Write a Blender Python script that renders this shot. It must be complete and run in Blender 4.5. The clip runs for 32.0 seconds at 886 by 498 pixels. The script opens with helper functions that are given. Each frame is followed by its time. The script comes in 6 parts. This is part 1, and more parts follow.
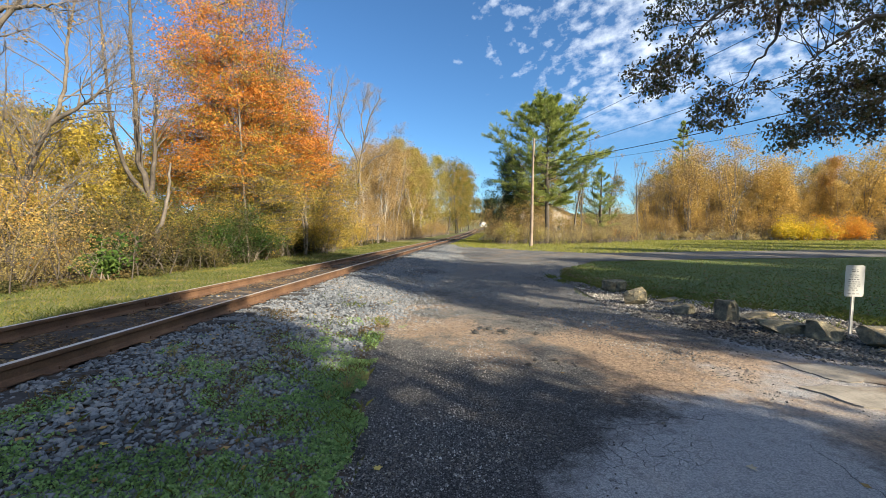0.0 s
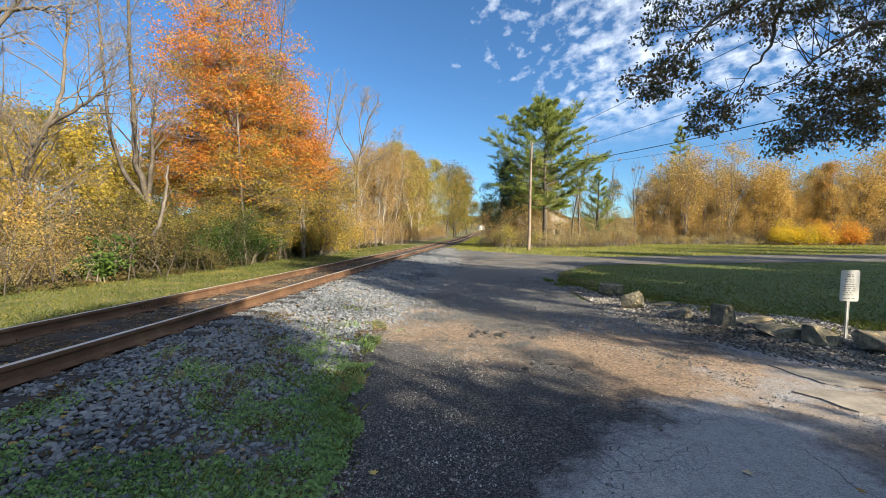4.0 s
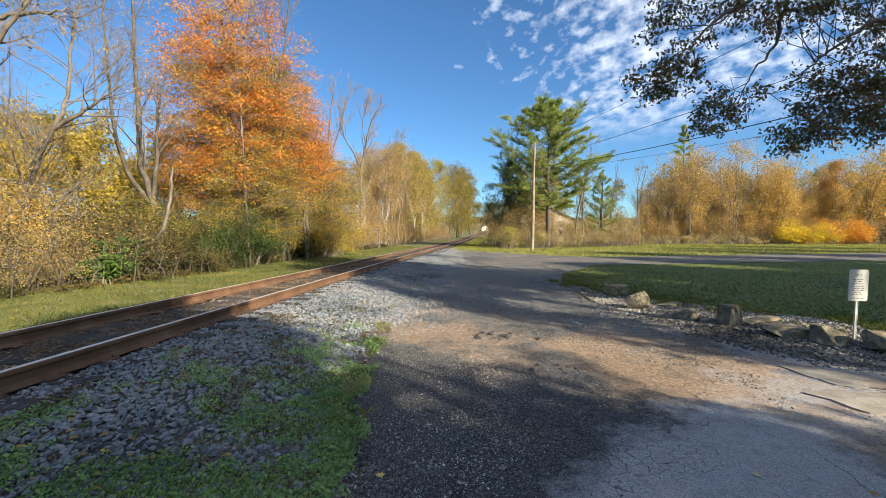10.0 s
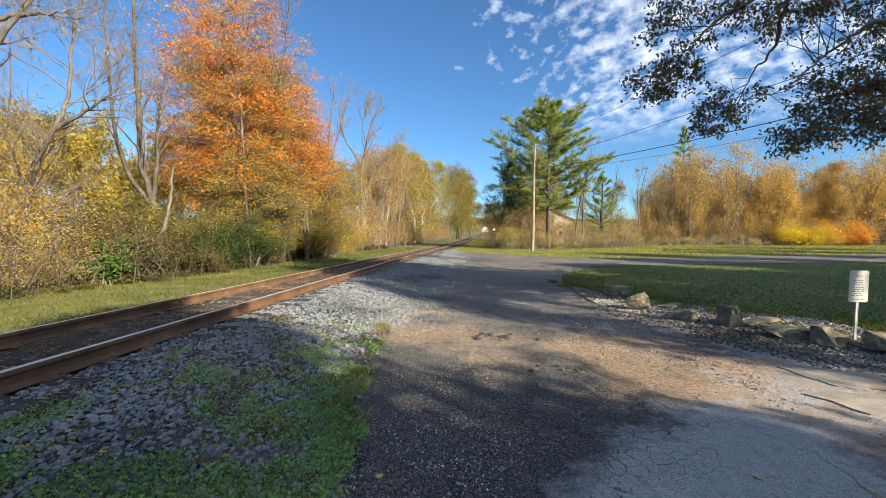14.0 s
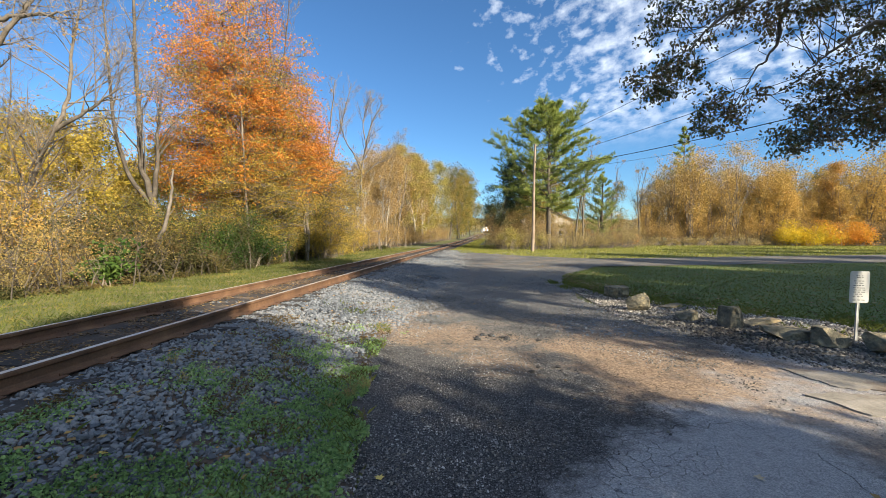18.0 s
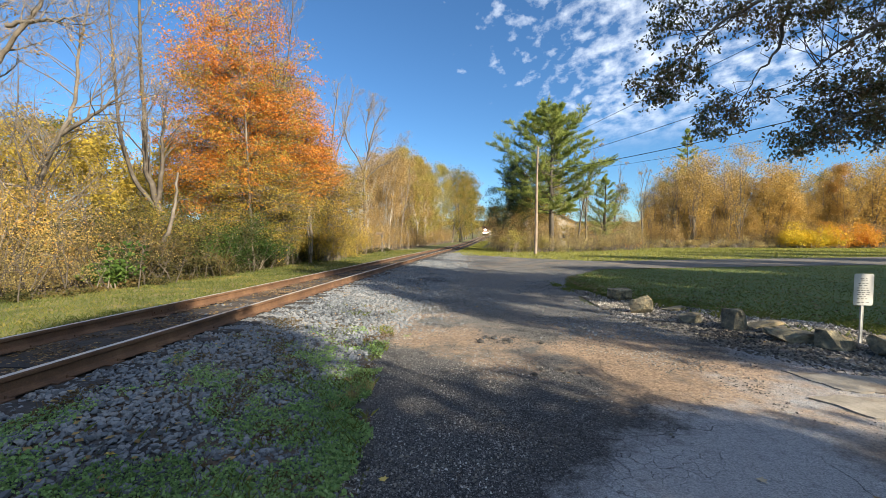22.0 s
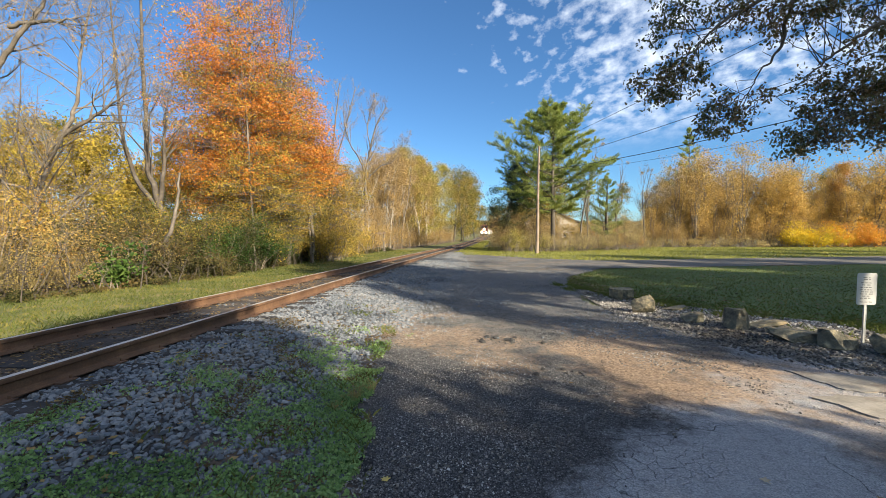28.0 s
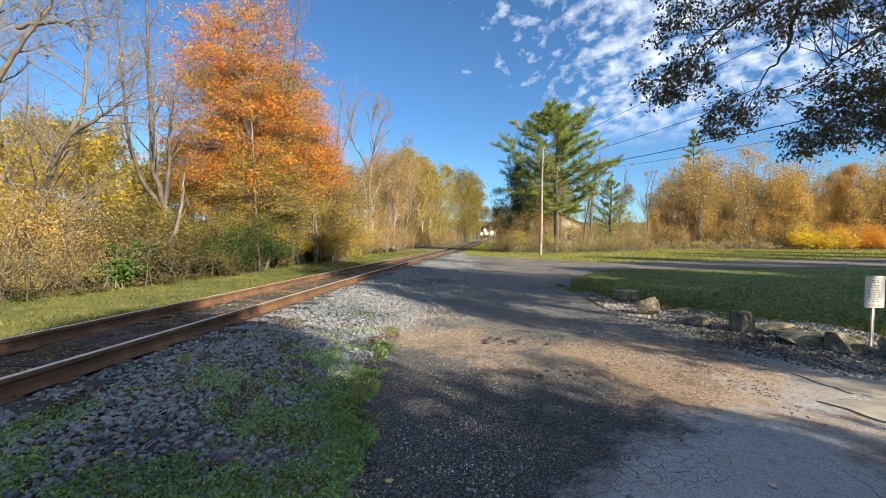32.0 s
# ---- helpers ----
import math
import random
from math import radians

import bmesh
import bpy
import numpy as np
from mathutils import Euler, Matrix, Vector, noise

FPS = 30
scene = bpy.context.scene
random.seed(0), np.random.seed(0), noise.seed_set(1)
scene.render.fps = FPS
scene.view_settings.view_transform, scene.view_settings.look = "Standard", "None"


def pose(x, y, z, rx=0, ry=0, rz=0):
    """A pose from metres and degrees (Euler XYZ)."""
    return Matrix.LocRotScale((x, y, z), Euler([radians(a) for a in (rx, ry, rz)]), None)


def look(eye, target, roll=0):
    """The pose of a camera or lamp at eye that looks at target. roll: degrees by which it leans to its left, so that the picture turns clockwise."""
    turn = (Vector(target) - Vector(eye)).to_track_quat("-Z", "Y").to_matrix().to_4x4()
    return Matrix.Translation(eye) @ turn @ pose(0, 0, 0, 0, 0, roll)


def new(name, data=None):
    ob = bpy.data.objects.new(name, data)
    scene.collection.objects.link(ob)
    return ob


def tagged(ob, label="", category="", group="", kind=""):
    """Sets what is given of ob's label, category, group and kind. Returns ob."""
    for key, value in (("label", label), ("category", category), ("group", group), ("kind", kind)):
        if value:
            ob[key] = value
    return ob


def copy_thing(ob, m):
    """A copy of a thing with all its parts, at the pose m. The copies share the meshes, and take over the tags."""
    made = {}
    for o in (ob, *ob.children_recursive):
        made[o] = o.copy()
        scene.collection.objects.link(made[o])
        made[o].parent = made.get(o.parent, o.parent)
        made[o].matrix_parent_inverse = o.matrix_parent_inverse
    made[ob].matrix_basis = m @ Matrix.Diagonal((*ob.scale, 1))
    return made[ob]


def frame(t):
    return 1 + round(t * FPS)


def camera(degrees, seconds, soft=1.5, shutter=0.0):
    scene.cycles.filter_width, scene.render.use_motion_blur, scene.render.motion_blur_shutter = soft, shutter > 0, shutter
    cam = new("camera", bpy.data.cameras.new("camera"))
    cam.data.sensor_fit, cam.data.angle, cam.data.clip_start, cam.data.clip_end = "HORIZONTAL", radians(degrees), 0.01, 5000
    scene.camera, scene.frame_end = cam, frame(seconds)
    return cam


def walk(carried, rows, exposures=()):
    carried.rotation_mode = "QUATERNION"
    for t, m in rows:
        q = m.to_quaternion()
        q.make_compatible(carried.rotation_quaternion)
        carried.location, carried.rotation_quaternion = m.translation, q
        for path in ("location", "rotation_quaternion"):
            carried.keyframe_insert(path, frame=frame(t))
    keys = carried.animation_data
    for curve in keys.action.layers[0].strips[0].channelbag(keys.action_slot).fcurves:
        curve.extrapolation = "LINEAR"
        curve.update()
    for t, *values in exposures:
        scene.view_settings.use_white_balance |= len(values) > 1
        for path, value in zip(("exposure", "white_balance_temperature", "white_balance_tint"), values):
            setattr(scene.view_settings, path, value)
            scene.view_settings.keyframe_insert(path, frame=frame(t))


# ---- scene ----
cam = camera(93.0, 32.0, soft=0.85)
PATH = [
    (0, pose(0.009, -0.001, 1.592, 87.308, -0.071, -0.342)),
    (0.5, pose(0.009, -0.005, 1.594, 87.450, -0.039, -0.440)),
    (1, pose(0.015, -0.006, 1.595, 87.608, -0.049, -0.549)),
    (1.5, pose(0.016, -0.005, 1.596, 87.739, -0.066, -0.644)),
    (2, pose(0.016, -0.011, 1.598, 87.858, -0.087, -0.699)),
    (2.5, pose(0.017, -0.015, 1.599, 87.942, -0.144, -0.704)),
    (3, pose(0.018, -0.014, 1.597, 87.944, -0.199, -0.687)),
    (3.5, pose(0.017, -0.012, 1.597, 87.880, -0.263, -0.666)),
    (5.5, pose(0.004, 0.019, 1.594, 87.484, -0.231, -0.523)),
    (6, pose(-0.001, 0.020, 1.593, 87.488, -0.229, -0.476)),
    (6.5, pose(-0.003, 0.008, 1.598, 87.544, -0.225, -0.432)),
    (7, pose(-0.005, 0.002, 1.595, 87.659, -0.278, -0.411)),
    (7.5, pose(-0.002, -0.003, 1.596, 87.753, -0.265, -0.396)),
    (8, pose(-0.003, -0.004, 1.597, 87.807, -0.202, -0.397)),
    (8.5, pose(-0.004, 0.004, 1.595, 87.820, -0.149, -0.379)),
    (9, pose(-0.009, 0.008, 1.595, 87.833, -0.073, -0.367)),
    (9.5, pose(-0.005, 0.009, 1.597, 87.851, -0.019, -0.284)),
    (10, pose(-0.004, 0.006, 1.600, 87.862, -0.004, -0.204)),
    (10.5, pose(0.000, 0.004, 1.594, 87.936, 0.005, -0.133)),
    (11, pose(0.000, 0.004, 1.599, 87.848, -0.033, -0.061)),
    (11.5, pose(0.001, 0.012, 1.598, 87.836, -0.030, -0.030)),
    (12, pose(-0.006, 0.018, 1.596, 87.797, -0.088, -0.036)),
    (12.5, pose(-0.004, 0.018, 1.598, 87.816, -0.048, -0.033)),
    (13, pose(-0.004, 0.017, 1.597, 87.839, -0.023, -0.036)),
    (13.5, pose(-0.002, 0.016, 1.595, 87.957, -0.018, -0.109)),
    (14, pose(0.003, 0.010, 1.596, 88.009, -0.028, -0.171)),
    (14.5, pose(0.002, 0.005, 1.600, 88.064, -0.030, -0.228)),
    (16.5, pose(0.006, 0.001, 1.600, 88.181, -0.058, -0.344)),
    (17, pose(0.006, 0.002, 1.595, 88.139, -0.059, -0.326)),
    (17.5, pose(0.003, 0.006, 1.600, 88.067, -0.034, -0.249)),
    (18, pose(0.001, 0.016, 1.599, 88.065, -0.025, -0.155)),
    (18.5, pose(-0.002, 0.010, 1.601, 88.170, -0.024, -0.066)),
    (19, pose(-0.002, 0.004, 1.604, 88.305, -0.048, -0.004)),
    (19.5, pose(0.000, 0.000, 1.600, 88.488, -0.069, 0.041)),
    (20, pose(0.001, -0.005, 1.602, 88.581, -0.056, 0.068)),
    (20.5, pose(0.003, -0.005, 1.599, 88.645, -0.004, 0.083)),
    (21, pose(0.001, -0.011, 1.604, 88.622, 0.013, 0.125)),
    (21.5, pose(0.003, -0.011, 1.603, 88.525, 0.030, 0.183)),
    (22, pose(0.000, -0.010, 1.604, 88.401, 0.032, 0.227)),
    (22.5, pose(-0.003, -0.002, 1.604, 88.275, 0.006, 0.256)),
    (23, pose(-0.007, -0.003, 1.606, 88.178, -0.042, 0.259)),
    (23.5, pose(-0.005, -0.000, 1.600, 88.167, -0.066, 0.273)),
    (24, pose(-0.008, -0.000, 1.601, 88.153, -0.076, 0.272)),
    (24.5, pose(-0.004, -0.001, 1.600, 88.177, -0.046, 0.279)),
    (25, pose(-0.001, -0.008, 1.603, 88.193, -0.036, 0.255)),
    (25.5, pose(-0.001, -0.017, 1.604, 88.267, 0.001, 0.236)),
    (27.5, pose(-0.002, -0.013, 1.605, 88.311, 0.098, 0.341)),
    (28, pose(-0.005, -0.009, 1.607, 88.350, 0.119, 0.406)),
    (28.5, pose(-0.005, -0.010, 1.608, 88.440, 0.125, 0.462)),
    (29, pose(-0.004, -0.012, 1.607, 88.508, 0.101, 0.509)),
    (29.5, pose(-0.002, -0.012, 1.608, 88.580, 0.096, 0.560)),
    (30, pose(-0.006, -0.007, 1.606, 88.600, 0.089, 0.600)),
    (30.5, pose(-0.006, -0.007, 1.607, 88.561, 0.058, 0.668)),
    (31, pose(-0.007, -0.005, 1.607, 88.513, 0.021, 0.739)),
    (31.5, pose(-0.012, 0.001, 1.606, 88.483, -0.060, 0.790)),
    (32, pose(-0.016, 0.003, 1.606, 88.474, -0.088, 0.844)),
]
walk(cam, PATH)

# ---- sky, sun, exposure ----
SUN_AZ, SUN_EL = 135.0, 25.5     # clockwise from +y, above the horizon
scene.view_settings.exposure = 1.33


def build_sky():
    world = bpy.data.worlds.new("sky")
    scene.world = world
    world.use_nodes = True
    nt = world.node_tree
    n, l = nt.nodes, nt.links
    bg = n["Background"]
    sky = n.new("ShaderNodeTexSky")
    sky.sky_type, sky.sun_disc = "NISHITA", False
    sky.sun_elevation, sky.sun_rotation = radians(SUN_EL), radians(SUN_AZ)
    sky.air_density, sky.dust_density, sky.ozone_density = 1.0, 0.0, 5.0
    tc = n.new("ShaderNodeTexCoord")
    sep = n.new("ShaderNodeSeparateXYZ")
    l.new(tc.outputs["Generated"], sep.inputs[0])

    def op(kind, a, b=None, c=None):
        m = n.new("ShaderNodeMath")
        m.operation = kind
        for i, v in enumerate((a, b, c)):
            if v is None:
                continue
            if isinstance(v, (int, float)):
                m.inputs[i].default_value = v
            else:
                l.new(v, m.inputs[i])
        return m.outputs[0]

    z = op("ADD", op("MAXIMUM", sep.outputs[2], 0.03), 0.35)
    px, py = op("DIVIDE", sep.outputs[0], z), op("DIVIDE", sep.outputs[1], z)
    com = n.new("ShaderNodeCombineXYZ")
    l.new(px, com.inputs[0]), l.new(py, com.inputs[1])

    def tex(scale, detail, rough, stretch=(1, 1, 1), turn=0.0):
        mp = n.new("ShaderNodeMapping")
        mp.inputs["Scale"].default_value = stretch
        mp.inputs["Rotation"].default_value = (0, 0, radians(turn))
        l.new(com.outputs[0], mp.inputs[0])
        t = n.new("ShaderNodeTexNoise")
        t.inputs["Scale"].default_value, t.inputs["Detail"].default_value, t.inputs["Roughness"].default_value = scale, detail, rough
        l.new(mp.outputs[0], t.inputs["Vector"])
        return t.outputs[0]

    fine = tex(21.0, 5, 0.54, (1, 0.85, 1), 35)
    wide = tex(1.3, 3, 0.5)
    # the bank of small clouds lies to the east of the track and thins out over it
    side = op("MULTIPLY_ADD", px, 0.69, op("MULTIPLY_ADD", py, -0.167, 0.125))
    side = op("MINIMUM", side, 0.30)
    # they close up towards the south, behind the viewer
    side = op("ADD", side, op("MINIMUM", op("MAXIMUM", op("MULTIPLY", py, -0.48), 0.0), 0.32))
    dens = op("ADD", op("ADD", fine, op("MULTIPLY", wide, 0.55)), side)
    ramp = n.new("ShaderNodeMapRange")
    ramp.inputs["From Min"].default_value, ramp.inputs["From Max"].default_value = 0.90, 1.22
    l.new(dens, ramp.inputs[0])
    # low over the hills to the north the air is clear
    clear = n.new("ShaderNodeMapRange")
    clear.interpolation_type = "SMOOTHSTEP"
    clear.inputs["From Min"].default_value, clear.inputs["From Max"].default_value = 0.17, 0.30
    l.new(sep.outputs[2], clear.inputs[0])
    amount = op("MULTIPLY", op("MULTIPLY", ramp.outputs[0], 0.8), clear.outputs[0])
    mix = n.new("ShaderNodeMix")
    mix.data_type = "RGBA"
    l.new(amount, mix.inputs["Factor"])
    # the clear air of a dry autumn day: deep blue
    deep = n.new("ShaderNodeMix")
    deep.data_type, deep.blend_type = "RGBA", "MULTIPLY"
    deep.inputs["Factor"].default_value = 1.0
    deep.inputs["B"].default_value = (0.74, 0.995, 1.13, 1)
    l.new(sky.outputs[0], deep.inputs["A"])
    l.new(deep.outputs["Result"], mix.inputs["A"])
    mix.inputs["B"].default_value = (8.2, 8.9, 9.9, 1)
    l.new(mix.outputs["Result"], bg.inputs[0])
    bg.inputs[1].default_value = 0.0585
    sun = new("sun", bpy.data.lights.new("sun", "SUN"))
    sun.data.energy, sun.data.angle, sun.data.color = 4.9, radians(0.55), (1.0, 0.865, 0.645)
    a, e = radians(SUN_AZ), radians(SUN_EL)
    d = Vector((math.sin(a) * math.cos(e), math.cos(a) * math.cos(e), math.sin(e)))
    sun.matrix_world = look(d * 80, (0, 0, 0))


build_sky()

# ---- materials ----


def rgb(c):
    return (*c, 1.0)


def surface(name, stops, scale=4.0, rough=0.85, bump=0.3, fine=40.0, dist=0.01, object_space=False, spots=None, metal=0.0):
    """Noise colours on two scales with a fine bump. spots: (colour, scale, from, to) of a second layer of patches."""
    m = bpy.data.materials.new(name)
    m.use_nodes = True
    n, l = m.node_tree.nodes, m.node_tree.links
    b = n["Principled BSDF"]
    b.inputs["Roughness"].default_value, b.inputs["Metallic"].default_value = rough, metal
    if object_space:
        co = n.new("ShaderNodeTexCoord").outputs["Object"]
    else:
        co = n.new("ShaderNodeNewGeometry").outputs["Position"]

    def tex(s, detail=5, r=0.6):
        t = n.new("ShaderNodeTexNoise")
        t.inputs["Scale"].default_value, t.inputs["Detail"].default_value, t.inputs["Roughness"].default_value = s, detail, r
        l.new(co, t.inputs["Vector"])
        return t.outputs[0]

    big, small = tex(scale), tex(fine, 3)
    mixed = n.new("ShaderNodeMath")
    mixed.operation = "MULTIPLY_ADD"
    l.new(small, mixed.inputs[0])
    mixed.inputs[1].default_value = 0.45
    l.new(big, mixed.inputs[2])
    ramp = n.new("ShaderNodeValToRGB")
    els = ramp.color_ramp.elements
    lo, hi = 0.45, 1.0
    for i, c in enumerate(stops):
        p = lo + (hi - lo) * i / max(1, len(stops) - 1)
        e = els[i] if i < 2 else els.new(p)
        e.position, e.color = p, rgb(c)
    l.new(mixed.outputs[0], ramp.inputs[0])
    col = ramp.outputs[0]
    if spots:
        sc, ss, a, z = spots
        mr = n.new("ShaderNodeMapRange")
        mr.inputs["From Min"].default_value, mr.inputs["From Max"].default_value = a, z
        l.new(tex(ss, 6, 0.65), mr.inputs[0])
        mx = n.new("ShaderNodeMix")
        mx.data_type = "RGBA"
        l.new(mr.outputs[0], mx.inputs["Factor"])
        l.new(col, mx.inputs["A"])
        mx.inputs["B"].default_value = rgb(sc)
        col = mx.outputs["Result"]
    l.new(col, b.inputs["Base Color"])
    bp = n.new("ShaderNodeBump")
    bp.inputs["Strength"].default_value, bp.inputs["Distance"].default_value = bump, dist
    l.new(mixed.outputs[0], bp.inputs["Height"])
    l.new(bp.outputs[0], b.inputs["Normal"])
    return m


def varied(name, stops, rough=0.9, glow_through=0.0, island=True, spec=0.2):
    """A colour of its own for each leaf, stone or blade. glow_through: the share of light that a leaf lets through."""
    m = bpy.data.materials.new(name)
    m.use_nodes = True
    n, l = m.node_tree.nodes, m.node_tree.links
    b = n["Principled BSDF"]
    b.inputs["Roughness"].default_value = rough
    b.inputs["Specular IOR Level"].default_value = spec
    src = n.new("ShaderNodeNewGeometry").outputs["Random Per Island"] if island else n.new("ShaderNodeObjectInfo").outputs["Random"]
    ramp = n.new("ShaderNodeValToRGB")
    els = ramp.color_ramp.elements
    for i, c in enumerate(stops):
        p = i / max(1, len(stops) - 1)
        e = els[i] if i < 2 else els.new(p)
        e.position, e.color = p, rgb(c)
    # patches of the crown turn before others
    t = n.new("ShaderNodeTexNoise")
    t.inputs["Scale"].default_value, t.inputs["Detail"].default_value = 0.55, 2
    l.new(n.new("ShaderNodeNewGeometry").outputs["Position"], t.inputs["Vector"])
    ma = n.new("ShaderNodeMath")
    ma.operation = "MULTIPLY_ADD"
    l.new(t.outputs[0], ma.inputs[0])
    ma.inputs[1].default_value = 1.5
    sub = n.new("ShaderNodeMath")
    sub.operation = "MULTIPLY_ADD"
    l.new(src, sub.inputs[0])
    sub.inputs[1].default_value, sub.inputs[2].default_value = 0.6, -0.55
    l.new(sub.outputs[0], ma.inputs[2])
    l.new(ma.outputs[0], ramp.inputs[0])
    l.new(ramp.outputs[0], b.inputs["Base Color"])
    if glow_through:
        tr = n.new("ShaderNodeBsdfTranslucent")
        l.new(ramp.outputs[0], tr.inputs[0])
        mx = n.new("ShaderNodeMixShader")
        mx.inputs[0].default_value = glow_through
        l.new(b.outputs[0], mx.inputs[1]), l.new(tr.outputs[0], mx.inputs[2])
        l.new(mx.outputs[0], n["Material Output"].inputs[0])
    return m


def plain(name, c, rough=0.5, metal=0.0, glow=0.0):
    m = bpy.data.materials.new(name)
    m.use_nodes = True
    b = m.node_tree.nodes["Principled BSDF"]
    b.inputs["Base Color"].default_value, b.inputs["Roughness"].default_value, b.inputs["Metallic"].default_value = rgb(c), rough, metal
    if glow:
        b.inputs["Emission Color"].default_value, b.inputs["Emission Strength"].default_value = rgb(c), glow
    return m


M_GRASS = surface("grass_ground", [(0.045, 0.06, 0.016), (0.10, 0.115, 0.028), (0.20, 0.18, 0.052)], 0.6, 0.95, 0.8, 22, 0.04, spots=((0.22, 0.175, 0.08), 1.3, 0.5, 0.68))
M_LAWN = surface("lawn_grass", [(0.055, 0.085, 0.018), (0.085, 0.125, 0.026), (0.13, 0.165, 0.036)], 0.5, 0.95, 0.8, 26, 0.03, spots=((0.15, 0.12, 0.055), 3.5, 0.6, 0.78))
M_BALLAST = surface("ballast_bed", [(0.018, 0.019, 0.021), (0.042, 0.043, 0.047), (0.09, 0.092, 0.097)], 2.5, 0.95, 1.0, 28, 0.05, spots=((0.115, 0.082, 0.056), 1.1, 0.45, 0.6))
M_GRAVEL = surface("verge_gravel", [(0.05, 0.046, 0.04), (0.11, 0.10, 0.088), (0.22, 0.20, 0.18)], 3, 0.95, 1.0, 35, 0.03, spots=((0.12, 0.13, 0.045), 1.3, 0.55, 0.7))
M_BARK = surface("grey_bark", [(0.065, 0.055, 0.045), (0.14, 0.118, 0.096), (0.23, 0.20, 0.17)], 3, 0.95, 0.8, 30, 0.02)
M_BARK_DARK = surface("dark_bark", [(0.045, 0.036, 0.03), (0.09, 0.075, 0.06), (0.15, 0.13, 0.11)], 3, 0.95, 0.8, 30, 0.02)
M_BARK_PALE = surface("pale_bark", [(0.22, 0.19, 0.15), (0.36, 0.32, 0.26), (0.48, 0.44, 0.38)], 2, 0.95, 0.6, 24, 0.02)
M_TWIG = surface("twigs", [(0.115, 0.096, 0.078), (0.20, 0.17, 0.138), (0.31, 0.265, 0.22)], 1, 0.95, 0.0, 10)
M_RAIL = surface("rusty_rail", [(0.05, 0.027, 0.017), (0.115, 0.06, 0.032), (0.20, 0.115, 0.062)], 2.2, 0.8, 0.4, 60, 0.004)
# worn head; its pale, barely metallic colour stands in for reflected sky
M_RAILTOP = surface("worn_rail_head", [(0.50, 0.49, 0.48), (0.62, 0.61, 0.60), (0.70, 0.70, 0.69)], 5, 0.35, 0.05, 90, 0.002, metal=0.35)
M_TIE = surface("weathered_tie", [(0.016, 0.015, 0.015), (0.034, 0.031, 0.03), (0.075, 0.066, 0.06)], 6, 0.95, 0.8, 45, 0.01)
M_STONE = varied("ballast_stone", [(0.052, 0.06, 0.072), (0.115, 0.13, 0.15), (0.17, 0.187, 0.21), (0.235, 0.245, 0.255), (0.13, 0.11, 0.088)], 0.9, spec=0.3)
M_STONE_ONE = varied("loose_stone", [(0.052, 0.06, 0.072), (0.115, 0.13, 0.15), (0.17, 0.187, 0.21), (0.235, 0.245, 0.255), (0.13, 0.11, 0.088)], 0.9, island=False, spec=0.3)
M_PEBBLE = varied("pebble", [(0.03, 0.03, 0.03), (0.075, 0.07, 0.065), (0.15, 0.14, 0.122), (0.32, 0.295, 0.26), (0.62, 0.59, 0.54)], 0.9, spec=0.3)
M_ROCK = surface("field_rock", [(0.05, 0.05, 0.038), (0.15, 0.135, 0.095), (0.42, 0.34, 0.20)], 5.0, 0.9, 1.0, 18, 0.08, spots=((0.33, 0.25, 0.14), 3.4, 0.54, 0.64))
M_SLAB = surface("broken_concrete", [(0.15, 0.135, 0.112), (0.27, 0.245, 0.205), (0.39, 0.352, 0.30)], 3.0, 0.92, 0.9, 30, 0.02, spots=((0.15, 0.11, 0.08), 1.6, 0.5, 0.64))
M_POLE = surface("pole_wood", [(0.15, 0.11, 0.08), (0.255, 0.195, 0.15), (0.34, 0.275, 0.22)], 1.2, 0.9, 0.4, 30, 0.01)
M_WIRE = plain("wire_black", (0.02, 0.02, 0.022), 0.6)
M_SIGN = surface("sign_white", [(0.35, 0.35, 0.335), (0.41, 0.41, 0.395), (0.46, 0.46, 0.445)], 6, 0.5, 0.05, 60, 0.002)
M_SIGNINK = plain("sign_ink", (0.12, 0.12, 0.12), 0.6)
M_GALV = surface("galvanised_steel", [(0.35, 0.35, 0.34), (0.45, 0.45, 0.44), (0.52, 0.52, 0.5)], 8, 0.5, 0.1, 60, 0.002, metal=0.6)

L_MAPLE = varied("maple_leaf", [(0.38, 0.23, 0.05), (0.50, 0.23, 0.045), (0.62, 0.20, 0.035), (0.64, 0.27, 0.05), (0.46, 0.165, 0.05)], 0.7, 0.38)
L_YELLOW = varied("yellow_leaf", [(0.15, 0.14, 0.04), (0.38, 0.30, 0.06), (0.56, 0.42, 0.06), (0.40, 0.28, 0.06)], 0.7, 0.34)
L_AMBER = varied("amber_leaf", [(0.13, 0.14, 0.034), (0.31, 0.25, 0.055), (0.52, 0.36, 0.06), (0.52, 0.27, 0.055)], 0.7, 0.34)
L_APRICOT = varied("apricot_leaf", [(0.30, 0.21, 0.06), (0.46, 0.27, 0.075), (0.52, 0.25, 0.065)], 0.7, 0.34)
L_OLIVE = varied("olive_leaf", [(0.06, 0.085, 0.02), (0.14, 0.135, 0.032), (0.31, 0.235, 0.05), (0.34, 0.19, 0.045)], 0.7, 0.32)
L_LIME = varied("yellow_green_leaf", [(0.15, 0.155, 0.045), (0.27, 0.245, 0.07), (0.42, 0.35, 0.08), (0.40, 0.28, 0.085)], 0.7, 0.36)
L_VERGE = varied("verge_blade", [(0.05, 0.072, 0.017), (0.105, 0.125, 0.03), (0.27, 0.225, 0.066)], 0.85, 0.3)
L_TAN = varied("dry_leaf", [(0.14, 0.093, 0.042), (0.29, 0.195, 0.08), (0.43, 0.30, 0.12), (0.28, 0.16, 0.065)], 0.8, 0.3)
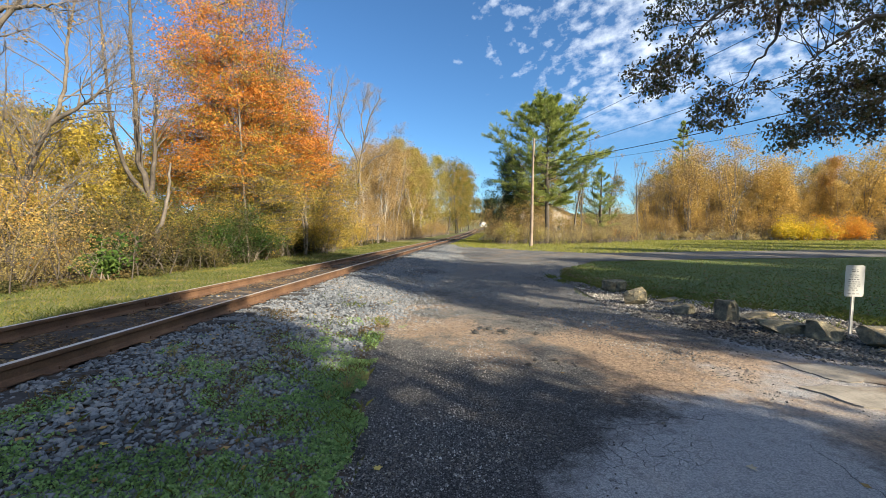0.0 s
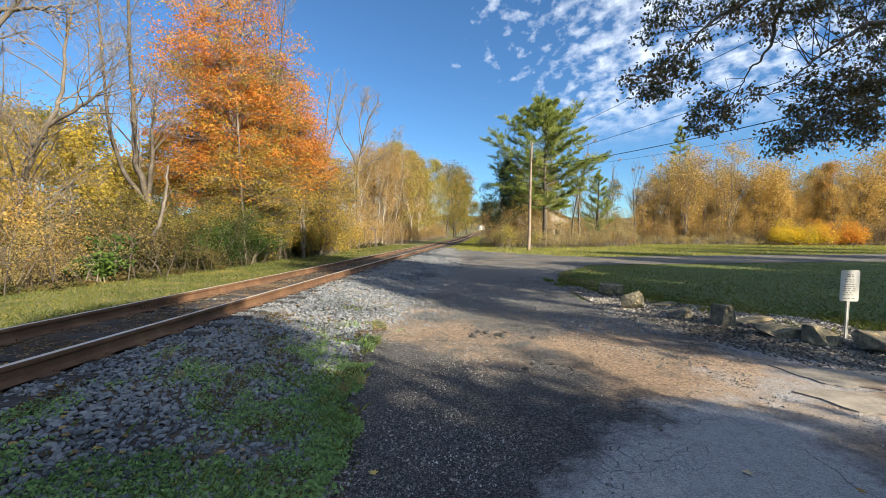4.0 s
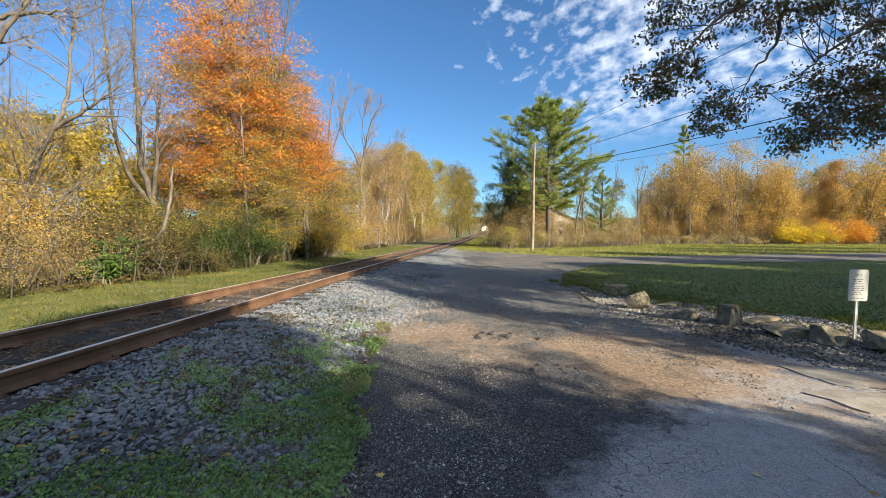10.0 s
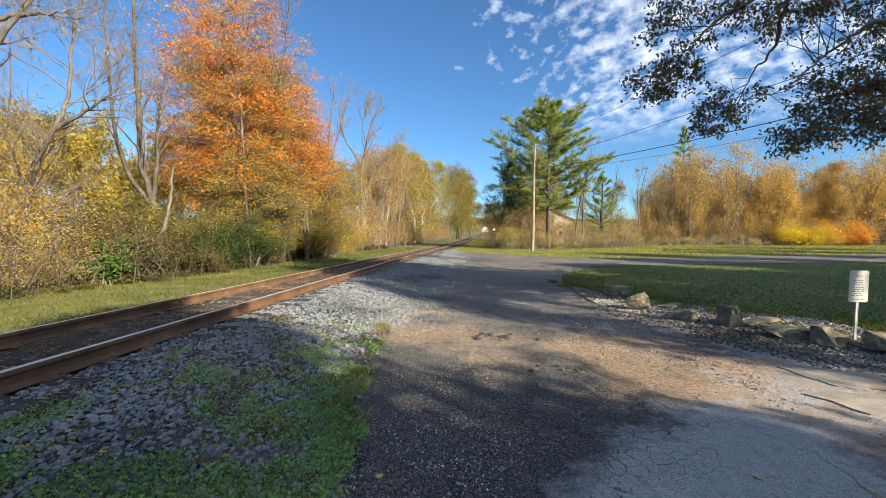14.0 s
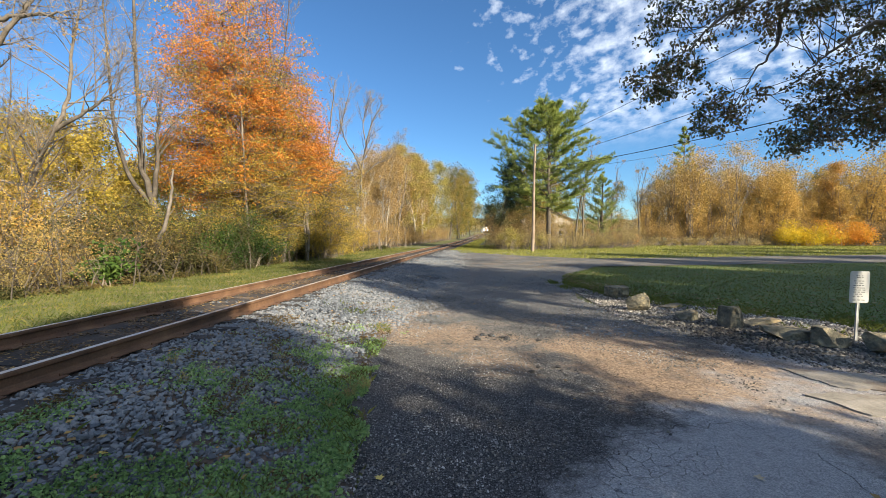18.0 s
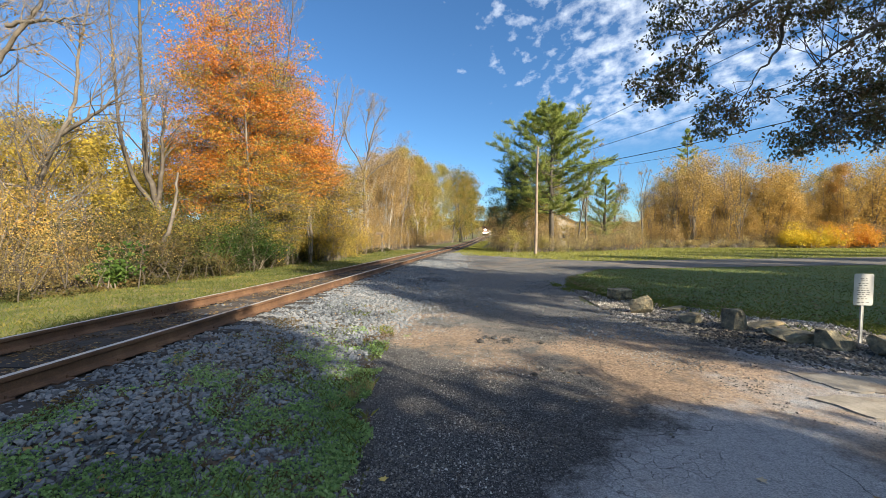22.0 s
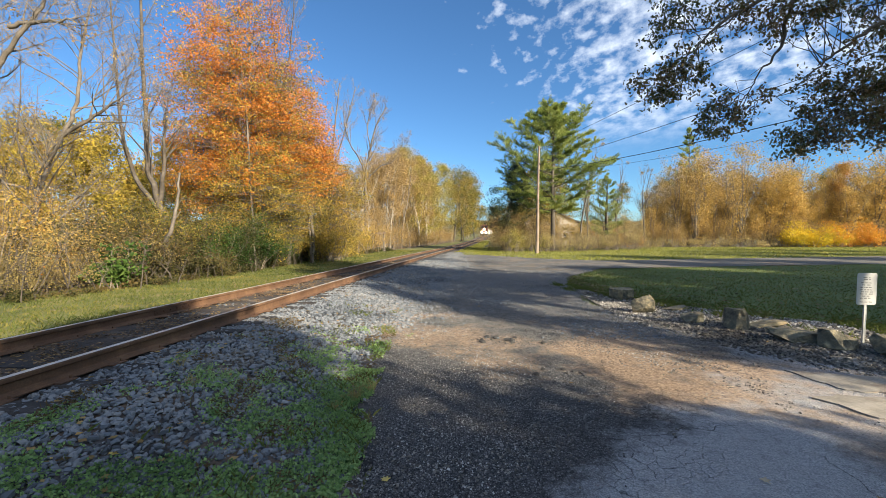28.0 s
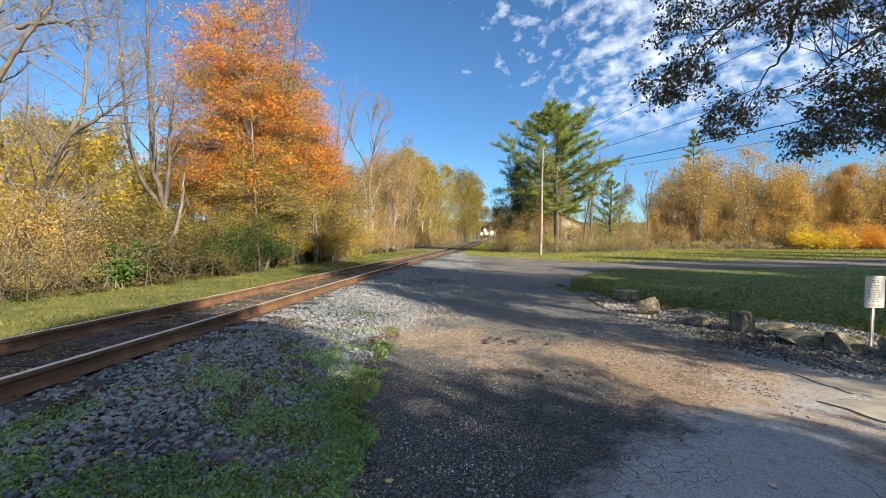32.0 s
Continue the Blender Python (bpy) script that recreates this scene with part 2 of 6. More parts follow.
L_MIX = varied("turning_leaf", [(0.10, 0.12, 0.03), (0.28, 0.22, 0.05), (0.42, 0.21, 0.04), (0.46, 0.17, 0.03)], 0.7, 0.34)
L_WHEAT = varied("wheat_leaf", [(0.20, 0.135, 0.048), (0.44, 0.30, 0.095), (0.60, 0.42, 0.125), (0.42, 0.245, 0.075)], 0.8, 0.32)
L_GREEN = varied("green_leaf", [(0.02, 0.045, 0.01), (0.045, 0.09, 0.018), (0.11, 0.17, 0.035)], 0.6, 0.3)
L_ORANGE = varied("orange_leaf", [(0.42, 0.27, 0.04), (0.52, 0.21, 0.03), (0.48, 0.14, 0.03)], 0.7, 0.34)
L_FLAME = varied("flame_leaf", [(0.58, 0.42, 0.05), (0.66, 0.33, 0.045), (0.60, 0.23, 0.04)], 0.7, 0.35)
L_GOLD = varied("gold_leaf", [(0.40, 0.36, 0.05), (0.66, 0.50, 0.04), (0.72, 0.48, 0.03)], 0.7, 0.35)
L_OAK = varied("oak_leaf", [(0.045, 0.058, 0.02), (0.08, 0.09, 0.028), (0.14, 0.10, 0.042), (0.17, 0.095, 0.042)], 0.5, 0.25, spec=0.4)
L_PINE = varied("pine_needle", [(0.12, 0.17, 0.045), (0.26, 0.32, 0.08), (0.45, 0.46, 0.14)], 0.6, 0.42)
L_IVY = varied("ivy_leaf", [(0.02, 0.045, 0.015), (0.04, 0.07, 0.02), (0.08, 0.1, 0.03)], 0.45, 0.15, spec=0.5)
L_WEED = varied("weed_leaf", [(0.11, 0.19, 0.07), (0.24, 0.38, 0.13), (0.40, 0.50, 0.22)], 0.55, 0.4)
M_GRIT = varied("road_grit", [(0.04, 0.04, 0.044), (0.11, 0.11, 0.112), (0.24, 0.237, 0.232), (0.60, 0.59, 0.57)], 0.9, spec=0.3)
L_BROWN = varied("brown_leaf", [(0.06, 0.042, 0.022), (0.13, 0.092, 0.045), (0.24, 0.175, 0.08)], 0.85, 0.3)
L_GRASS = varied("grass_blade", [(0.075, 0.10, 0.022), (0.125, 0.155, 0.034), (0.24, 0.22, 0.065)], 0.8, 0.35)
L_STRAW = varied("dry_grass", [(0.24, 0.19, 0.08), (0.38, 0.30, 0.13), (0.48, 0.38, 0.18)], 0.9, 0.3)

# ---- mesh helpers ----


def mesh_of(name, V, F, smooth=False):
    """A mesh from arrays of points and of faces with the same number of corners."""
    V, F = np.asarray(V, np.float32), np.asarray(F, np.int32)
    me = bpy.data.meshes.new(name)
    k = F.shape[1]
    me.vertices.add(len(V)), me.loops.add(F.size), me.polygons.add(len(F))
    me.vertices.foreach_set("co", V.ravel())
    me.loops.foreach_set("vertex_index", F.ravel())
    me.polygons.foreach_set("loop_start", np.arange(0, F.size, k, dtype=np.int32))
    me.polygons.foreach_set("use_smooth", np.full(len(F), smooth))
    me.update(calc_edges=True)
    return me


def put(name, me, material, parent=None, label="", at=None):
    ob = new(name, me)
    if material and not me.materials:
        me.materials.append(material)
    if parent:
        ob.parent = parent
    if at is not None:
        ob.matrix_basis = at
    return tagged(ob, label)


def part(name, bm, material, parent, label=""):
    me = bpy.data.meshes.new(name)
    bm.to_mesh(me)
    bm.free()
    return put(name, me, material, parent, label)


def thing(name, at, label, category, group="", kind=""):
    ob = new(name)
    ob.empty_display_size = 0.2
    ob.matrix_basis = at
    return tagged(ob, label, category, group, kind)


def box(bm, x0, x1, y0, y1, z0, z1, bevel=0.0):
    r = bmesh.ops.create_cube(bm, size=1.0)["verts"]
    for v in r:
        v.co = Vector(((x0 + x1) / 2 + v.co.x * (x1 - x0), (y0 + y1) / 2 + v.co.y * (y1 - y0), (z0 + z1) / 2 + v.co.z * (z1 - z0)))
    if bevel:
        es = list({e for v in r for e in v.link_edges})
        bmesh.ops.bevel(bm, geom=es, offset=bevel, segments=1, affect="EDGES")
    return bm


def boxes(*spec, bevel=0.0):
    bm = bmesh.new()
    for s in spec:
        box(bm, *s, bevel=bevel)
    return bm


def tubes(segs, sides=5):
    """Tapered tubes from rows of x0 y0 z0 x1 y1 z1 r0 r1."""
    S = np.asarray(segs, float)
    A, B, r0, r1 = S[:, :3], S[:, 3:6], S[:, 6], S[:, 7]
    d = B - A
    d /= np.linalg.norm(d, axis=1, keepdims=True) + 1e-9
    ref = np.where(np.abs(d[:, 2:3]) > 0.9, [[1.0, 0, 0]], [[0, 0, 1.0]])
    u = np.cross(d, ref)
    u /= np.linalg.norm(u, axis=1, keepdims=True) + 1e-9
    w = np.cross(d, u)
    an = np.arange(sides) * 2 * np.pi / sides
    ring = u[:, None] * np.cos(an)[None, :, None] + w[:, None] * np.sin(an)[None, :, None]
    V = np.concatenate([A[:, None] + ring * r0[:, None, None], B[:, None] + ring * r1[:, None, None]], 1).reshape(-1, 3)
    i = np.arange(sides)
    quad = np.stack([i, (i + 1) % sides, sides + (i + 1) % sides, sides + i], 1)
    F = (quad[None] + (np.arange(len(S)) * 2 * sides)[:, None, None]).reshape(-1, 4)
    return V, F


def leaves(rng, C, size, wide=0.55, droop=0.0, jitter=0.35):
    """A bent four-cornered leaf at each point of C, turned at random."""
    n = len(C)
    a = rng.normal(size=(n, 3))
    a[:, 2] = a[:, 2] * 0.7 - droop
    a /= np.linalg.norm(a, axis=1, keepdims=True)
    b = np.cross(a, rng.normal(size=(n, 3)))
    b /= np.linalg.norm(b, axis=1, keepdims=True) + 1e-9
    nn = np.cross(a, b)
    s = size * (1 + jitter * rng.uniform(-1, 1, (n, 1)))
    V = np.stack([C, C + a * s * 0.5 + b * s * wide * 0.5 + nn * s * 0.12, C + a * s, C + a * s * 0.5 - b * s * wide * 0.5 + nn * s * 0.12], 1)
    return V.reshape(-1, 3), np.arange(4 * n).reshape(-1, 4)


def unit(v):
    return v / (math.sqrt(v[0] * v[0] + v[1] * v[1] + v[2] * v[2]) + 1e-9)


def limbs(branches, sides):
    """Bent tapered tubes, each in one piece, from (points, radii)."""
    Vs, Fs, base = [], [], 0
    by = {}
    for p, r in branches:
        by.setdefault(len(p), []).append((p, r))
    an = np.arange(sides) * 2 * np.pi / sides
    for k, group in by.items():
        P = np.array([g[0] for g in group], float)
        R = np.array([g[1] for g in group], float)
        d = np.gradient(P, axis=1)
        d /= np.linalg.norm(d, axis=2, keepdims=True) + 1e-9
        mean = d.mean(1, keepdims=True)
        ref = np.where(np.abs(mean[..., 2:3]) > 0.85, [[[1.0, 0, 0]]], [[[0, 0, 1.0]]])
        u = np.cross(d, ref)
        u /= np.linalg.norm(u, axis=2, keepdims=True) + 1e-9
        w = np.cross(d, u)
        V = P[:, :, None] + (u[:, :, None] * np.cos(an)[:, None] + w[:, :, None] * np.sin(an)[:, None]) * R[:, :, None, None]
        i = np.arange(k - 1)[:, None] * sides + np.arange(sides)[None]
        j = np.arange(k - 1)[:, None] * sides + (np.arange(sides)[None] + 1) % sides
        q = np.stack([i, j, j + sides, i + sides], -1).reshape(-1, 4)
        F = (q[None] + (np.arange(len(P)) * k * sides)[:, None, None]).reshape(-1, 4) + base
        Vs.append(V.reshape(-1, 3)), Fs.append(F)
        base += len(Vs[-1])
    return np.concatenate(Vs), np.concatenate(Fs)


def children(rng, pts, rad, length, level, spec, out, tips, bare):
    steps = len(pts) - 1
    kids = spec["children"][level]
    for k in range(kids):
        f = bare + (1 - bare) * (k + rng.uniform(0, 1)) / kids
        x = min(f, 0.999) * steps
        i = int(x)
        o = pts[i] + (pts[i + 1] - pts[i]) * (x - i)
        ax = unit(pts[i + 1] - pts[i])
        side = unit(np.cross(ax, rng.normal(size=3)))
        sp = spec["spread"] * rng.uniform(0.7, 1.25)
        nd = unit(ax * math.cos(sp) + side * math.sin(sp))
        nl = length * spec["ratio"] * (1.15 - 0.6 * f) * rng.uniform(0.7, 1.2)
        grow(rng, o, nd, nl, max(rad[i] * 0.4, 0.006), level + 1, spec, out, tips)


def grow(rng, p, d, length, r, level, spec, out, tips):
    """A branch and its children. spec: depth, children, spread, ratio, lift, crook, bare (the part with no child)."""
    steps = (8, 5, 4, 4)[min(level, 3)]
    pts, rad = [p], [r]
    dd = d
    for i in range(steps):
        dd = unit(dd + rng.normal(0, spec["crook"], 3) + np.array([0, 0, spec["lift"]]))
        pts.append(pts[-1] + dd * (length / steps))
        rad.append(max(r * (1 - 0.85 * (i + 1) / steps), 0.004))
    out.append((level, pts, rad))
    if level >= spec["depth"]:
        tips.extend(pts[1:])
        return
    children(rng, pts, rad, length, level, spec, out, tips, spec["bare"] if level == 0 else 0.2)


def tree_meshes(seed, height, radius, spec, width=None, count=0, size=0.12, spread=0.35, lean=(0, 0), droop=0.2, low=0.0, fill=0.0):
    """trunk, branch and crown meshes of a tree of that height; width: the radius of its crown; low: the crown's foot."""
    rng = np.random.default_rng(seed)
    out, tips = [], []
    grow(rng, np.zeros(3), unit(np.array([lean[0], lean[1], 1.0])), height, radius, 0, spec, out, tips)
    tips = np.array(tips)
    k = np.array([1, 1, height / np.percentile(tips[:, 2], 99.5)])
    if width:
        k[:2] = width / np.percentile(np.hypot(tips[:, 0], tips[:, 1]), 95)
    thick = [(np.array(p) * k, r) for lv, p, r in out if lv <= 1]
    thin = [(np.array(p) * k, r) for lv, p, r in out if lv > 1]
    tips = tips * k
    tips = tips[tips[:, 2] > low]
    if fill:
        # clumps between the branch ends close the crown to a dome
        n = int(len(tips) * fill / (1 - fill))
        h = rng.uniform(0, 1, n) ** 0.85
        r = width * np.sin(np.pi * np.clip(0.16 + 0.86 * h, 0, 1)) ** 0.6 * rng.uniform(0.15, 1, n) ** 0.5
        a = rng.uniform(0, 6.283, n)
        r *= 1 + 0.22 * np.sin(3 * a + 7 * h) + 0.12 * np.sin(7 * a + 13 * h)
        more = np.stack([r * np.cos(a), r * np.sin(a), low + (height - low) * h], 1)
        pts0 = thick[0][0]
        mid = np.array([np.interp(more[:, 2], pts0[:, 2], pts0[:, c]) for c in (0, 1)]).T
        more[:, :2] += mid
        tips = np.concatenate([tips, more])
    return finish(rng, thick, thin, tips, count, size, spread, droop)


def finish(rng, thick, thin, tips, count, size, spread, droop):
    trunk = mesh_of("trunk", *limbs(thick, 6), smooth=True)
    twigs = mesh_of("branch", *limbs(thin, 3), smooth=True) if thin else None
    crown = None
    if count:
        # leaves hang in clumps with gaps between them
        cl = tips[rng.integers(0, len(tips), max(count // 34, 1))]
        C = cl[rng.integers(0, len(cl), count)] + rng.normal(0, spread, (count, 3)) * [1, 1, 0.75]
        crown = mesh_of("crown", *leaves(rng, C, size, droop=droop))
    return trunk, twigs, crown


def shaped_tree(seed, stems, spec, length, count=0, size=0.12, spread=0.2):
    """A tree whose stems follow given bends: rows of (radius, points); twigs grow out of them."""
    rng = np.random.default_rng(seed)
    out, tips, thick = [], [], []
    for r, bend in stems:
        bend = np.array(bend, float)
        f = np.linspace(0, len(bend) - 1, len(bend) * 4)
        pts = np.stack([np.interp(f, range(len(bend)), bend[:, c]) for c in range(3)], 1)
        pts[1:-1] = (pts[:-2] + 2 * pts[1:-1] + pts[2:]) / 4 + rng.normal(0, 0.02, pts[1:-1].shape)
        rad = [r * (1 - 0.75 * i / len(pts)) for i in range(len(pts))]
        thick.append((pts, rad))
        children(rng, list(pts), rad, length, 0, spec, out, tips, spec["bare"])
    by1 = [(p, r) for lv, p, r in out if lv <= 1]
    by2 = [(p, r) for lv, p, r in out if lv > 1]
    return finish(rng, thick + by1, by2, np.array(tips), count, size, spread, 0.2)


def tree(name, meshes, at, bark, leaf, label, category="tree", group="", twig=None):
    t = thing(name, at, label, category, group)
    put("trunk", meshes[0], bark, t)
    if meshes[1]:
        tagged(put("branch", meshes[1], twig or M_TWIG, t), kind="stuff")
    if meshes[2]:
        tagged(put("crown", meshes[2], leaf, t), kind="stuff")
    return t


SPREADING = dict(depth=3, children=(9, 6, 5), spread=0.75, ratio=0.52, lift=0.02, crook=0.12, bare=0.3)
TALL = dict(depth=3, children=(10, 5, 4), spread=0.55, ratio=0.36, lift=0.07, crook=0.08, bare=0.45)
CROOKED = dict(depth=3, children=(9, 6, 5), spread=0.8, ratio=0.5, lift=0.02, crook=0.17, bare=0.35)
SAPLING = dict(depth=2, children=(9, 5), spread=0.5, ratio=0.35, lift=0.1, crook=0.1, bare=0.3)

# ---- the plan: track, ground ----


def track_x(s):
    c = np.minimum(s, 53.0)
    x = -4.496 + 0.0458 * s + 0.00079 * (c * c + 106 * (s - c))
    return x + np.maximum(np.asarray(s) - 205, 0) ** 2 / 260


def track_z(s):
    c = np.clip(s, -20, 60.0)
    d = np.clip(s, 60, 150) - 60
    return 0.519 - 0.0134 * c + 0.00014 * c * c + 0.0034 * d + 0.000133 * d * d + 0.014 * np.clip(np.asarray(s) - 150, 0, 200)


def base_z(y):
    y = np.asarray(y, float)
    return np.interp(y, [-400, 60, 80, 100, 125, 150, 350, 600, 3000], [0, 0, 0.12, 0.35, 0.78, 1.4, 4.1, 4.4, 4.4])


def step(a, b, x):
    t = np.clip((np.asarray(x, float) - a) / (b - a), 0, 1)
    return t * t * (3 - 2 * t)


def ground_z(x, y):
    x, y = np.asarray(x, float), np.asarray(y, float)
    s = np.clip(y, -30, 340)
    u = x - track_x(s)
    top = track_z(s) - 0.20
    b = base_z(y)
    left = b + 0.12 - 0.25 * step(-7, -12, u)
    low = np.where(u > 0, b, left)
    w = np.where(u > 0, 1 - step(1.35, 3.3, u), 1 - step(1.3, 2.4, -u))
    z = low + (top - low) * w
    # the bank with the stones stands a little proud
    m = np.exp(-(((x - 5.6) / 1.3) ** 2)) * np.exp(-(((y - 7.5) / 3.0) ** 2)) * 0.07
    return z + m


def wobble(x, y, a=0.12, f=1.1):
    return a * (math.sin(f * x * 1.7 + 0.6 * y) + math.sin(f * 2.3 * y - x) * 0.6)


def sheet(name, xs, ys, material, lift=0.0, kind="structure", label="", category=""):
    """A sheet that follows the ground: xs(v, y) for v in 0..1, rows at ys."""
    V, n = [], None
    for y in ys:
        row = [(x, y) for x in xs(y)]
        n = len(row)
        V += row
    V = np.array(V)
    z = ground_z(V[:, 0], V[:, 1]) + lift
    V = np.column_stack([V, z])
    i = np.arange(len(ys) - 1)[:, None] * n + np.arange(n - 1)[None]
    F = np.stack([i, i + 1, i + n + 1, i + n], -1).reshape(-1, 4)
    return tagged(put(name, mesh_of(name, V, F, True), material), label, category, kind=kind)


def lin(a, b, n):
    return [a + (b - a) * i / (n - 1) for i in range(n)]


def knots(t, ks):
    return float(np.interp(t, [k[0] for k in ks], [k[1] for k in ks]))


GX = sorted(set([round(v, 2) for v in (*np.arange(-14, 14, 0.3), *np.arange(-60, 90, 4), *(-3000, -1500, -700, -300, -150, 150, 300, 700, 1500, 3000))]))
GY = sorted(set([round(v, 2) for v in (*np.arange(-3, 18, 0.35), *np.arange(18, 60, 1.0), *np.arange(60, 340, 5), *(-3000, -1000, -300, -100, -40, -20, -10, 400, 500, 700, 1200, 2000, 3000))]))
sheet("ground", lambda y: GX, GY, M_GRASS, -0.012, label="autumn grass and leaf litter ground reaching the horizon", category="ground")

ROAD_L = [(-8, -0.55), (2.5, -0.66), (4, -0.8), (5.2, -0.95), (6.7, -0.9), (8, -1.2), (12, -0.6), (18, 0.3), (24, 0.9), (44, 1.4)]
ROAD_R = [(-8, 10), (0, 7.5), (3, 6.0), (4.67, 5.0), (5.3, 4.44), (6.3, 4.0), (8, 3.45), (10, 3.5), (13, 3.95), (16.5, 4.8), (21, 7.8), (24, 8.8)]
LANE_N = [(0.4, 20.0), (6, 20.0), (7.6, 20.9), (15.6, 22.5), (25.6, 24.3), (70, 33)]
LANE_F = [(0.4, 42), (1, 41.5), (4, 35), (6.8, 30.6), (9.9, 27.8), (21, 30.3), (36, 33.6), (70, 41)]
LAWN_N = [(3.98, 13.6), (4.33, 11.7), (5.0, 10.0), (5.8, 8.3), (7.75, 7.2), (12, 5.6), (30, 2), (60, 0)]
LAWN_F = [(3.98, 13.7), (4.8, 16.6), (7.6, 20.7), (15.6, 22.3), (25.6, 24.1), (60, 31)]


def road_mat():
    """Old asphalt: dark crumbled patches, pale worn ones, dirt, and cracks that run as a net."""
    m = bpy.data.materials.new("old_asphalt")
    m.use_nodes = True
    n, l = m.node_tree.nodes, m.node_tree.links
    b = n["Principled BSDF"]
    b.inputs["Roughness"].default_value = 0.92
    b.inputs["Specular IOR Level"].default_value = 0.25
    co = n.new("ShaderNodeNewGeometry").outputs["Position"]

    def tex(s, detail=5, r=0.6):
        t = n.new("ShaderNodeTexNoise")
        t.inputs["Scale"].default_value, t.inputs["Detail"].default_value, t.inputs["Roughness"].default_value = s, detail, r
        l.new(co, t.inputs["Vector"])
        return t.outputs[0]

    def rng(v, a, z, o0=0.0, o1=1.0):
        mr = n.new("ShaderNodeMapRange")
        for k, x in zip(("From Min", "From Max", "To Min", "To Max"), (a, z, o0, o1)):
            mr.inputs[k].default_value = x
        l.new(v, mr.inputs[0])
        return mr.outputs[0]

    def mix(f, a, c):
        mx = n.new("ShaderNodeMix")
        mx.data_type = "RGBA"
        if isinstance(f, float):
            mx.inputs["Factor"].default_value = f
        else:
            l.new(f, mx.inputs["Factor"])
        for k, v in (("A", a), ("B", c)):
            if isinstance(v, tuple):
                mx.inputs[k].default_value = rgb(v)
            else:
                l.new(v, mx.inputs[k])
        return mx.outputs["Result"]

    def op(kind, a, c, e=0.0):
        x = n.new("ShaderNodeMath")
        x.operation = kind
        for i, v in enumerate((a, c, e)):
            if isinstance(v, float):
                x.inputs[i].default_value = v
            else:
                l.new(v, x.inputs[i])
        return x.outputs[0]

    sep = n.new("ShaderNodeSeparateXYZ")
    l.new(co, sep.inputs[0])
    grit = tex(95, 3, 0.75)
    grit2 = tex(34, 4, 0.75)
    def chips(scale, size):
        """Single stones of the aggregate that show in the surface."""
        v = n.new("ShaderNodeTexVoronoi")
        v.voronoi_dimensions = "2D"
        v.inputs["Scale"].default_value = scale
        l.new(co, v.inputs["Vector"])
        tone = n.new("ShaderNodeSeparateColor")
        l.new(v.outputs["Color"], tone.inputs[0])
        return op("MULTIPLY", rng(v.outputs["Distance"], size, size * 0.6), rng(tone.outputs[0], 0.45, 1.0))

    chip, pebble = chips(62.0, 0.42), chips(24.0, 0.30)
    mottle = tex(9.0, 5, 0.7)
    base = mix(rng(grit, 0.42, 0.66), (0.022, 0.022, 0.025), (0.13, 0.13, 0.133))
    base = mix(op("MULTIPLY", chip, 0.9), base, (0.27, 0.27, 0.275))
    base = mix(op("MULTIPLY", pebble, 0.5), base, (0.24, 0.235, 0.225))
    pale = mix(rng(grit, 0.36, 0.64), (0.195, 0.203, 0.22), (0.475, 0.482, 0.50))
    pale = mix(op("MULTIPLY", chip, 0.6), pale, (0.60, 0.60, 0.60))
    pale = mix(rng(mottle, 0.54, 0.70, 0.0, 0.4), pale, (0.115, 0.115, 0.12))
    # the worn smooth asphalt lies to the east, the crumbled part to the west
    east = rng(op("ADD", op("SUBTRACT", sep.outputs[0], sep.outputs[1]), op("MULTIPLY", tex(1.6, 6, 0.65), 2.4)), -0.75, -0.25)
    # further on the drive is gravel and dirt
    near = rng(op("ADD", sep.outputs[1], op("MULTIPLY", tex(0.9, 4, 0.6), 3.0)), 6.6, 8.6, 1.0, 0.0)
    loose = mix(rng(grit2, 0.38, 0.64), (0.06, 0.06, 0.061), (0.26, 0.25, 0.235))
    col = mix(near, loose, mix(east, base, pale))
    dirt = rng(op("ADD", tex(0.55, 5, 0.65), op("MULTIPLY", op("ABSOLUTE", op("SUBTRACT", op("ADD", sep.outputs[1], op("MULTIPLY", sep.outputs[0], 0.62)), 6.9), 0.0), -0.07)), 0.37, 0.50)
    col = mix(op("MULTIPLY", dirt, 0.85), col, mix(rng(grit2, 0.35, 0.65), (0.16, 0.108, 0.075), (0.52, 0.375, 0.25)))
    # a ragged dark brown patch on the asphalt at the verge
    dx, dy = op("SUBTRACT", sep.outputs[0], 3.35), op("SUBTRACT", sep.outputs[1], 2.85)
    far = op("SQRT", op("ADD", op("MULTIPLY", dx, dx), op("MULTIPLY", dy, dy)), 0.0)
    brown_patch = rng(op("ADD", far, op("MULTIPLY", tex(2.2, 5, 0.65), 1.5)), 0.92, 1.25, 1.0, 0.0)
    col = mix(op("MULTIPLY", brown_patch, 0.9), col, mix(rng(grit2, 0.35, 0.65), (0.035, 0.027, 0.022), (0.15, 0.12, 0.10)))
    warp = n.new("ShaderNodeVectorMath")
    warp.operation = "MULTIPLY_ADD"
    tn = n.new("ShaderNodeTexNoise")
    tn.inputs["Scale"].default_value, tn.inputs["Detail"].default_value = 3.4, 5
    l.new(co, tn.inputs["Vector"])
    l.new(tn.outputs["Color"], warp.inputs[0])
    warp.inputs[1].default_value = (0.28, 0.28, 0)
    l.new(co, warp.inputs[2])

    def cracks(scale, width):
        v = n.new("ShaderNodeTexVoronoi")
        v.feature, v.voronoi_dimensions = "DISTANCE_TO_EDGE", "2D"
        v.inputs["Scale"].default_value = scale
        l.new(warp.outputs[0], v.inputs["Vector"])
        return rng(v.outputs["Distance"], 0.0, width, 1.0, 0.0)

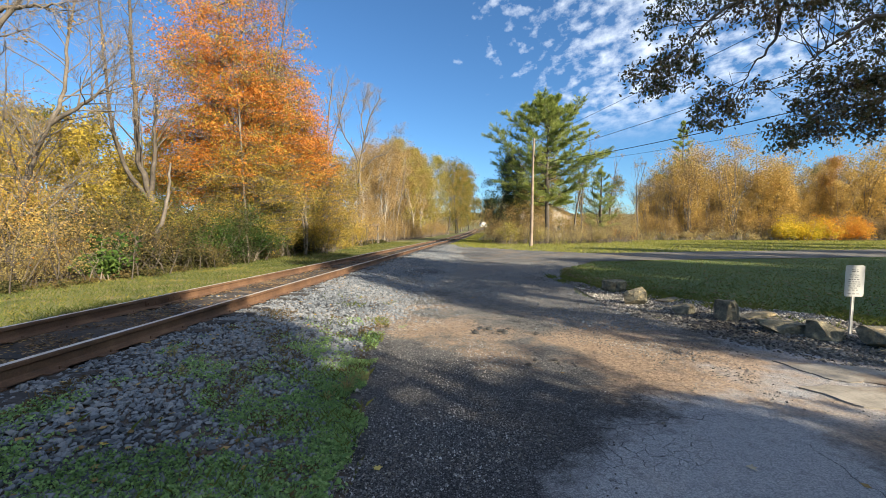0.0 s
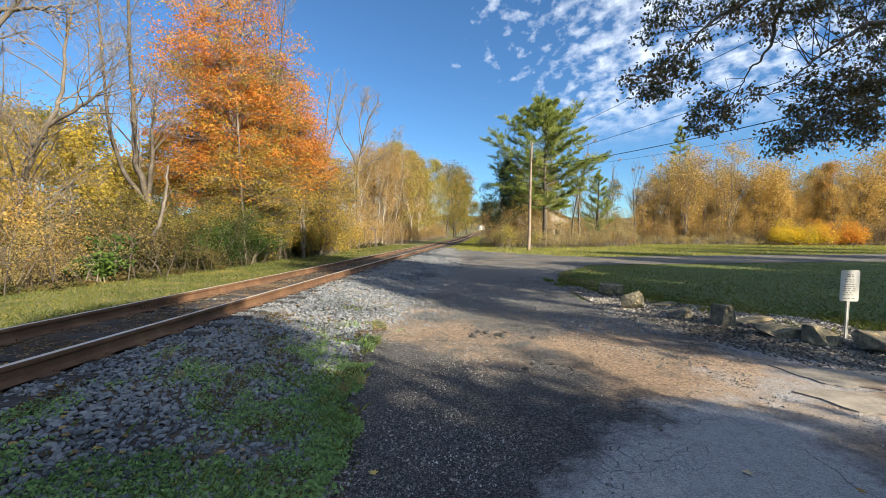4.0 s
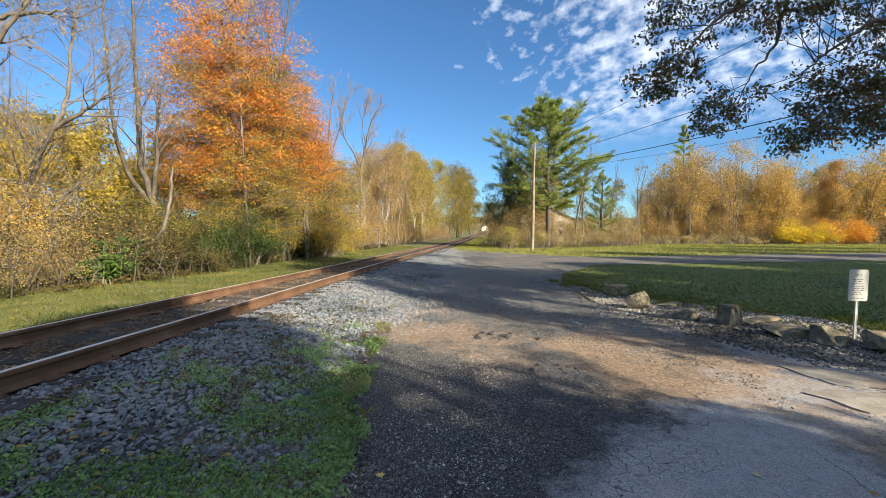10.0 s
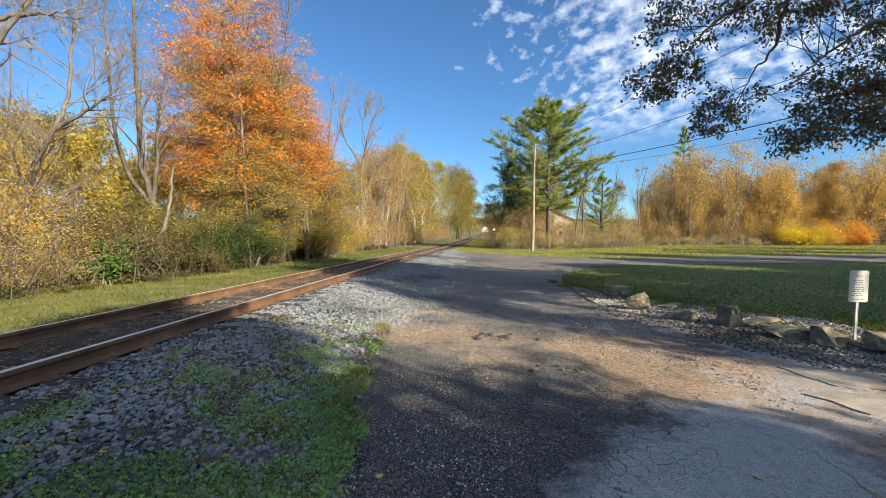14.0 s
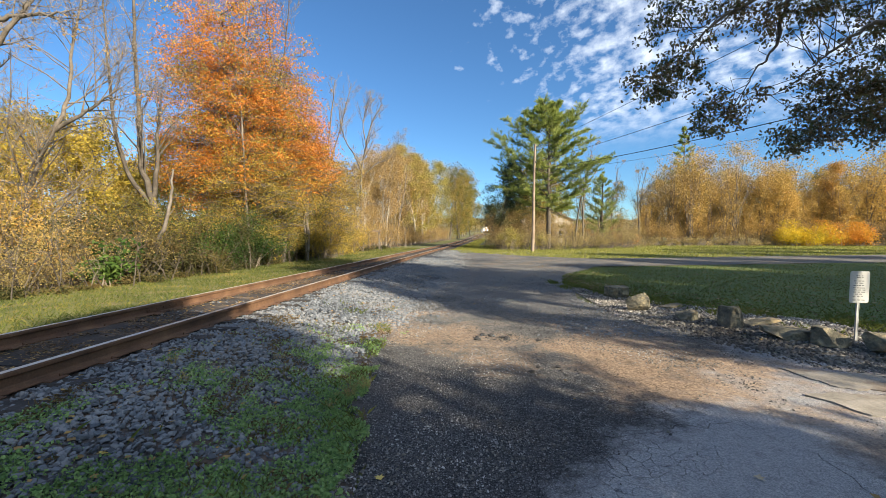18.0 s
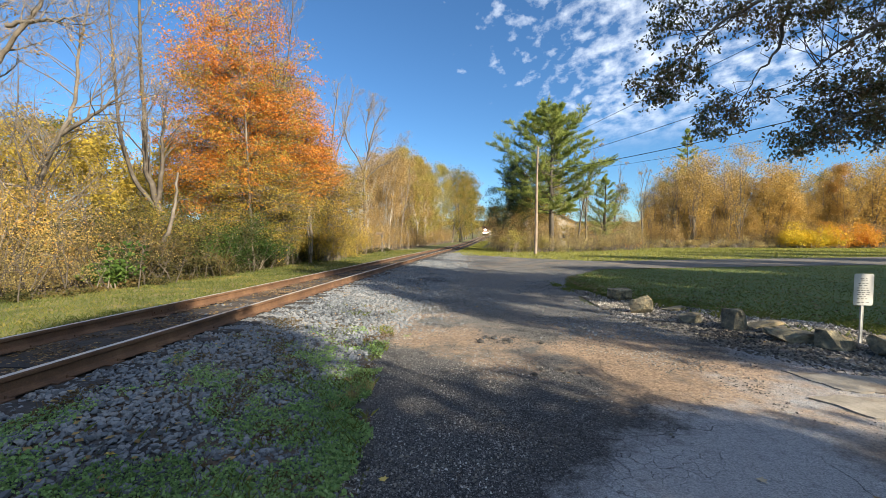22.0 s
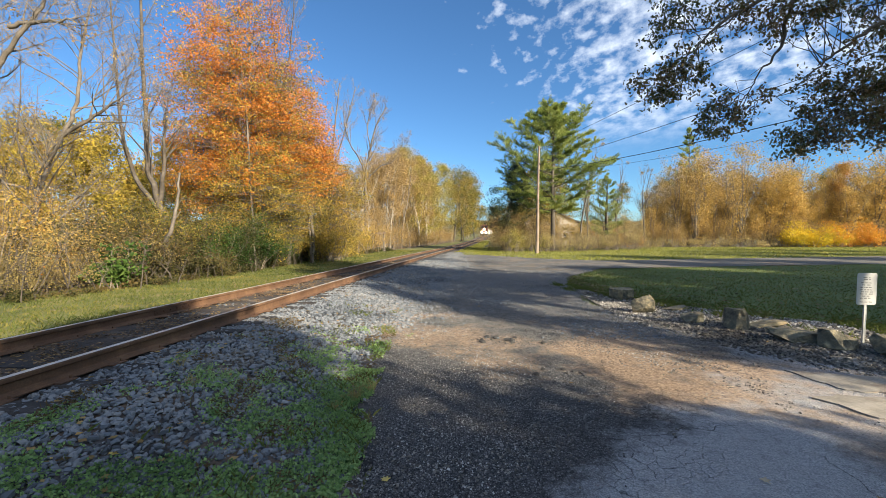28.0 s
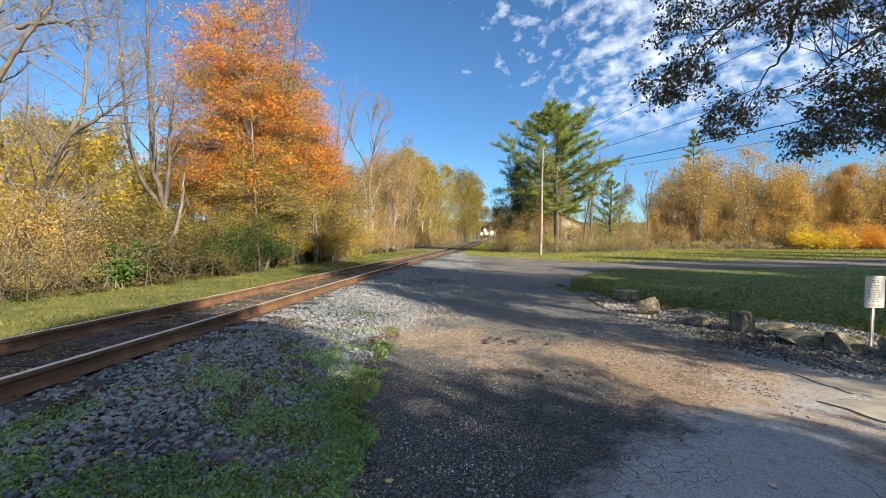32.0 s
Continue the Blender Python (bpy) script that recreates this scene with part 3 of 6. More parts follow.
    # crazed most where the smooth part meets the crumbled one
    seam = op("ABSOLUTE", op("ADD", op("SUBTRACT", sep.outputs[0], sep.outputs[1]), 2.3), 0.0)
    where = rng(op("SUBTRACT", tex(0.8, 4, 0.6), op("MULTIPLY", seam, 0.09)), 0.40, 0.50)
    c1 = op("MULTIPLY", cracks(8.5, 0.028), where)
    c2 = op("MULTIPLY", cracks(0.8, 0.0045), rng(tex(0.7, 3), 0.46, 0.54))
    crack = op("MAXIMUM", c1, c2)
    col = mix(op("MULTIPLY", crack, 0.85), col, (0.03, 0.027, 0.025))
    l.new(col, b.inputs["Base Color"])
    h = op("ADD", op("ADD", op("MULTIPLY", grit, 0.5), op("MULTIPLY", grit2, 0.8)), op("MULTIPLY_ADD", tex(11, 4, 0.7), 1.3, op("MULTIPLY", crack, -1.2)))
    bp = n.new("ShaderNodeBump")
    bp.inputs["Strength"].default_value, bp.inputs["Distance"].default_value = 1.0, 0.03
    l.new(h, bp.inputs["Height"])
    l.new(bp.outputs[0], b.inputs["Normal"])
    return m


M_ROAD = road_mat()
M_SOIL = surface("track_soil", [(0.022, 0.019, 0.018), (0.05, 0.041, 0.035), (0.11, 0.088, 0.07)], 3.0, 0.95, 0.9, 30, 0.03, spots=((0.17, 0.125, 0.085), 1.6, 0.55, 0.66))
M_LANE = surface("gravel_lane", [(0.045, 0.044, 0.044), (0.09, 0.087, 0.083), (0.165, 0.157, 0.147)], 0.9, 0.95, 0.9, 30, 0.03, spots=((0.20, 0.15, 0.10), 0.5, 0.5, 0.7))


def strip_ys(name, lo, hi, x0, x1, n, m, material, lift, label, category):
    """A sheet whose edges are curves over x."""
    xs = lin(x0, x1, n)
    V = []
    for x in xs:
        a, b = knots(x, lo), knots(x, hi)
        a, b = a + wobble(x, a, 0.08), b + wobble(x + 3, b, 0.1)
        V += [(x, a + (b - a) * j / (m - 1)) for j in range(m)]
    V = np.array(V)
    V = np.column_stack([V, ground_z(V[:, 0], V[:, 1]) + lift])
    i = np.arange(n - 1)[:, None] * m + np.arange(m - 1)[None]
    F = np.stack([i, i + m, i + m + 1, i + 1], -1).reshape(-1, 4)
    return tagged(put(name, mesh_of(name, V, F, True), material), label, category, kind="structure")


def ballast_right(y):
    return min(knots(y, ROAD_L) + 0.5, float(track_x(y)) + 4.6) if y < 40 else float(track_x(y)) + 2.3


sheet("ballast_bed", lambda y: lin(float(track_x(y)) - 1.75 + wobble(1, y, 0.1), ballast_right(y) + wobble(2, y, 0.28), 15),
      [-8 + 0.4 * i for i in range(140)] + [50 + 4 * i for i in range(90)], M_BALLAST, 0.0, label="grey crushed stone bed under the railway track", category="ballast")
soil = sheet("track_soil", lambda y: lin(float(track_x(y)) - 0.70, float(track_x(y)) + 0.70, 13), [-8 + 0.22 * i for i in range(260)], M_SOIL, 0.02,
             label="dark soil and litter between the rails", category="soil")
for v in soil.data.vertices:
    v.co.z += 0.04 * noise.noise(v.co * 1.7) + 0.012 * noise.noise(v.co * 6.0)
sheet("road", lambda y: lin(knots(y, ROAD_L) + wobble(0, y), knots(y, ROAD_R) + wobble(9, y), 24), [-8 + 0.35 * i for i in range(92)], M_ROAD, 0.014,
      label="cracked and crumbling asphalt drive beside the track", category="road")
strip_ys("lane", LANE_N, LANE_F, 0.4, 70, 90, 10, M_LANE, 0.02, "grey gravel lane crossing the lawn", "road")
strip_ys("verge", [(3.4, 8.2), (3.5, 7.6), (4.0, 6.2), (4.44, 5.2), (5.0, 4.6), (6, 3.0), (7.5, 0.0), (9, -4)],
         [(3.4, 8.4), (3.9, 13.6), (4.33, 11.8), (5.0, 10.1), (5.8, 8.4), (7.75, 7.3), (9, 6.7)], 3.4, 9, 40, 10, M_GRAVEL, 0.008, "gravel verge with weeds along the boulders", "gravel")
strip_ys("lawn", LAWN_N, LAWN_F, 3.98, 60, 80, 14, M_LAWN, 0.012, "mown green lawn with fallen leaves", "lawn")

# ---- railway track ----


def rail_profile():
    """Half outline of a rail of 0.17 m, from the foot to the head."""
    half = [(0.070, 0.0), (0.070, 0.010), (0.020, 0.028), (0.009, 0.045), (0.009, 0.115), (0.034, 0.130), (0.036, 0.158), (0.028, 0.168)]
    return half + [(-x, z) for x, z in reversed(half)]


def rail(parent, off):
    prof = rail_profile()
    ss = [-9 + 0.75 * i for i in range(80)] + [51 + 3 * i for i in range(122)]
    k = len(prof)
    V, top = [], []
    for s in ss:
        dx = float(track_x(s + 0.1) - track_x(s - 0.1)) / 0.2
        q = math.hypot(1, dx)
        nx, ny = 1 / q, -dx / q
        cx, z = float(track_x(s)), float(track_z(s)) - 0.168
        for u, h in prof:
            V.append((cx + (off + u) * nx, s + (off + u) * ny, z + h))
        for u in (-0.033, 0.033):
            top.append((cx + (off + u) * nx, s + (off + u) * ny, z + 0.1715))
    i = np.arange(len(ss) - 1)[:, None] * k + np.arange(k)[None]
    j = np.arange(len(ss) - 1)[:, None] * k + (np.arange(k)[None] + 1) % k
    F = np.stack([i, j, j + k, i + k], -1).reshape(-1, 4)
    r = put("rail", mesh_of("rail", V, F), M_RAIL, parent, "rusty steel rail with a worn bright head")
    i = np.arange(len(ss) - 1) * 2
    put("rail_head", mesh_of("rail_head", top, np.stack([i, i + 1, i + 3, i + 2], -1)), M_RAILTOP, r, "polished running surface")
    return r


def build_track():
    rng = random.Random(4)
    t = thing("railway_track", pose(0, 0, 0), "single railway track of rusty rails on dark timber ties", "railway track", kind="structure")
    rails = [rail(t, off) for off in (-0.754, 0.754)]
    tie = []
    for v in range(4):
        bm = boxes((-1.28, 1.28, -0.11, 0.11, -0.17, 0.0), bevel=0.012)
        for vv in bm.verts:
            vv.co += Vector((rng.uniform(-0.03, 0.03), rng.uniform(-0.012, 0.012), rng.uniform(-0.012, 0.004)))
        me = bpy.data.meshes.new("tie")
        bm.to_mesh(me), bm.free()
        tie.append(me)
    plate = bpy.data.meshes.new("tie_plate")
    bm = boxes((-0.14, 0.14, -0.09, 0.09, 0, 0.014), (-0.095, -0.08, -0.07, -0.05, 0, 0.04), (0.08, 0.095, 0.05, 0.07, 0, 0.04), bevel=0.003)
    bm.to_mesh(plate), bm.free()
    s = -6.0
    n = 0
    while n < 240:
        dx = float(track_x(s + 0.1) - track_x(s - 0.1)) / 0.2
        yaw = -math.degrees(math.atan(dx)) + rng.uniform(-1.2, 1.2)
        m = pose(float(track_x(s)) + rng.uniform(-0.05, 0.05), s, float(track_z(s)) - 0.158 + rng.uniform(-0.014, 0.0), rng.uniform(-1, 1), 0, yaw)
        put("tie", tie[n % 4], M_TIE, t, "", m)
        if s < 26:
            for off in (-0.754, 0.754):
                put("tie_plate", plate, M_RAIL, t, "", pose(float(track_x(s)) + off, s, float(track_z(s)) - 0.170, 0, 0, yaw))
        s += 0.54 + rng.uniform(-0.03, 0.03)
        n += 1
    # joint bars bolted to the webs
    bar = bpy.data.meshes.new("joint_bar")
    bm = boxes((-0.022, 0.022, -0.45, 0.45, 0.035, 0.125), bevel=0.006)
    for i in range(6):
        box(bm, 0.02, 0.04, -0.40 + 0.16 * i - 0.014, -0.40 + 0.16 * i + 0.014, 0.068, 0.096)
    bm.to_mesh(bar), bm.free()
    for off, s0 in ((0.754, 1.5), (-0.754, 7.4), (0.754, 13.4), (-0.754, 19.3), (0.754, 25.3)):
        dx = float(track_x(s0 + 0.1) - track_x(s0 - 0.1)) / 0.2
        put("joint_bar", bar, M_RAIL, t, "rusty bolted joint bar", pose(float(track_x(s0)) + off, s0, float(track_z(s0)) - 0.168, 0, 0, -math.degrees(math.atan(dx))))
    return t


build_track()

# ---- boulders, sign, pole, wires ----


def boulder(seed, x, y, sx, sy, sz, turn, label, tilt=0):
    rng = np.random.default_rng(seed)
    bm = bmesh.new()
    bmesh.ops.create_cube(bm, size=2.0)
    # split faces give the broken edges of field stone
    for _ in range(7):
        nrm = Vector(rng.normal(size=3)).normalized()
        d = rng.uniform(0.62, 1.0)
        geom = bm.verts[:] + bm.edges[:] + bm.faces[:]
        r = bmesh.ops.bisect_plane(bm, geom=geom, plane_co=nrm * d, plane_no=nrm, clear_outer=True)
        ed = [e for e in r["geom_cut"] if isinstance(e, bmesh.types.BMEdge)]
        if ed:
            bmesh.ops.contextual_create(bm, geom=ed)
    bmesh.ops.bevel(bm, geom=bm.edges[:], offset=0.035, segments=1, affect="EDGES", profile=0.5)
    bmesh.ops.triangulate(bm, faces=bm.faces[:])
    bmesh.ops.subdivide_edges(bm, edges=[e for e in bm.edges if e.calc_length() > 0.3], cuts=2, use_grid_fill=True)
    for v in bm.verts:
        v.co += Vector(noise.noise_vector(v.co * 2.2 + Vector((seed, 0, 0)))) * 0.10 + Vector(noise.noise_vector(v.co * 6)) * 0.045
        v.co = Vector((v.co.x * sx / 2, v.co.y * sy / 2, v.co.z * sz / 2))
    me = bpy.data.meshes.new("boulder")
    bm.to_mesh(me), bm.free()
    ob = put("boulder", me, M_ROCK, at=pose(x, y, float(ground_z(x, y)) + sz * 0.38, tilt, rng.uniform(-6, 6), turn))
    return tagged(ob, label, "boulder", "boulders along the drive")


boulder(1, 4.42, 10.6, 0.46, 0.38, 0.34, 15, "small dark grey rounded boulder at the lawn edge")
boulder(2, 4.13, 8.75, 0.47, 0.34, 0.40, -28, "brown angular boulder tilted on the gravel", 16)
boulder(3, 4.90, 8.95, 0.56, 0.30, 0.09, 20, "flat dark slab of stone lying in the gravel")
boulder(4, 4.48, 7.7, 0.40, 0.28, 0.20, -10, "low grey-green block of stone in the gravel")
boulder(15, 4.88, 7.05, 0.36, 0.30, 0.40, -24, "upright squared grey boulder with a pale broken side")
boulder(6, 5.45, 7.2, 0.55, 0.30, 0.10, 5, "flat dark stone slab beside the lawn")
boulder(7, 5.10, 6.2, 0.54, 0.36, 0.19, -12, "low tan slab boulder with a broken top")
boulder(18, 5.45, 5.82, 0.40, 0.34, 0.30, 25, "dark squat boulder with pale marks")
boulder(9, 5.85, 5.42, 0.52, 0.44, 0.30, 10, "large grey boulder at the verge")


def slab(ring, thick, label):
    """A broken slab of paving that lies a little proud of the drive."""
    rough = []
    for i, (x, y) in enumerate(ring):
        x2, y2 = ring[(i + 1) % len(ring)]
        for k in range(7):
            f = k / 7
            q = Vector((x + (x2 - x) * f, y + (y2 - y) * f, 0))
            w = noise.noise_vector(q * 7) * 0.05 + noise.noise_vector(q * 23) * 0.025
            rough.append((q.x + w.x, q.y + w.y))
    ring = rough
    bm = bmesh.new()
    top = [bm.verts.new((x, y, float(ground_z(x, y)) + thick)) for x, y in ring]
    low = [bm.verts.new((x * 1.002, y, float(ground_z(x, y)) - 0.05)) for x, y in ring]
    bm.faces.new(top)
    for i in range(len(ring)):
        j = (i + 1) % len(ring)
        bm.faces.new((low[i], low[j], top[j], top[i]))
    bmesh.ops.recalc_face_normals(bm, faces=bm.faces[:])
    me = bpy.data.meshes.new("concrete_slab")
    bm.to_mesh(me), bm.free()
    tagged(put("concrete_slab", me, M_SLAB), label, "slab", "broken slabs on the drive")


slab([(3.98, 4.92), (4.35, 4.80), (4.9, 4.62), (5.6, 4.3), (5.2, 3.95), (4.55, 4.12), (4.1, 4.28), (4.02, 4.55)], 0.026, "pale broken concrete slab at the edge of the drive")
slab([(3.58, 4.10), (3.9, 4.16), (4.45, 4.02), (5.1, 3.75), (4.9, 3.2), (4.2, 3.45), (3.75, 3.62)], 0.03, "cracked tan concrete slab sunk in the drive")


def build_sign():
    x, y = 6.01, 6.05
    z = float(ground_z(x, y)) - 0.03
    t = thing("road_sign", pose(x, y, z, 0, 1.5, 4), "small weathered white metal notice sign on a galvanised post", "sign")
    bm = boxes((-0.02, 0.02, 0.004, 0.009, -0.2, 1.03), (-0.02, -0.014, 0.0, 0.02, -0.2, 1.03), (0.014, 0.02, 0.0, 0.02, -0.2, 1.03))
    part("post", bm, M_GALV, t, "galvanised channel post")
    bm = bmesh.new()
    ring = []
    for cx, cz, a0 in ((0.1225, 1.027, 0), (-0.1225, 1.027, 90), (-0.1225, 0.63, 180), (0.1225, 0.63, 270)):
        ring += [(cx + 0.03 * math.cos(radians(a0 + k * 22.5)), cz + 0.03 * math.sin(radians(a0 + k * 22.5))) for k in range(5)]
    front = [bm.verts.new((u, -0.006, v)) for u, v in ring]
    back = [bm.verts.new((u, -0.002, v)) for u, v in ring]
    bm.faces.new(front), bm.faces.new(back[::-1])
    for k in range(len(ring)):
        m = (k + 1) % len(ring)
        bm.faces.new((front[k], back[k], back[m], front[m]))
    bmesh.ops.recalc_face_normals(bm, faces=bm.faces[:])
    plate = part("panel", bm, M_SIGN, t, "white panel with rounded corners and faded writing")
    bars = random.Random(2)
    for h, wide in ((0.99, 0.06), (0.965, 0.05), (0.915, 0.09), (0.885, 0.08), (0.85, 0.10), (0.815, 0.10), (0.785, 0.09), (0.755, 0.10), (0.725, 0.07), (0.695, 0.10), (0.64, 0.10)):
        x0 = -wide
        while x0 < wide - 0.02:
            x1 = min(wide, x0 + bars.uniform(0.02, 0.06))
            part("writing_bar", boxes((x0, x1, -0.0085, -0.0055, h - 0.006, h + 0.006)), M_SIGNINK, plate)
            x0 = x1 + bars.uniform(0.008, 0.025)
    for h in (0.66, 1.0):
        part("bolt", boxes((-0.007, 0.007, -0.012, -0.004, h - 0.007, h + 0.007), bevel=0.002), M_GALV, t)


build_sign()


def wire_points(a, b, sag, n=28):
    return [(a[0] + (b[0] - a[0]) * i / n, a[1] + (b[1] - a[1]) * i / n, a[2] + (b[2] - a[2]) * i / n - sag * 4 * (i / n) * (1 - i / n)) for i in range(n + 1)]


def wire(a, b, sag, r, label):
    p = wire_points(a, b, sag)
    V, F = limbs([(p, [r] * len(p))], 6)
    return tagged(put("power_line", mesh_of("power_line", V, F, True), M_WIRE), label, "cable", "overhead wires")


def build_pole(x, y, h, label, lean=0.0):
    t = thing("utility_pole", pose(x, y, float(ground_z(x, y)), 0, lean, 0), label, "utility pole")
    V, F = limbs([([(0.02 * math.sin(i), 0, -0.4 + (h + 0.4) * i / 7) for i in range(8)], [0.165 - 0.0105 * i for i in range(8)])], 14)
    put("shaft", mesh_of("shaft", V, F, True), M_POLE, t, "weathered round wooden shaft")
    bm = bmesh.new()
    bmesh.ops.create_cone(bm, cap_ends=True, segments=12, radius1=0.094, radius2=0.085, depth=0.03)
    bmesh.ops.translate(bm, verts=bm.verts[:], vec=(0, 0, h + 0.012))
    part("cap", bm, M_POLE, t)
    for z, w in ((h - 0.25, 0.05), (h - 1.7, 0.09), (h - 2.3, 0.05)):
        bm = bmesh.new()
        bmesh.ops.create_cone(bm, cap_ends=True, segments=8, radius1=w, radius2=w * 0.7, depth=0.14)
        bmesh.ops.translate(bm, verts=bm.verts[:], vec=(0.13, -0.08, z))
        part("insulator", bm, M_WIRE, t, "dark insulator bracket")
    return t


build_pole(8.85, 41.0, 10.35, "tall bare weathered wooden utility pole in the grass", 0.9)
build_pole(19.2, -10.0, 10.3, "wooden utility pole carrying the overhead lines", 0)
wire((9.1, 40.9, 10.0), (19.2, -10, 10.2), 0.1, 0.012, "thin black power line strung between poles")
wire((9.1, 40.9, 8.6), (19.2, -10, 8.0), 0.55, 0.014, "black power line sagging between poles")
wire((9.1, 40.9, 8.0), (19.2, -10, 6.6), 1.1, 0.02, "heavy black cable sagging between poles")
wire((9.1, 40.9, 7.9), (19.2, -10, 6.3), 1.45, 0.008, "thin cable strung under the power lines")


# ---- trees and thickets ----


def z_at(x, y):
    return float(ground_z(x, y)) - 0.05


def spot(x, y, turn=0):
    return pose(x, y, z_at(x, y), 0, 0, turn)


# the orange maple beyond the track


def maple_meshes(seed, height, width, count, size, low, leaders=6, gold=0.3):
    """Leaders that fan out from one foot, boughs with flat sprays of leaves; gives trunk, branch and two crown meshes: the outer one and the later one within."""
    rng = np.random.default_rng(seed)
    thick, thin, C, inner = [], [], [], []
    for k in range(leaders):
        a = 6.283 * k / leaders + rng.uniform(-0.4, 0.4)
        out = width * (0.12 if k == 0 else rng.uniform(0.3, 0.55))
        top = height * (1.0 if k == 0 else rng.uniform(0.72, 0.93))
        P = np.array([(out * math.cos(a) * f ** 1.6, out * math.sin(a) * f ** 1.6, top * f) for f in np.linspace(0, 1, 10)])
        P[1:-1] += rng.normal(0, 0.07, P[1:-1].shape)
        thick.append((P, [0.0095 * height * (1 - 0.9 * i / 9) * (1.3 if k == 0 else 0.8) + 0.008 for i in range(10)]))
        for f in np.linspace(max(low / top, 0.12), 0.99, 17):
            x = f * 9
            i = min(int(x), 8)
            o = P[i] + (P[i + 1] - P[i]) * (x - i)
            h = o[2] / height
            reach = width * float(np.interp(h, [0.05, 0.2, 0.35, 0.55, 0.72, 0.86, 0.95, 1.0], [0.5, 0.75, 0.95, 1.0, 0.95, 0.72, 0.45, 0.2]))
            for _ in range(2):
                b = a + rng.normal(0, 1.0) if k else rng.uniform(0, 6.283)
                end = np.array([math.cos(b), math.sin(b), 0]) * reach * rng.uniform(0.75, 1.08)
                end[2] = o[2] + rng.uniform(0.2, 1.0) * (1.0 - 0.4 * h)
                if end[2] > height * 1.02:
                    end[2] = height * 1.02
                ln = np.linalg.norm(end - o)
                if ln < 0.3:
                    continue
                mid = (o + end) / 2 + np.array([0, 0, 0.12 * ln]) + rng.normal(0, 0.06 * ln, 3)
                thin.append(([o, (o + mid) / 2 + rng.normal(0, 0.04, 3), mid, end], [0.035, 0.026, 0.017, 0.006]))
                n = max(int(ln / 0.28), 2)
                for g in np.linspace(0.3, 1.0, n):
                    q = (mid + (end - mid) * (g * 2 - 1)) if g > 0.5 else o + (mid - o) * g * 2
                    for _ in range(2):
                        w = q + np.array([rng.normal(0, 0.42), rng.normal(0, 0.42), rng.normal(0.05, 0.2)])
                        thin.append(([q, (q + w) / 2 + rng.normal(0, 0.04, 3), w], [0.008, 0.006, 0.004]))
                        (inner if rng.uniform() < gold * (1.7 - 1.5 * h) * (1.4 - 0.7 * g) else C).append(w)
    crowns = []
    total = len(C) + len(inner)
    for pts in (C, inner):
        pts = np.array(pts)
        m = int(count * len(pts) / total)
        # some sprays have already shed their leaves
        pts = pts[rng.permutation(len(pts))[:int(len(pts) * 0.40)]]
        L = pts[rng.integers(0, len(pts), m)] + rng.normal(0, 1, (m, 3)) * [0.26, 0.26, 0.11]
        crowns.append(mesh_of("crown", *leaves(rng, L, size, wide=0.75, droop=0.25)))
    return mesh_of("trunk", *limbs(thick, 7), smooth=True), mesh_of("branch", *limbs(thin, 3), smooth=True), crowns[0], crowns[1]


def maple(meshes, at, outer, within, label):
    t = tree("maple_tree", meshes[:3], at, M_BARK, outer, label, twig=M_BARK)
    tagged(put("inner_crown", meshes[3], within, t, "leaves still green and gold"), kind="stuff")


maple(maple_meshes(11, 13.4, 3.8, 80000, 0.085, 2.4, 8, 0.46), spot(-10.3, 21.6), L_MAPLE, L_AMBER, "tall maple in orange and rust autumn leaf, gold within")
maple(maple_meshes(16, 10.4, 2.4, 26000, 0.085, 3.0, 5, 0.25), spot(-8.6, 22.8), L_MAPLE, L_AMBER, "rust-orange maple close beside the tall one")
maple(maple_meshes(12, 8.0, 1.8, 18000, 0.07, 4.2, 4, 0.06), spot(-7.9, 24.6), L_ORANGE, L_AMBER, "smaller maple with bright orange leaves")
maple(maple_meshes(14, 6.4, 1.8, 16000, 0.068, 3.4, 4, 0.08), spot(-11.2, 20.3), L_ORANGE, L_AMBER, "low maple with bright orange boughs")
maple(maple_meshes(13, 5.6, 2.6, 34000, 0.068, 0.9, 6, 0.5), spot(-9.2, 21.0), L_AMBER, L_OLIVE, "young maple turning from green to gold")
maple(maple_meshes(15, 6.3, 2.3, 28000, 0.07, 0.5, 6, 0.4), spot(-7.4, 26.6), L_AMBER, L_OLIVE, "young maple in gold and olive leaf")

# bare trees to its west, with their bends
NET = dict(CROOKED, children=(15, 8, 7), ratio=0.46, bare=0.3)
FEW = dict(TALL, children=(12, 7, 6), ratio=0.36, bare=0.4)
O = pose(0, 0, 0)
tree("bare_tree", shaped_tree(31, [(0.16, [(-14.2, 13.5, -0.3), (-13.9, 13.5, 0.84), (-13.4, 13.5, 2.0), (-13.1, 13.5, 3.1), (-12.8, 13.5, 3.97), (-12.3, 13.5, 4.9)]),
                                   (0.075, [(-12.3, 13.5, 4.9), (-11.9, 13.5, 5.55), (-11.7, 13.6, 7.6), (-11.5, 13.8, 9.4)]),
                                   (0.07, [(-12.3, 13.5, 4.9), (-11.15, 13.5, 5.55), (-10.1, 13.4, 6.2)]),
                                   (0.06, [(-13.1, 13.5, 3.1), (-14.2, 13.3, 3.4), (-15.2, 13.0, 4.6), (-15.9, 12.6, 7.0)])], NET, 7.5, 260, 0.08, 0.15),
     O, M_BARK, L_TAN, "crooked leaning bare tree with a fine net of twigs", group="bare trees by the track")
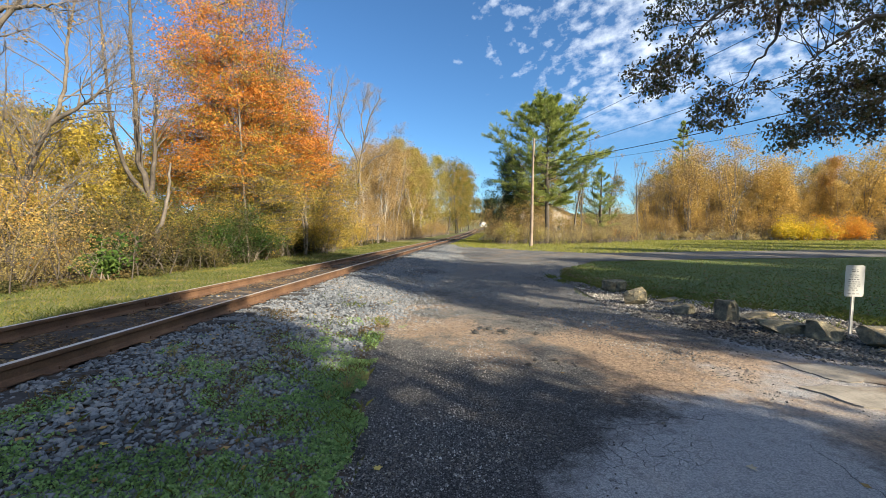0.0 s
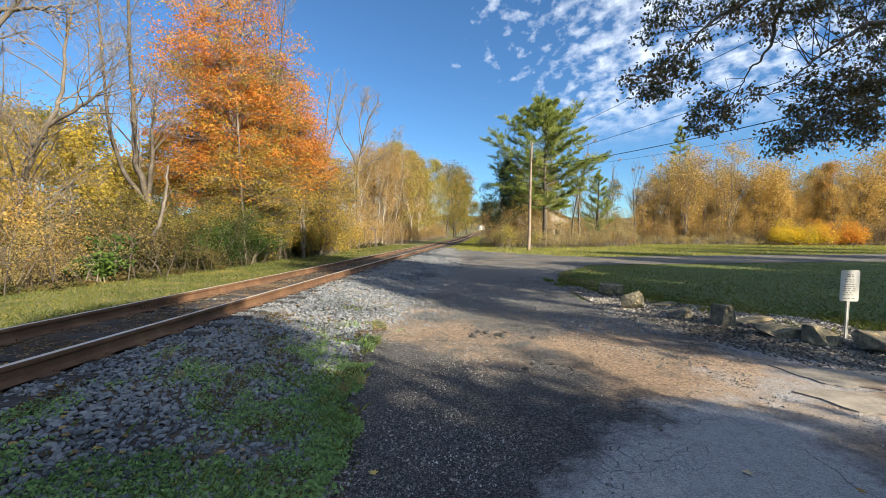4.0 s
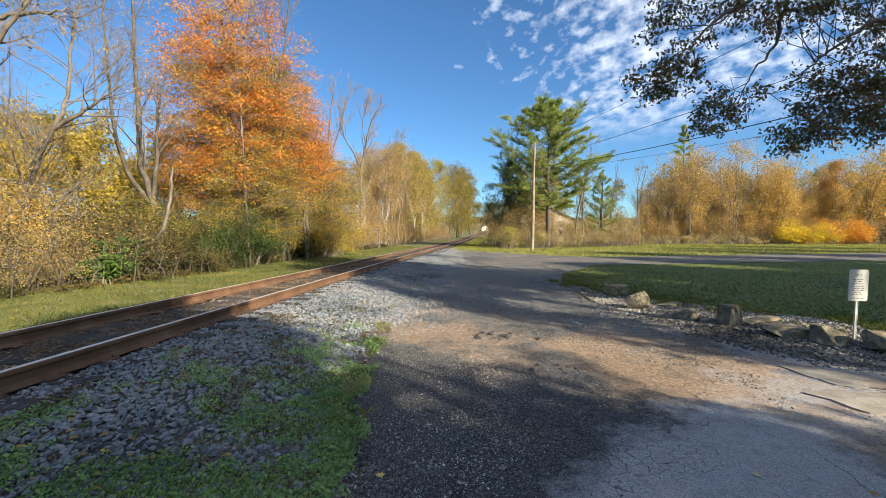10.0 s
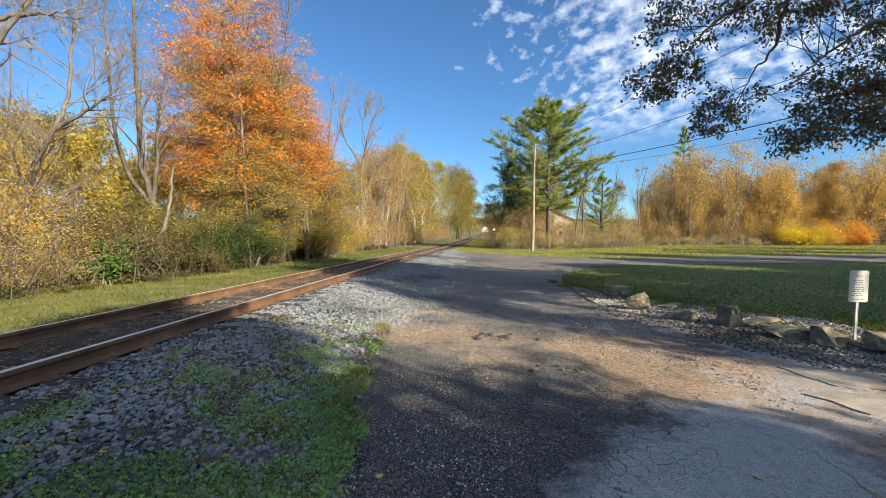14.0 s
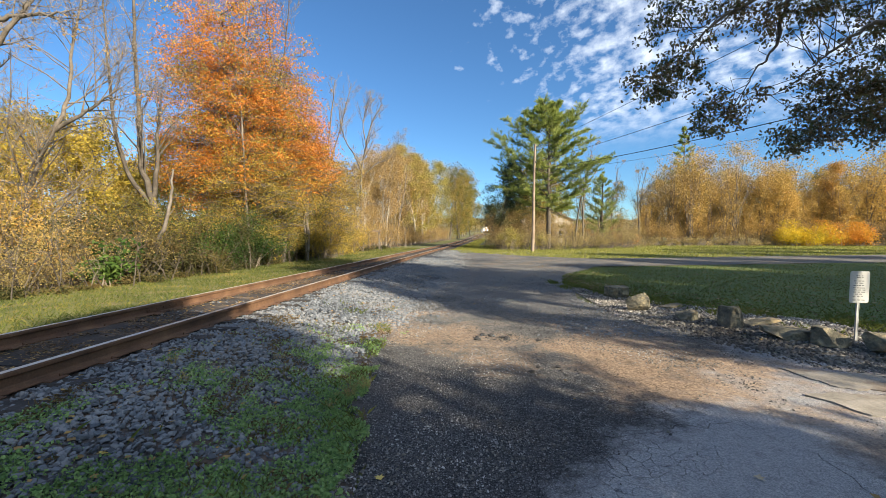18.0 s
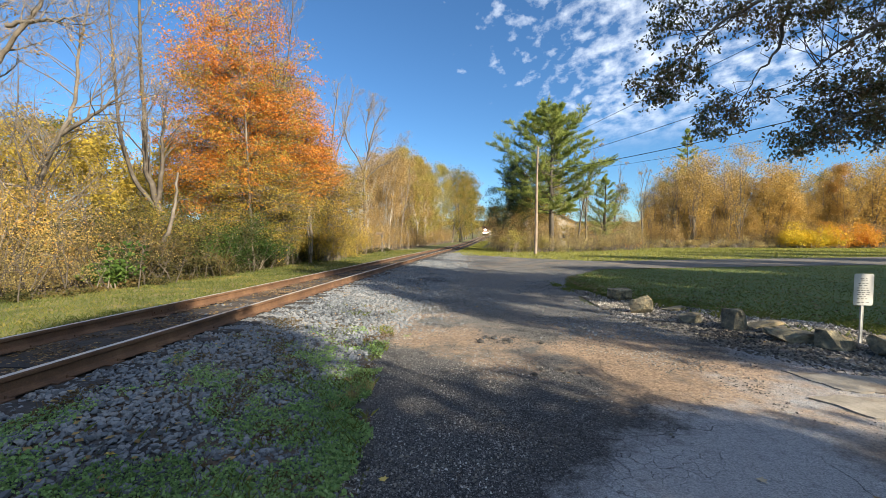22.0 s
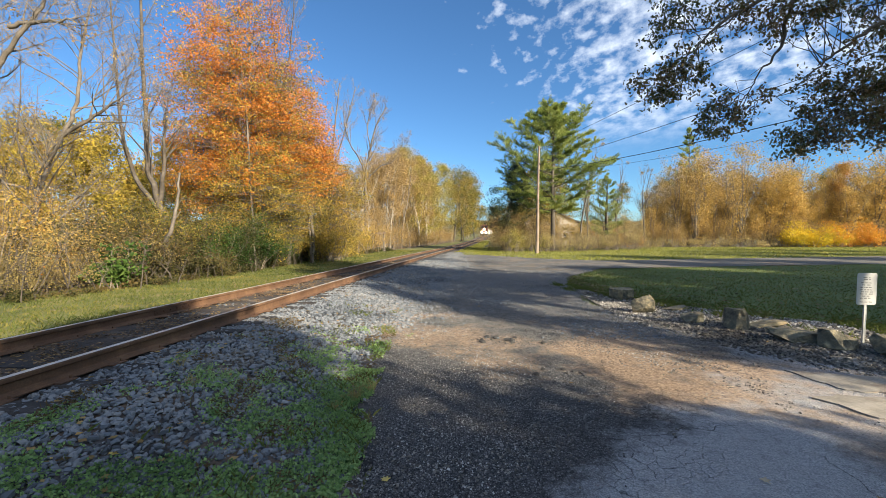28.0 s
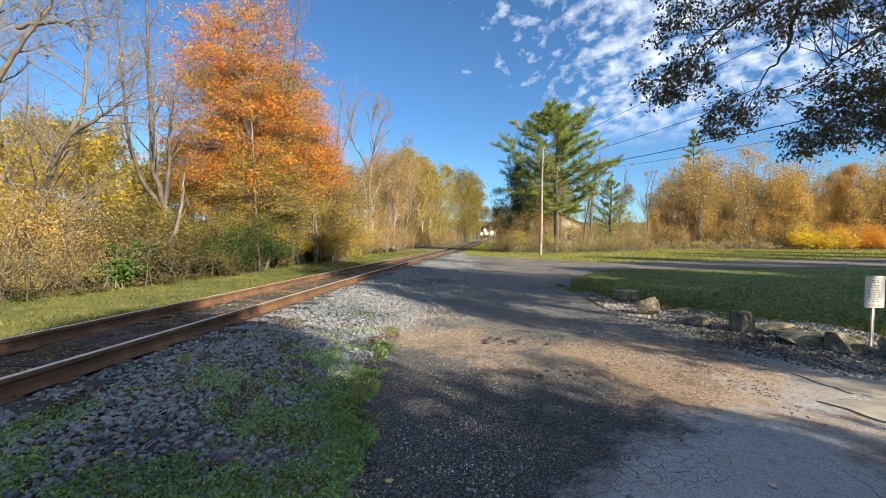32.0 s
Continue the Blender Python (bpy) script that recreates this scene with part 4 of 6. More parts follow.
# the dark bark here stands in for shade on the lower trunk
tree("bare_tree", shaped_tree(32, [(0.17, [(-12.1, 18.0, 0.0), (-12.1, 18.0, 2.4), (-12.4, 18.0, 3.3), (-12.8, 18.0, 4.6), (-12.8, 18.0, 6.8), (-12.9, 18.0, 9.2), (-12.9, 18.0, 12.2)]),
                                   (0.11, [(-12.3, 18.0, 3.1), (-12.1, 18.0, 4.4), (-12.05, 18.0, 5.8), (-11.9, 18.0, 7.1)]),
                                   (0.11, [(-12.3, 18.0, 2.8), (-13.2, 18.0, 3.9), (-13.8, 18.0, 5.6), (-14.2, 18.2, 8.4), (-14.6, 18.5, 12.0)])], FEW, 7.0, 60, 0.12, 0.2),
     O, M_BARK_DARK, L_TAN, "tall forked bare tree with peeling grey bark", group="bare trees by the track")
tree("dead_trunk", shaped_tree(33, [(0.11, [(-10.6, 14.2, -0.05), (-10.2, 14.2, 0.5), (-9.7, 14.2, 1.26), (-9.3, 14.2, 1.86), (-9.1, 14.2, 2.8), (-9.0, 14.2, 3.8)])], dict(FEW, children=(3, 2, 2), bare=0.6), 2.0),
     O, M_BARK, L_TAN, "dead trunk bent upward at the edge of the brush", "tree")
tree("bare_tree", shaped_tree(34, [(0.06, [(-8.9, 19.5, 0.1), (-9.05, 19.5, 3.8), (-9.2, 19.5, 7.2), (-9.4, 19.5, 9.3), (-9.5, 19.5, 11.5)])], FEW, 5.0, 40), O, M_BARK, L_TAN, "slim grey bare tree before the maple", group="bare trees by the track")
tree("bare_tree", shaped_tree(35, [(0.09, [(-9.0, 22.0, 0.1), (-8.7, 22.0, 6.1), (-8.5, 22.0, 10.5)]), (0.05, [(-8.6, 22.0, 8.0), (-8.1, 22.2, 11.5), (-7.9, 22.2, 14.2)]), (0.05, [(-8.6, 22.0, 8.0), (-8.9, 22.2, 11.5), (-9.2, 22.2, 14.4)])], FEW, 6.0, 40), O, M_BARK_DARK, L_TAN, "dark slim bare tree beside the maple", group="bare trees by the track")
for i, (x, y, h, r, sp, lean, bark, n) in enumerate([
        (-15.8, 14.2, 13.0, 0.15, NET, (0.1, 0.0), M_BARK, 200),
        (-17.6, 17.0, 14.0, 0.14, NET, (0.1, 0.1), M_BARK, 200),]):
    tree("bare_tree", tree_meshes(40 + i, h, r, sp, 3.4, n, 0.12, 0.2, lean=lean), spot(x, y), bark, L_TAN, "leafless tree with a fine net of bare twigs", group="bare trees by the track")
tree("bare_tree", shaped_tree(38, [(0.085, [(-11.4, 9.2, -0.1), (-11.2, 9.2, 2.5), (-10.4, 9.1, 4.4), (-9.5, 9.0, 5.3), (-9.1, 9.0, 5.9), (-8.5, 9.0, 6.6), (-7.9, 9.1, 7.6)]),
                                   (0.05, [(-9.3, 9.0, 6.1), (-8.6, 9.0, 6.2), (-7.9, 9.0, 6.2)]), (0.06, [(-10.4, 9.1, 4.4), (-10.2, 9.4, 6.5), (-9.6, 9.6, 8.6)])], dict(NET, children=(11, 7, 6), bare=0.4, ratio=0.34), 5.0, 120, 0.07, 0.15),
     O, M_BARK, L_TAN, "bare tree reaching its limbs towards the track", group="bare trees by the track")
OPEN = dict(TALL, children=(17, 8, 6), ratio=0.34, bare=0.42, crook=0.12)
tree("bare_tree", shaped_tree(36, [(0.17, [(-8.8, 45, 0), (-8.6, 45, 4.0), (-8.6, 45, 8.4), (-8.05, 45, 11.0), (-7.4, 45, 13.6), (-6.3, 45, 15.4)]), (0.10, [(-8.6, 45, 8.4), (-9.2, 45, 10.0), (-10.2, 45, 11.4), (-10.7, 45, 13.2), (-10.9, 45, 15.0)]),
                                   (0.08, [(-8.6, 45, 7.6), (-7.0, 45, 9.2), (-5.6, 45, 9.6), (-4.6, 45.3, 11.6)]), (0.07, [(-8.05, 45, 11.0), (-8.4, 45, 13.4), (-7.8, 45, 15.9)])], OPEN, 8.0, 1300, 0.11, 0.2), O, M_BARK, L_TAN, "tall forked bare tree over the wood", group="bare trees in the wood")
tree("bare_tree", shaped_tree(37, [(0.16, [(-13.0, 48, 0.3), (-13.0, 48, 5.0), (-13.0, 48, 9.5), (-12.5, 48, 15.2), (-12.0, 48, 19.0)]), (0.1, [(-13.0, 48, 8.5), (-14.0, 48, 12.0), (-15.2, 48, 18.0)]), (0.1, [(-12.9, 48, 9.0), (-11.5, 48, 13.5), (-10.2, 48, 18.6)])], OPEN, 8.5, 500, 0.11, 0.2), O, M_BARK, L_TAN, "very tall slim bare tree over the wood", group="bare trees in the wood")


def thicket(name, seed, places, stems, leaf, per, size, height, label, spread=0.5, twig=None, category="thicket"):
    """Brush that nobody could count: stems and leaves over places of (x, y, radius)."""
    rng = np.random.default_rng(seed)
    segs, C = [], []
    for x, y, r in places:
        tall = rng.uniform(0.5, 1.2)
        for _ in range(stems):
            px, py = x + rng.normal(0, r * 0.55), y + rng.normal(0, r * 0.55)
            h = height * tall * rng.uniform(0.5, 1.15)
            p, d = np.array([px, py, z_at(px, py)]), unit(np.array([rng.normal(0, 0.22), rng.normal(0, 0.22), 1]))
            k = 4
            for j in range(k):
                d = unit(d + rng.normal(0, 0.16, 3))
                q = p + d * h / k
                segs.append((*p, *q, 0.018 * (1 - j / k) + 0.005, 0.018 * (1 - (j + 1) / k) + 0.004))
                if j:
                    for _ in range(3):
                        e = q + unit(d + rng.normal(0, 0.7, 3)) * h * 0.22
                        segs.append((*q, *e, 0.006, 0.003))
                        C.append(e), C.append((q + e) / 2)
                p = q
            C.append(p)
    t = tagged(thing(name, pose(0, 0, 0), label, category), kind="stuff")
    tagged(put("stem", mesh_of("stem", *tubes(segs, 3)), twig or M_TWIG, t), kind="stuff")
    if per:
        C = np.array(C)
        n = int(per * len(places))
        C = C[rng.integers(0, len(C), max(n // 40, 1))]
        C = C[rng.integers(0, len(C), n)] + rng.normal(0, spread * 0.75, (n, 3)) * [1, 1, 0.7]
        C[:, 2] = np.maximum(C[:, 2], ground_z(C[:, 0], C[:, 1]) + 0.03)
        tagged(put("foliage", mesh_of("foliage", *leaves(rng, C, size)), leaf, t), kind="stuff")
    return t


def edge_x(y):
    """The foot of the brush west of the track."""
    return float(np.interp(y, [8, 10, 13, 16, 28, 50, 100, 140], [-11, -10.3, -9.6, -8.9, -8.6, -5.8, 2.0, 8.0]))


rng0 = random.Random(7)


def edge_places(y0, y1, dy, near, far, r):
    return [(edge_x(y) - rng0.uniform(near, far) - (3.0 if near > 2 and y < 15.5 else 0), y + rng0.uniform(-0.3, 0.3), r) for y in np.arange(y0, y1, dy)]


# leaf colours kept dark to stand for the shaded hollows low in the brush
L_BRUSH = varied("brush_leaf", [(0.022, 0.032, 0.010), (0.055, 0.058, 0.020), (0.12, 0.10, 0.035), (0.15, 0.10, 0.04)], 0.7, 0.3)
M_LITTER = surface("leaf_litter", [(0.03, 0.023, 0.016), (0.07, 0.05, 0.03), (0.14, 0.10, 0.055)], 1.5, 0.95, 1.0, 24, 0.05)
sheet("forest_floor", lambda y: [edge_x(y) - 0.1 + 0.4 * noise.noise((0, y * 0.7, 4)) - d for d in (45, 20, 8, 4, 2, 1, 0.5, 0)], list(np.arange(4, 110, 0.8)), M_LITTER, 0.006, label="dark leaf litter on the floor of the wood", category="forest floor")
# darker still: the shade inside the brush is put into the leaf colour
L_BRUSH_SHADE = varied("shaded_brush_leaf", [(0.012, 0.018, 0.007), (0.03, 0.035, 0.012), (0.065, 0.06, 0.02), (0.09, 0.065, 0.025)], 0.7, 0.25)
L_DRY = varied("dry_brush_leaf", [(0.10, 0.085, 0.034), (0.24, 0.19, 0.075), (0.42, 0.33, 0.125), (0.27, 0.18, 0.07)], 0.8, 0.3)
thicket("pale_brush", 25, edge_places(7.5, 14.5, 0.45, 0.0, 1.6, 0.7), 14, L_DRY, 1100, 0.045, 1.4, "pale dry brush and grass at the edge of the wood", 0.18, M_BARK_DARK)
thicket("dry_brush", 1, edge_places(13.5, 24, 0.5, 0.1, 1.3, 0.7), 12, L_BRUSH_SHADE, 900, 0.08, 1.25, "tangled dry brush beside the track, its leaves darkened as shade", 0.16, M_BARK_DARK)
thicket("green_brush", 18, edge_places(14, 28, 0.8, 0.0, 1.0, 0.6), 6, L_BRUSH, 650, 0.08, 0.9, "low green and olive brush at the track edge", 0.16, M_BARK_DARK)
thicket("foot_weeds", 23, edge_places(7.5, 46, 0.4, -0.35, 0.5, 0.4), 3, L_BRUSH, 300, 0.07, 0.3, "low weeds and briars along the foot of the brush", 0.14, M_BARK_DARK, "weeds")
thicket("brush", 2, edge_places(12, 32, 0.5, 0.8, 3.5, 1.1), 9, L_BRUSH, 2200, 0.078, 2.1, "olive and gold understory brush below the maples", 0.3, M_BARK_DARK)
thicket("yellow_brush", 3, edge_places(6, 15.5, 0.5, 2.5, 8, 1.5), 9, L_YELLOW, 2100, 0.075, 3.0, "thicket of yellow autumn leaves behind the bare trees", 0.4)
thicket("yellow_brush", 24, [(-11.6, 10.2, 0.7), (-12.8, 10.8, 0.9), (-12.2, 12.0, 0.7), (-14.2, 11.6, 1.0), (-11.4, 13.2, 0.6), (-15.5, 12.6, 1.0), (-13.6, 9.6, 0.9), (-12.8, 15.0, 0.8)], 8, L_WHEAT, 1500, 0.05, 2.7, "yellow-leaved brush at the foot of the leaning tree", 0.4)
thicket("olive_brush", 27, edge_places(14.5, 28, 0.55, 1.8, 6.5, 1.2), 9, L_OLIVE, 1900, 0.075, 2.8, "olive and brown brush under the maples", 0.35, M_BARK_DARK)
thicket("tan_brush", 4, edge_places(6, 15.5, 0.42, 2.0, 8, 1.5), 11, L_WHEAT, 3000, 0.06, 4.0, "tall thin brush with dry tan leaves", 0.45, M_BARK)
thicket("rust_brush", 19, edge_places(8, 20, 0.9, 2.0, 6, 1.2), 8, L_MIX, 500, 0.055, 3.2, "rust-leaved brush under the bare trees", 0.4)
thicket("amber_brush", 26, edge_places(21, 40, 0.6, -0.2, 1.6, 0.9), 8, L_AMBER, 1700, 0.075, 2.4, "gold and olive brush at the foot of the maples", 0.3, M_BARK_DARK)
thicket("amber_brush", 28, [(-9.0, 24.6, 0.6), (-7.4, 25.6, 0.5), (-7.0, 26.6, 0.6), (-7.3, 27.8, 0.6), (-7.6, 29.2, 0.7), (-7.2, 31.0, 0.7)], 10, L_AMBER, 1500, 0.075, 1.7, "gold and olive brush below the young maple", 0.25, M_BARK)
thicket("bush", 5, [(-9.4, 17.2, 0.6), (-9.2, 18.3, 0.7), (-8.9, 19.5, 0.7)], 10, L_GREEN, 4200, 0.075, 2.2, "green bush under the maple", 0.35)
thicket("low_bush", 6, [(-10.0, 12.1, 0.4), (-9.6, 12.4, 0.3)], 9, L_GREEN, 520, 0.15, 0.95, "low bush with large bright green leaves", 0.22)
thicket("far_brush", 7, edge_places(29, 100, 1.1, 0.3, 3, 1.5), 10, L_TAN, 1300, 0.10, 2.8, "grey-brown brush along the far side of the track", 0.5)

# the wood along the west side of the track
LOOSE = dict(SAPLING, children=(16, 8), ratio=0.36, spread=0.75, bare=0.18, lift=0.05, crook=0.13)
WOOD = [tree_meshes(50 + i, 10.5, 0.11, dict(LOOSE, children=(14, 7)), 2.2, 2600, 0.18, 0.28, fill=0.3, low=1.0) for i in range(4)]
BARE = [tree_meshes(60 + i, 14.0, 0.13, dict(TALL, children=(12, 6, 4), bare=0.3), 2.6, 160, 0.16, 0.15) for i in range(3)]


def stand(rows, stock, bark, leaf, label, group, seed):
    r = random.Random(seed)
    first = {}
    for x, y, k in rows:
        i = r.randrange(len(stock))
        m = spot(x, y, r.uniform(0, 360))
        key = (i, round(k, 1))
        if key not in first:
            t = tree("tree", stock[i], m, bark, leaf, label, group=group)
            t.scale = (key[1],) * 3
            first[key] = t
        else:
            copy_thing(first[key], m)


THIN = [tree_meshes(55 + i, 10.5, 0.10, dict(LOOSE, children=(18, 9)), 2.2, 2600, 0.14, 0.28, fill=0.2, low=1.5) for i in range(4)]
r1 = random.Random(3)
stand([(edge_x(y) - r1.uniform(1.5, 7), y, float(np.interp(y, [31, 45, 58, 76], [0.55, 0.8, 1.2, 1.45])) * r1.choice((0.85, 1.0, 1.1))) for y in np.arange(31, 92, 1.0)], THIN, M_BARK_PALE, L_TAN, "slender tree with thin tan autumn leaves", "woodland west of the track", 1)
WOODG = [tree_meshes(70 + i, 11.0, 0.14, dict(LOOSE, bare=0.1), 3.0, 3600, 0.23, 0.32, fill=0.45, low=1.0) for i in range(3)]
LIME = [tree_meshes(72 + i, 12.5, 0.15, dict(LOOSE, bare=0.1), 3.2, 11000, 0.18, 0.34, fill=0.55, low=0.8) for i in range(2)]
stand([(edge_x(y) - r1.uniform(1, 4), y, 1.3) for y in (72, 76, 81, 87)], LIME, M_BARK, L_LIME, "full tree with yellow-green leaves", "yellow trees by the track", 2)
WOODO = [tree_meshes(75 + i, 13.0, 0.16, dict(LOOSE, bare=0.08), 3.0, 4400, 0.23, 0.45, fill=0.5, low=0.8) for i in range(3)]
stand([(edge_x(y) - r1.uniform(-1.6, 0.2), y, 1.3) for y in (96, 104, 110, 116, 122, 128, 138, 150, 165)], WOODO, M_BARK, L_OLIVE, "tall olive-green tree far along the track", "far trees by the track", 3)
stand([(-11.0, 40, 0.8), (-6.0, 56, 0.9), (-7.5, 62, 0.9)], BARE, M_BARK, L_TAN, "tall slim bare tree above the brush", "bare trees in the wood", 4)

# the wood behind: closes the view to the west
r2 = random.Random(5)
stand([(-16 - r2.uniform(0, 14), y + r2.uniform(-1, 1), r2.choice((0.5, 0.6))) for y in np.arange(4, 30, 1.6)], WOODG, M_BARK, L_YELLOW, "yellow woodland tree behind the track", "woodland behind", 6)
stand([(-20 - r2.uniform(0, 14), y + r2.uniform(-1, 1), r2.choice((0.7, 0.8))) for y in np.arange(6, 60, 3.6)], WOOD, M_BARK_PALE, L_TAN, "tan woodland tree behind the track", "woodland behind", 7)


stand([(-15.5, 19, 0.6), (-17.5, 22, 0.7), (-19, 25, 0.7), (-14.5, 23.5, 0.6), (-16.5, 27, 0.7), (-13.5, 16.5, 0.5), (-21, 20, 0.7)], WOODG, M_BARK, L_TAN, "tan-leaved tree behind the bare trees", "woodland behind", 8)

# ---- the pine ----


def pine_meshes(seed, height, reach, whorls, tuft, size, foot=0.27):
    rng = np.random.default_rng(seed)
    segs, C, D = [], [], []
    for w in range(whorls):
        f = w / (whorls - 1)
        z = height * (foot + (0.985 - foot) * f)
        length = reach * float(np.interp(f, [0, 0.12, 0.35, 0.6, 0.82, 1], [0.70, 0.92, 1.0, 0.80, 0.50, 0.08]))
        a0 = rng.uniform(0, 6.28)
        for k in range(5):
            a = a0 + k * 1.257 + rng.normal(0, 0.25)
            lk = length * rng.uniform(0.6, 1.15)
            p = np.array([0, 0, z + rng.normal(0, 0.2)])
            d = unit(np.array([math.cos(a), math.sin(a), rng.uniform(-0.05, 0.15) + 0.45 * f]))
            for j in range(6):
                d = unit(d + rng.normal(0, 0.06, 3) + np.array([0, 0, 0.05]))
                q = p + d * lk / 6
                rr = 0.05 * (1 - j / 6.5) * (1.1 - 0.6 * f)
                segs.append((*p, *q, rr, rr * 0.8))
                if j >= 1:
                    # flat sprays to both sides, turned up at their ends
                    for _ in range(9):
                        s = unit(d * 0.8 + rng.normal(0, 0.62, 3) * [1, 1, 0.16] + np.array([0, 0, 0.10]))
                        e = q + s * lk * rng.uniform(0.10, 0.23)
                        segs.append((*q, *e, 0.012, 0.006))
                        for g in (0.4, 0.6, 0.8, 1.0):
                            C.append(q + (e - q) * g), D.append(s)
                p = q
            C.append(p), D.append(d)
    C, D = np.array(C), np.array(D)
    pick = rng.integers(0, len(C), tuft)
    P = C[pick] + rng.normal(0, 0.06, (tuft, 3)) * [1, 1, 0.7]
    a = D[pick] * 0.9 + rng.normal(0, 0.55, (tuft, 3)) + [0, 0, 0.30]
    a /= np.linalg.norm(a, axis=1, keepdims=True)
    b = np.cross(a, rng.normal(size=(tuft, 3)))
    b /= np.linalg.norm(b, axis=1, keepdims=True) + 1e-9
    s = size * rng.uniform(0.7, 1.2, (tuft, 1))
    V = np.stack([P - b * s * 0.05, P + b * s * 0.05, P + a * s], 1).reshape(-1, 3)
    crown = mesh_of("crown", V, np.arange(3 * tuft).reshape(-1, 3))
    return mesh_of("trunk", *limbs([([(0.06 * math.sin(i), 0, height * i / 10 - 0.1) for i in range(11)], [0.31 * (1 - i / 10.6) for i in range(11)])], 10), smooth=True), mesh_of("branch", *tubes(segs, 4)), crown


tree("pine_tree", pine_meshes(5, 16.2, 6.5, 15, 200000, 0.28), spot(12.0, 47.5, 20), M_BARK_DARK, L_PINE, "tall spreading white pine with layered green boughs", "pine", twig=M_BARK_DARK)
tree("spruce_tree", pine_meshes(6, 9.5, 2.4, 13, 16000, 0.3, 0.12), spot(21.3, 56, 0), M_BARK_DARK, L_PINE, "narrow dark spruce behind the lawn", "spruce", twig=M_BARK_DARK)
tree("spruce_tree", pine_meshes(8, 20.5, 3.4, 15, 16000, 0.42, 0.12), spot(43.5, 76, 0), M_BARK_DARK, L_PINE, "tall dark spruce rising above the wood", "spruce", twig=M_BARK_DARK)
# ivy-grown snag beside the pine
tree("ivy_tree", tree_meshes(81, 10.5, 0.25, dict(SAPLING, children=(12, 6), ratio=0.3, bare=0.1), 2.9, 16000, 0.16, 0.3, fill=0.65, low=2.2), spot(6.7, 50), M_BARK_DARK, L_IVY, "dark ivy-covered tree beside the pine")

# brush below the pine and along the far edge of the lawn
thicket("straw_brush", 11, [(x, 46 + rng0.uniform(-1, 3) + max(0, x - 14) * 0.7, 1.2) for x in np.arange(6.5, 26, 0.7)], 18, L_STRAW, 800, 0.10, 2.3, "straw-coloured brush below the pine", 0.35, M_BARK_DARK)
thicket("grey_brush", 12, [(x, 50 + rng0.uniform(-1, 4), 1.3) for x in np.arange(6.2, 14, 0.8)], 14, L_TAN, 2000, 0.12, 4.4, "grey-brown brush behind the pole", 0.5, M_BARK_DARK)
thicket("lawn_edge_brush", 13, [(x, 64 + rng0.uniform(-1, 3), 1.8) for x in np.arange(20, 96, 1.4)], 12, L_TAN, 1500, 0.14, 3.8, "dry brush along the far edge of the lawn", 0.6, M_BARK_DARK)
thicket("dry_grass", 14, [(x, 62.0 + rng0.uniform(-0.6, 0.6), 1.0) for x in np.arange(20, 92, 1.0)], 14, L_STRAW, 200, 0.2, 1.3, "tall dry grass along the lawn edge", 0.3, M_TWIG)
thicket("gold_shrub", 21, [(6.9, 44.8, 0.6), (7.8, 44.9, 0.6), (10.2, 45.2, 0.7)], 14, L_LIME, 700, 0.14, 2.2, "yellow-green shrub at the foot of the pole", 0.35, category="bush")
thicket("tan_shrub", 22, [(x, 57 + 0.3 * (x - 20), 0.9) for x in np.arange(19.5, 27, 1.0)], 16, L_ORANGE, 260, 0.16, 2.2, "orange-tan shrub at the lawn edge", 0.4, category="bush")
thicket("golden_bush", 15, [(x, 60.5 + rng0.uniform(-0.4, 0.6), 1.0) for x in np.arange(49.6, 56.0, 0.8)], 12, L_GOLD, 1100, 0.2, 2.8, "bright golden-yellow bush at the lawn edge", 0.5, category="bush")
thicket("rust_bush", 20, [(x, 61.5 + rng0.uniform(-0.4, 0.6), 1.0) for x in np.arange(61, 76, 1.0)], 12, L_BROWN, 700, 0.18, 2.6, "rust-brown bush at the lawn edge", 0.5, category="bush")
thicket("orange_bush", 16, [(x, 60.8 + rng0.uniform(-0.4, 0.6), 1.0) for x in np.arange(54.5, 62, 0.9)], 12, L_FLAME, 1100, 0.2, 2.7, "orange autumn bush at the lawn edge", 0.5, category="bush")
r3 = random.Random(9)
ALL_E = "woodland beyond the lawn"


def fan_meshes(seed, height, width, stems, count, size):
    """A clump of slender stems that rise side by side from one foot, in leaf almost to the ground."""
    rng = np.random.default_rng(seed)
    thick, thin, C = [], [], []
    for k in range(stems):
        a = rng.uniform(0, 6.283)
        out = width * rng.uniform(0.1, 0.95)
        top = height * rng.uniform(0.6, 1.0) * (1.05 - 0.35 * out / width)
        P = np.array([(out * math.cos(a) * f ** 1.3, out * math.sin(a) * f ** 1.3, top * f - 0.1) for f in np.linspace(0, 1, 6)])
        P[1:] += rng.normal(0, 0.12, P[1:].shape)
        thick.append((P, [0.045 * (1 - 0.9 * i / 5) + 0.006 for i in range(6)]))
        for f in rng.uniform(0.12, 1.0, 13):
            x = f * 5
            i = min(int(x), 4)
            o = P[i] + (P[i + 1] - P[i]) * (x - i)
            d = unit(np.array([rng.normal(0, 0.6), rng.normal(0, 0.6), rng.uniform(0.4, 1.3)]))
            e = o + d * height * rng.uniform(0.08, 0.17)
            thin.append(([o, (o + e) / 2 + rng.normal(0, 0.06, 3), e], [0.012, 0.008, 0.005]))
            C += [o + (e - o) * g for g in (0.3, 0.55, 0.8, 1.0)]
    C = np.array(C)
    cl = C[rng.integers(0, len(C), count // 38)]
    L = cl[rng.integers(0, len(cl), count)] + rng.normal(0, 1, (count, 3)) * [0.34, 0.34, 0.30]
    L[:, 2] = np.maximum(L[:, 2], 0.05)
